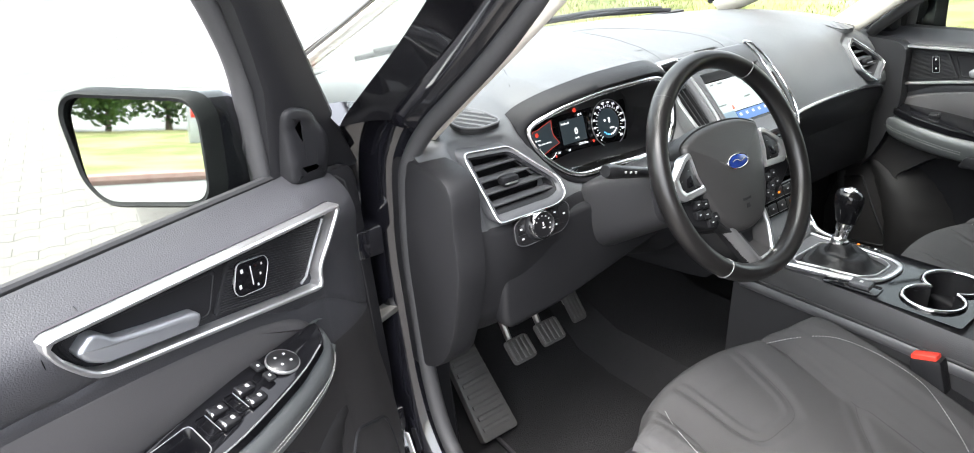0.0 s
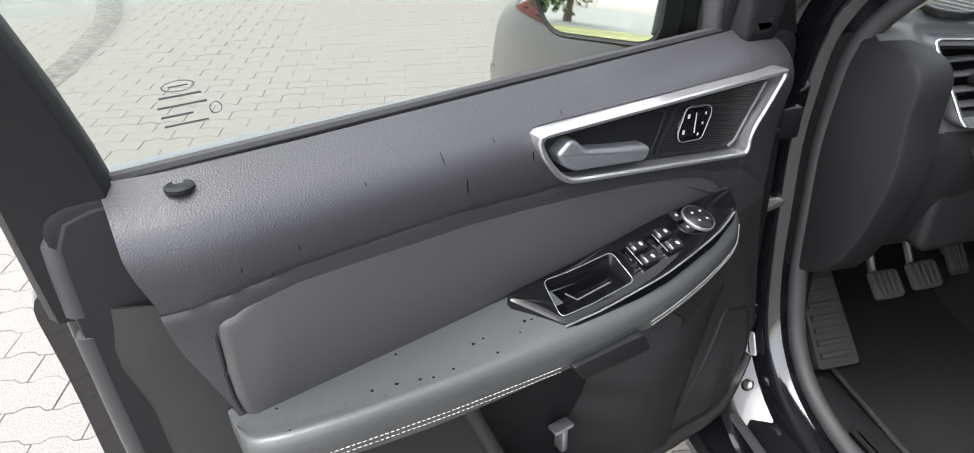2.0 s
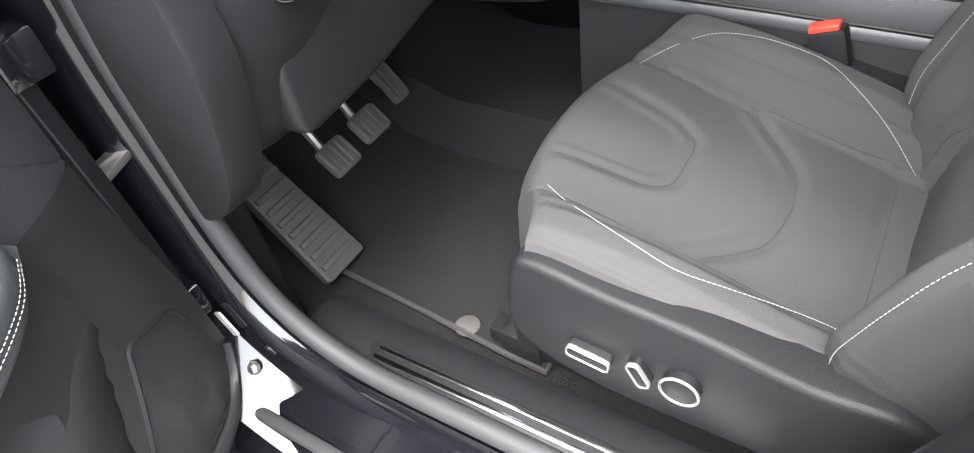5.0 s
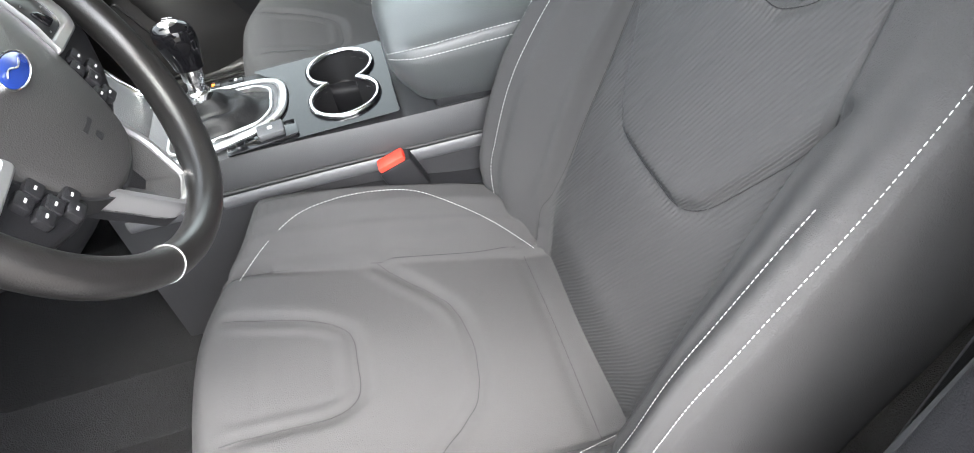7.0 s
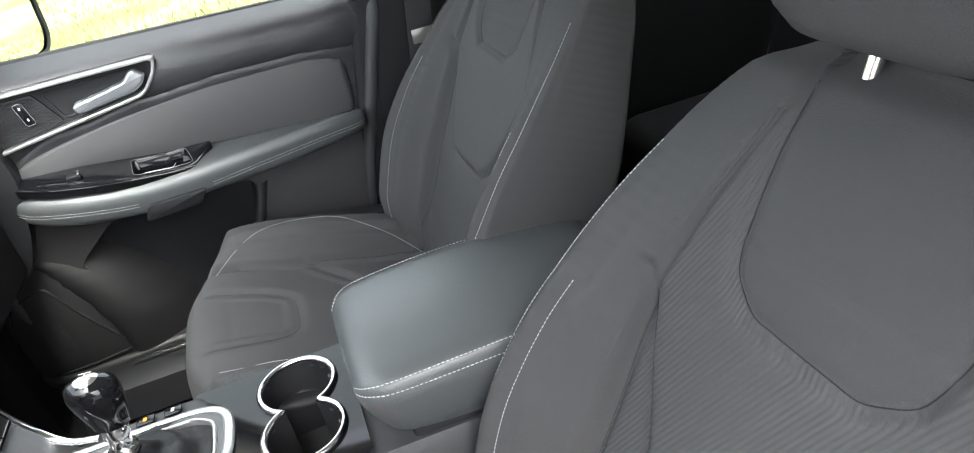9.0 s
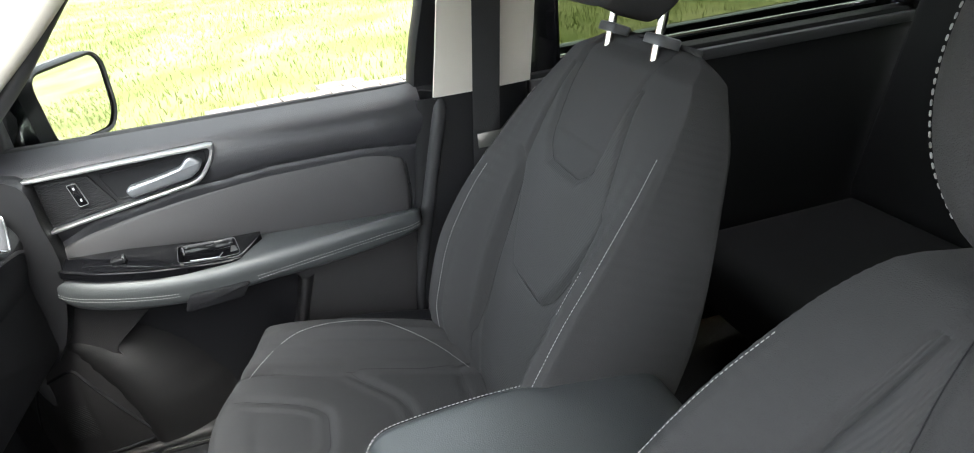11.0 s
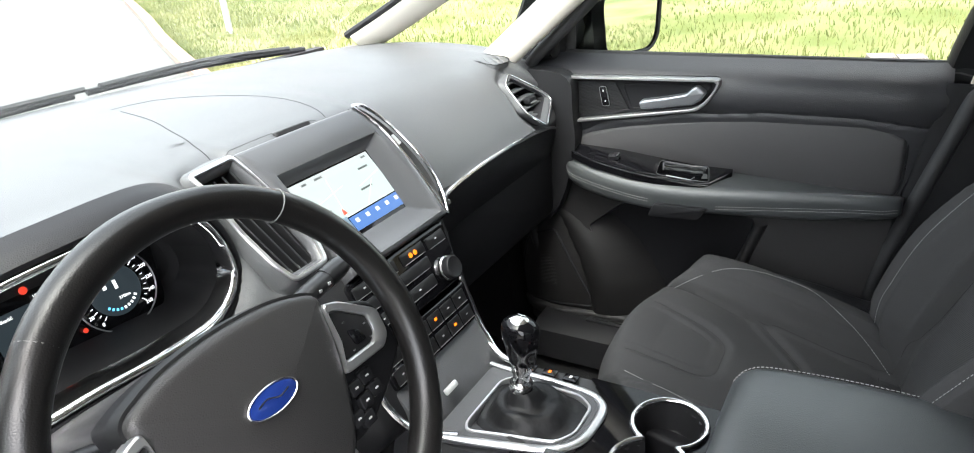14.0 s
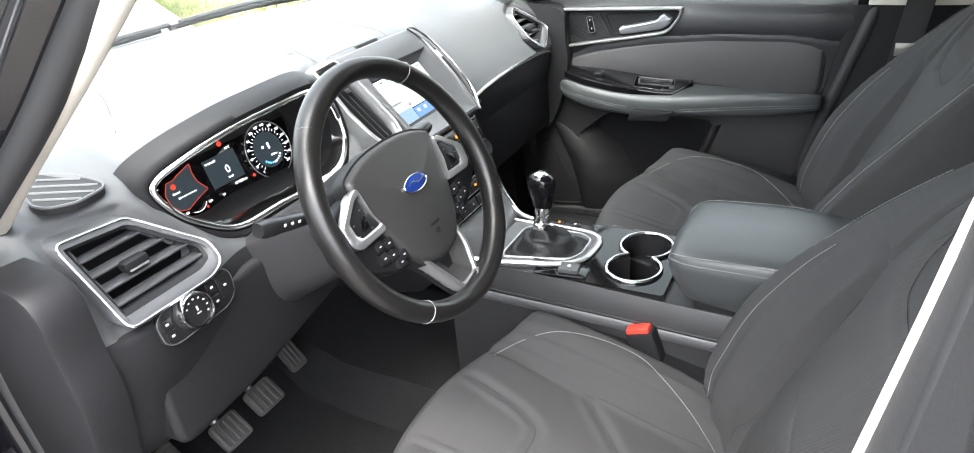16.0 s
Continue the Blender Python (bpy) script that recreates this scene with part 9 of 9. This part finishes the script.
def build_tree(x, y, h, label):
    t = thing("tree", label, "tree", "trees behind the yard", base=(x, y, rise(x, y)))
    z0 = rise(x, y)
    part("trunk", tube([(x, y, z0 - 0.1), (x + 0.1, y, z0 + h * 0.3), (x, y + 0.1, z0 + h * 0.75)], [0.16 * h / 6, 0.11 * h / 6, 0.04], 10), BARK, t)
    limbs = bmesh.new()
    for k in range(7):
        a = k * 0.9
        tube([(x, y, z0 + h * (0.25 + 0.06 * k)), (x + math.cos(a) * h * 0.12, y + math.sin(a) * h * 0.12, z0 + h * (0.38 + 0.06 * k)), (x + math.cos(a) * h * 0.22, y + math.sin(a) * h * 0.22, z0 + h * (0.45 + 0.06 * k))], [0.05, 0.035, 0.015], 6, bm=limbs)
    part("limbs", limbs, BARK, t)
    vs, fs = [], []
    for _ in range(2600):
        a, b, r = rng.uniform(0, 6.28), rng.uniform(-1, 1), rng.random() ** 0.45
        k = 1 + 0.25 * math.sin(3 * a + x) + 0.2 * math.sin(5 * b * 3)
        c = Vector((x + math.cos(a) * math.sqrt(1 - b * b) * r * h * 0.30 * k, y + math.sin(a) * math.sqrt(1 - b * b) * r * h * 0.30 * k, z0 + h * 0.50 + b * r * h * 0.48))
        s = rng.uniform(0.07, 0.16)
        u = Vector((rng.uniform(-1, 1), rng.uniform(-1, 1), rng.uniform(-1, 1))).normalized()
        w = u.orthogonal().normalized()
        q = len(vs)
        vs += [c - u * s, c + w * s * 0.6, c + u * s, c - w * s * 0.6]
        fs.append((q, q + 1, q + 2, q + 3))
    me = bpy.data.meshes.new("crown")
    me.from_pydata(vs, [], fs)
    me.materials.append(LEAF)
    ob = new("crown", me)
    ob.parent = t
    ob.matrix_parent_inverse = HOME[t.name]


for x, y, h in ((-25, -4.5, 4.2), (-26, -2.5, 4.6), (-24.5, -0.6, 3.8), (-27, 0.9, 4.8), (-25, 2.6, 4.0), (-28, 5.0, 5), (-26, 8.5, 6), (-30, -7, 8), (-22, 20, 9), (-12, 30, 9)):
    build_tree(x, y, h, "leafy green tree behind the yard")

# ---------- paving ----------
pv = thing("paving", "pale grey zigzag concrete pavers with dark joints", "paving", kind="structure", base=(-2, 0, 0))
PL, PW, ZIG, GAP = 0.225, 0.1125, 0.016, 0.0013
turn = Matrix.Rotation(radians(-7), 4, "Z")
shape = []
n_s = [(0.0, 0.0), (0.08, 0.0), (0.17, 1.0), (0.33, 1.0), (0.42, 0.0), (0.58, 0.0), (0.67, 1.0), (0.83, 1.0), (0.92, 0.0), (1.0, 0.0)]
low_ = [(PL * a + (GAP if a == 0 else -GAP if a == 1 else 0), -PW / 2 + GAP + ZIG * (b - 0.5)) for a, b in n_s]
top_ = [(PL * a + (GAP if a == 0 else -GAP if a == 1 else 0), PW / 2 - GAP + ZIG * (b - 0.5)) for a, b in n_s]
outline = low_ + top_[::-1]


def paver_mesh(seed):
    r2 = random.Random(seed)
    q = [Vector((x, y)) for x, y in outline]
    tilt_a, tilt_b = r2.uniform(-0.003, 0.003), r2.uniform(-0.003, 0.003)
    n = len(q)
    ins_ = inset(q, 0.0014)
    v = [(p.x, p.y, -0.05) for p in q] + [(p.x, p.y, -0.0014) for p in q] + [(p.x, p.y, tilt_a * p.x + tilt_b * p.y) for p in ins_]
    f = [(a, (a + 1) % n, n + (a + 1) % n, n + a) for a in range(n)] + [(n + a, n + (a + 1) % n, 2 * n + (a + 1) % n, 2 * n + a) for a in range(n)] + [tuple(range(2 * n, 3 * n))]
    return v, f


shapes = []
for k in range(5):
    me = bpy.data.meshes.new("paver")
    v, f = paver_mesh(k)
    me.from_pydata(v, [], f)
    me.materials.append(STONE)
    shapes.append(me)
part("joint_bed", prism([(-9, -7), (1.3, -7), (1.3, 9), (-9, 9)], -0.05, -0.0035, "xy"), JOINT, pv, "sandy joints")
all_v, all_f, count = [], [], 0
for j in range(-75, 90):
    for i in range(-46, 10):
        x, y = i * PL + (PL / 2 if j % 2 else 0), j * PW
        c = turn @ Vector((x + PL / 2, y, 0))
        if not (-8.8 < c.x < 1.2 and -6.8 < c.y < 8.8):
            continue
        dz = rng.uniform(-0.0007, 0.0007)
        k = rng.randrange(5)
        if -1.85 < c.x < -0.72 and -0.55 < c.y < 1.25 and count < 300:
            ob = new("paver", shapes[k])
            ob.matrix_basis = Matrix.Translation((c.x, c.y, dz)) @ turn @ Matrix.Translation((-PL / 2, 0, 0))
            ob.parent = pv
            ob.matrix_parent_inverse = HOME[pv.name]
            count += 1
        elif not (-0.7 < c.x and -2.0 < c.y < 2.0):
            v, f = paver_mesh(k)
            m = Matrix.Translation((c.x, c.y, dz)) @ turn @ Matrix.Translation((-PL / 2, 0, 0))
            b0 = len(all_v)
            all_v += [tuple(m @ Vector(q)) for q in v]
            all_f += [tuple(b0 + a for a in q) for q in f]
me = bpy.data.meshes.new("far_pavers")
me.from_pydata(all_v, [], all_f)
me.materials.append(STONE)
ob = new("far_pavers", me)
ob.parent = pv
ob.matrix_parent_inverse = HOME[pv.name]
ob["kind"] = "stuff"
